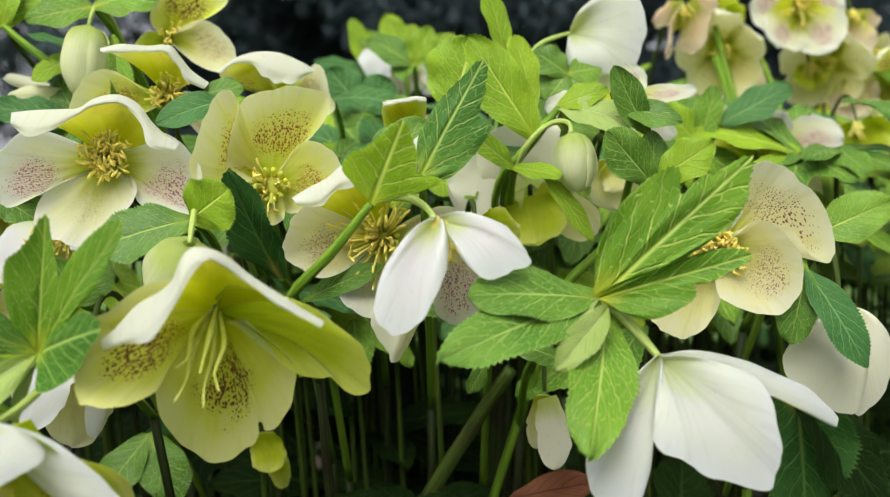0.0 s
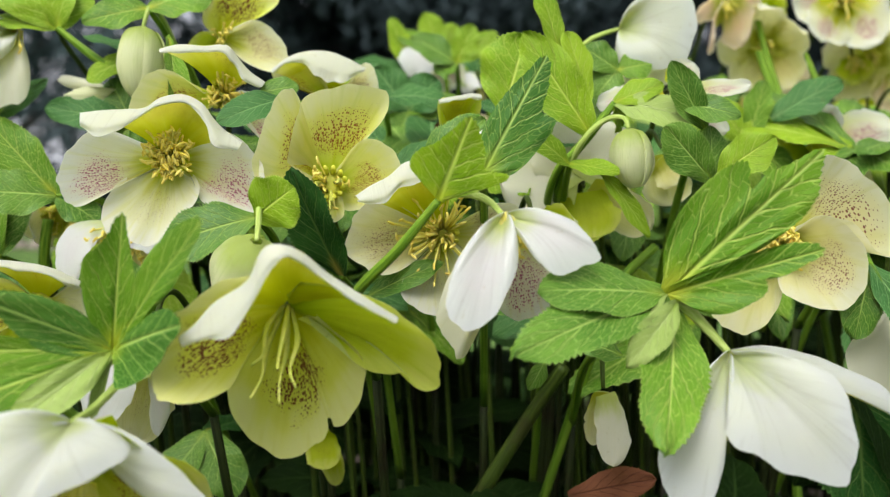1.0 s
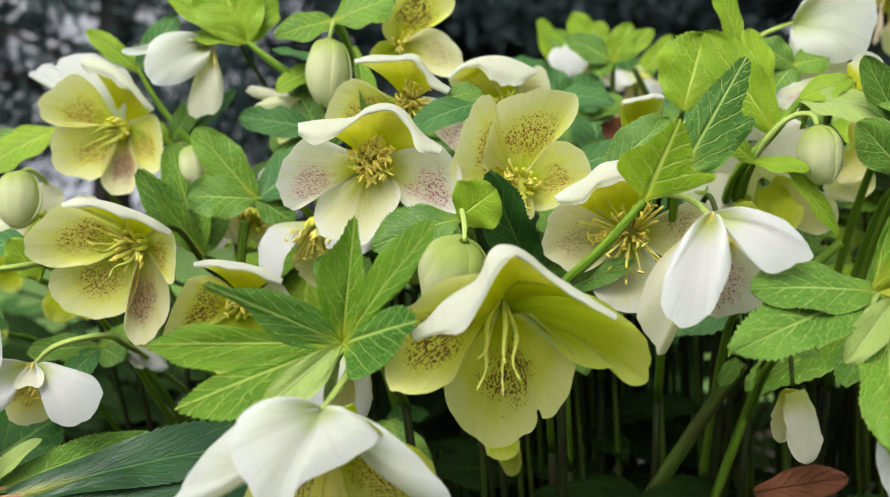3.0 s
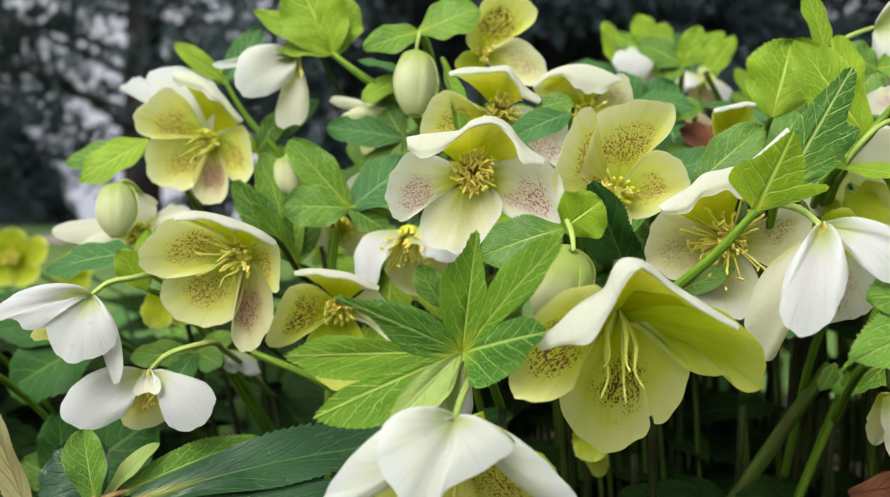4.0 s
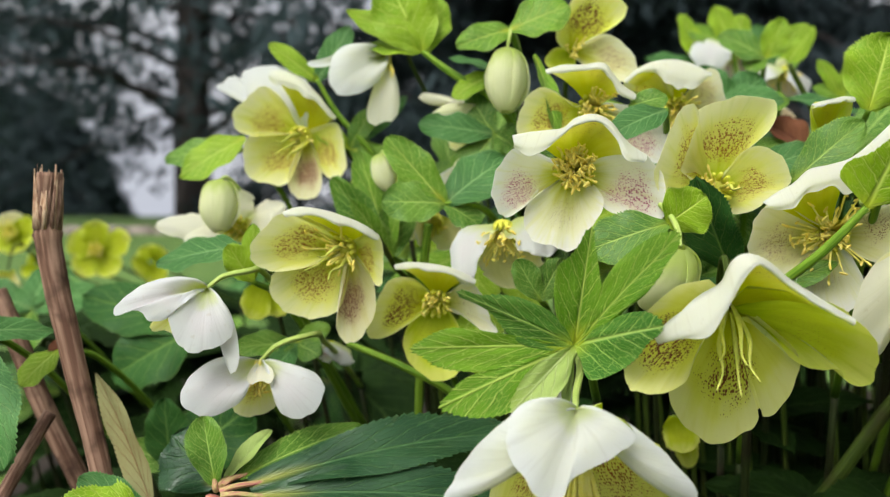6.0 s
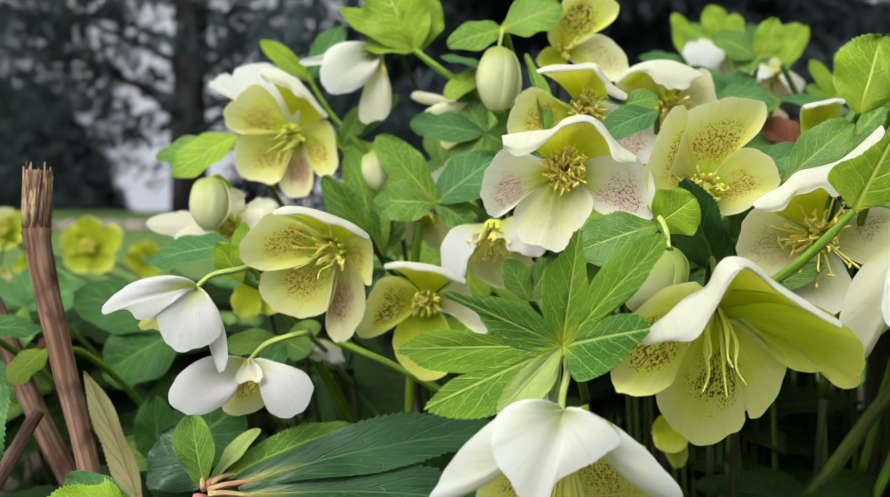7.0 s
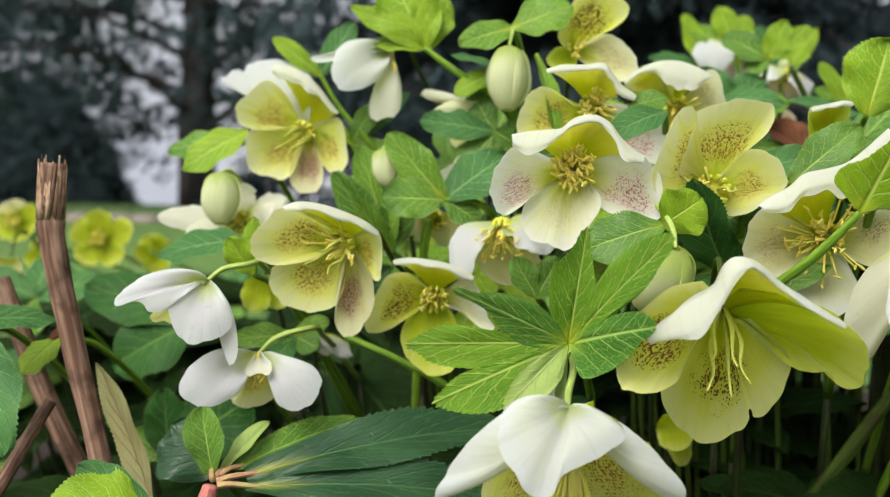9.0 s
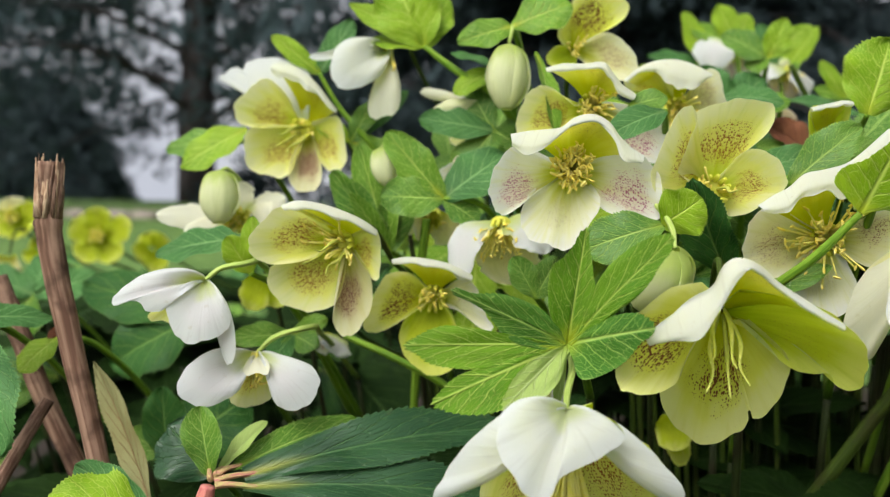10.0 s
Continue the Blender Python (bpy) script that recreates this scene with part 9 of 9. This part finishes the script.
def litter(name, spots, kinds, label):
    """Leaves too many to count, joined into one."""
    rnd = np.random.RandomState(44)
    sheets = []
    for x, y, z, size in spots:
        th, count = rnd.uniform(0, 6.283), rnd.randint(3, 7)
        for k in range(count):
            a = th + (k - count / 2) * 0.75
            ln = size * rnd.uniform(0.7, 1.15)
            tip = V(x + math.cos(a) * ln, y + math.sin(a) * ln * 0.8, z + rnd.uniform(-0.4, 0.25) * ln)
            up = V(rnd.uniform(-0.3, 0.3), rnd.uniform(-0.9, -0.2), 0.8)
            f, b, uv = blade(V(x, y, z), (V(x, y, z) + tip) / 2 + up * ln * 0.08, tip, up, ln * rnd.uniform(0.34, 0.48), 20, 7, leaf_profile(0.45, 0.72), -0.04, 0.04, 2.2, 0.2, 0.06, seed=seed())
            mi = rnd.randint(len(kinds))
            sheets += [(f, uv, mi), (b[:, ::-1], uv[:, ::-1], mi)]
    ob = new(name, grid_mesh(name, sheets, [LEAF[k] for k in kinds]))
    return tagged(ob, label, "leaves", kind="stuff")


def undergrowth():
    rnd = np.random.RandomState(21)
    for i in range(40):
        x, y = rnd.uniform(-0.40, 0.42), rnd.uniform(0.33, 0.60)
        top = rnd.uniform(0.25, 0.35)
        lean = rnd.uniform(-0.2, 0.2)
        stem([(x + lean, y - rnd.uniform(0, 0.04), top), (x + lean * 0.6, y, top * 0.55), (x, y + 0.02, -0.01)], [0.0011, 0.0018, 0.0024], "shade", "green stalk with shade in its colour, rising from the soil", group="stalks in the undergrowth")
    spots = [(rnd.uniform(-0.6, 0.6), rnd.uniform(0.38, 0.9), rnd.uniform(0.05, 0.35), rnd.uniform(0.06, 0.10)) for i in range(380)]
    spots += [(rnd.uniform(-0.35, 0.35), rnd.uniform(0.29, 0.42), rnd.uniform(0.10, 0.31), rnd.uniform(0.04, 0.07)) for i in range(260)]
    # unseen leaves below the view, added to block light from the front
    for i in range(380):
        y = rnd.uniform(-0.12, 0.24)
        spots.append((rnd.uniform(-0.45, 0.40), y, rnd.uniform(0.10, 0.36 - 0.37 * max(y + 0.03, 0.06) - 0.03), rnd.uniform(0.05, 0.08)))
    litter("undergrowth_leaves", spots, ["deep", "deep", "deep"], "leaves under the flowers darkened for shade, unseen ones in front blocking light")


def canopy():
    """Green leaves that fill the clump between and behind the flowers."""
    rnd = np.random.RandomState(33)
    for i in range(150):
        x, y = rnd.uniform(-0.18, 0.34), rnd.uniform(0.33, 0.56)
        palm(rnd, x, y, rnd.uniform(0.378, 0.46) + 0.06 * (y - 0.34), rnd.uniform(0.03, 0.05), ["mid", "fresh", "teal", "mid", "bright"], "green leaf inside the hellebore clump", "leaves in the clump", 1.0, 30, 7)
    for i in range(70):
        y = rnd.uniform(0.5, 1.1)
        x = rnd.uniform(0.05, 0.75)
        palm(rnd, x, y, rnd.uniform(0.32, 0.49) + 0.10 * (y - 0.5), rnd.uniform(0.04, 0.07), ["mid", "teal", "fresh"], "green leaf at the back of the clump", "leaves in the clump", 1.0, 26, 7)
    for i in range(60):
        x, y = rnd.uniform(-0.95, -0.33), rnd.uniform(0.42, 1.2)
        # the deep ones among these carry shade in their colour
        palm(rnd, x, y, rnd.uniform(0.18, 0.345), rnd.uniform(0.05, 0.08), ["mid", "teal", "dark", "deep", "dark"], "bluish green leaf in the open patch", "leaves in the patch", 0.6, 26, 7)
    for i in range(60):
        y = rnd.uniform(0.47, 0.78)
        palm(rnd, rnd.uniform(0.08, 0.46), y, rnd.uniform(0.43, 0.515) + 0.06 * (y - 0.5), rnd.uniform(0.03, 0.055), ["bright", "fresh", "pale", "mid"], "light green leaf at the far edge of the clump", "leaves in the clump", 1.0, 26, 7)


def far_flowers():
    """Pale flowers too far in to see well, nodding at the back of the clump."""
    rnd = np.random.RandomState(61)
    for i in range(16):
        kind = ("cream", "lemon", "cream", "green")[i % 4]
        y = rnd.uniform(0.46, 0.72)
        c = V(rnd.uniform(0.10, 0.40), y, rnd.uniform(0.455, 0.52) + 0.05 * (y - 0.5))
        axis = unit(V(rnd.uniform(-0.5, 0.5), -0.7, -rnd.uniform(0.1, 0.7)))
        a = unit(np.cross(axis, V(0.2, 0.1, 0.97)))
        b = np.cross(axis, a)
        petals = []
        for k in range(5):
            out = math.cos(1.2566 * k + i) * a + math.sin(1.2566 * k + i) * b
            ln = rnd.uniform(0.022, 0.028)
            petals.append((c + out * ln + axis * ln * 0.45, ln * 0.95, c + out * ln * 0.6, 0.08, 0.05, 0.6, 0.42, 0, ""))
        flower(c, axis, petals, kind, "pale hellebore nodding at the back of the clump", [c, c - axis * 0.012 + V(0, 0.004, 0.006), c + V(0, 0.04, -0.03), V(c[0], c[1] + 0.08, -0.01)], "flowers at the back", (14, 0.01, 0.5))


undergrowth()
canopy()
far_flowers()
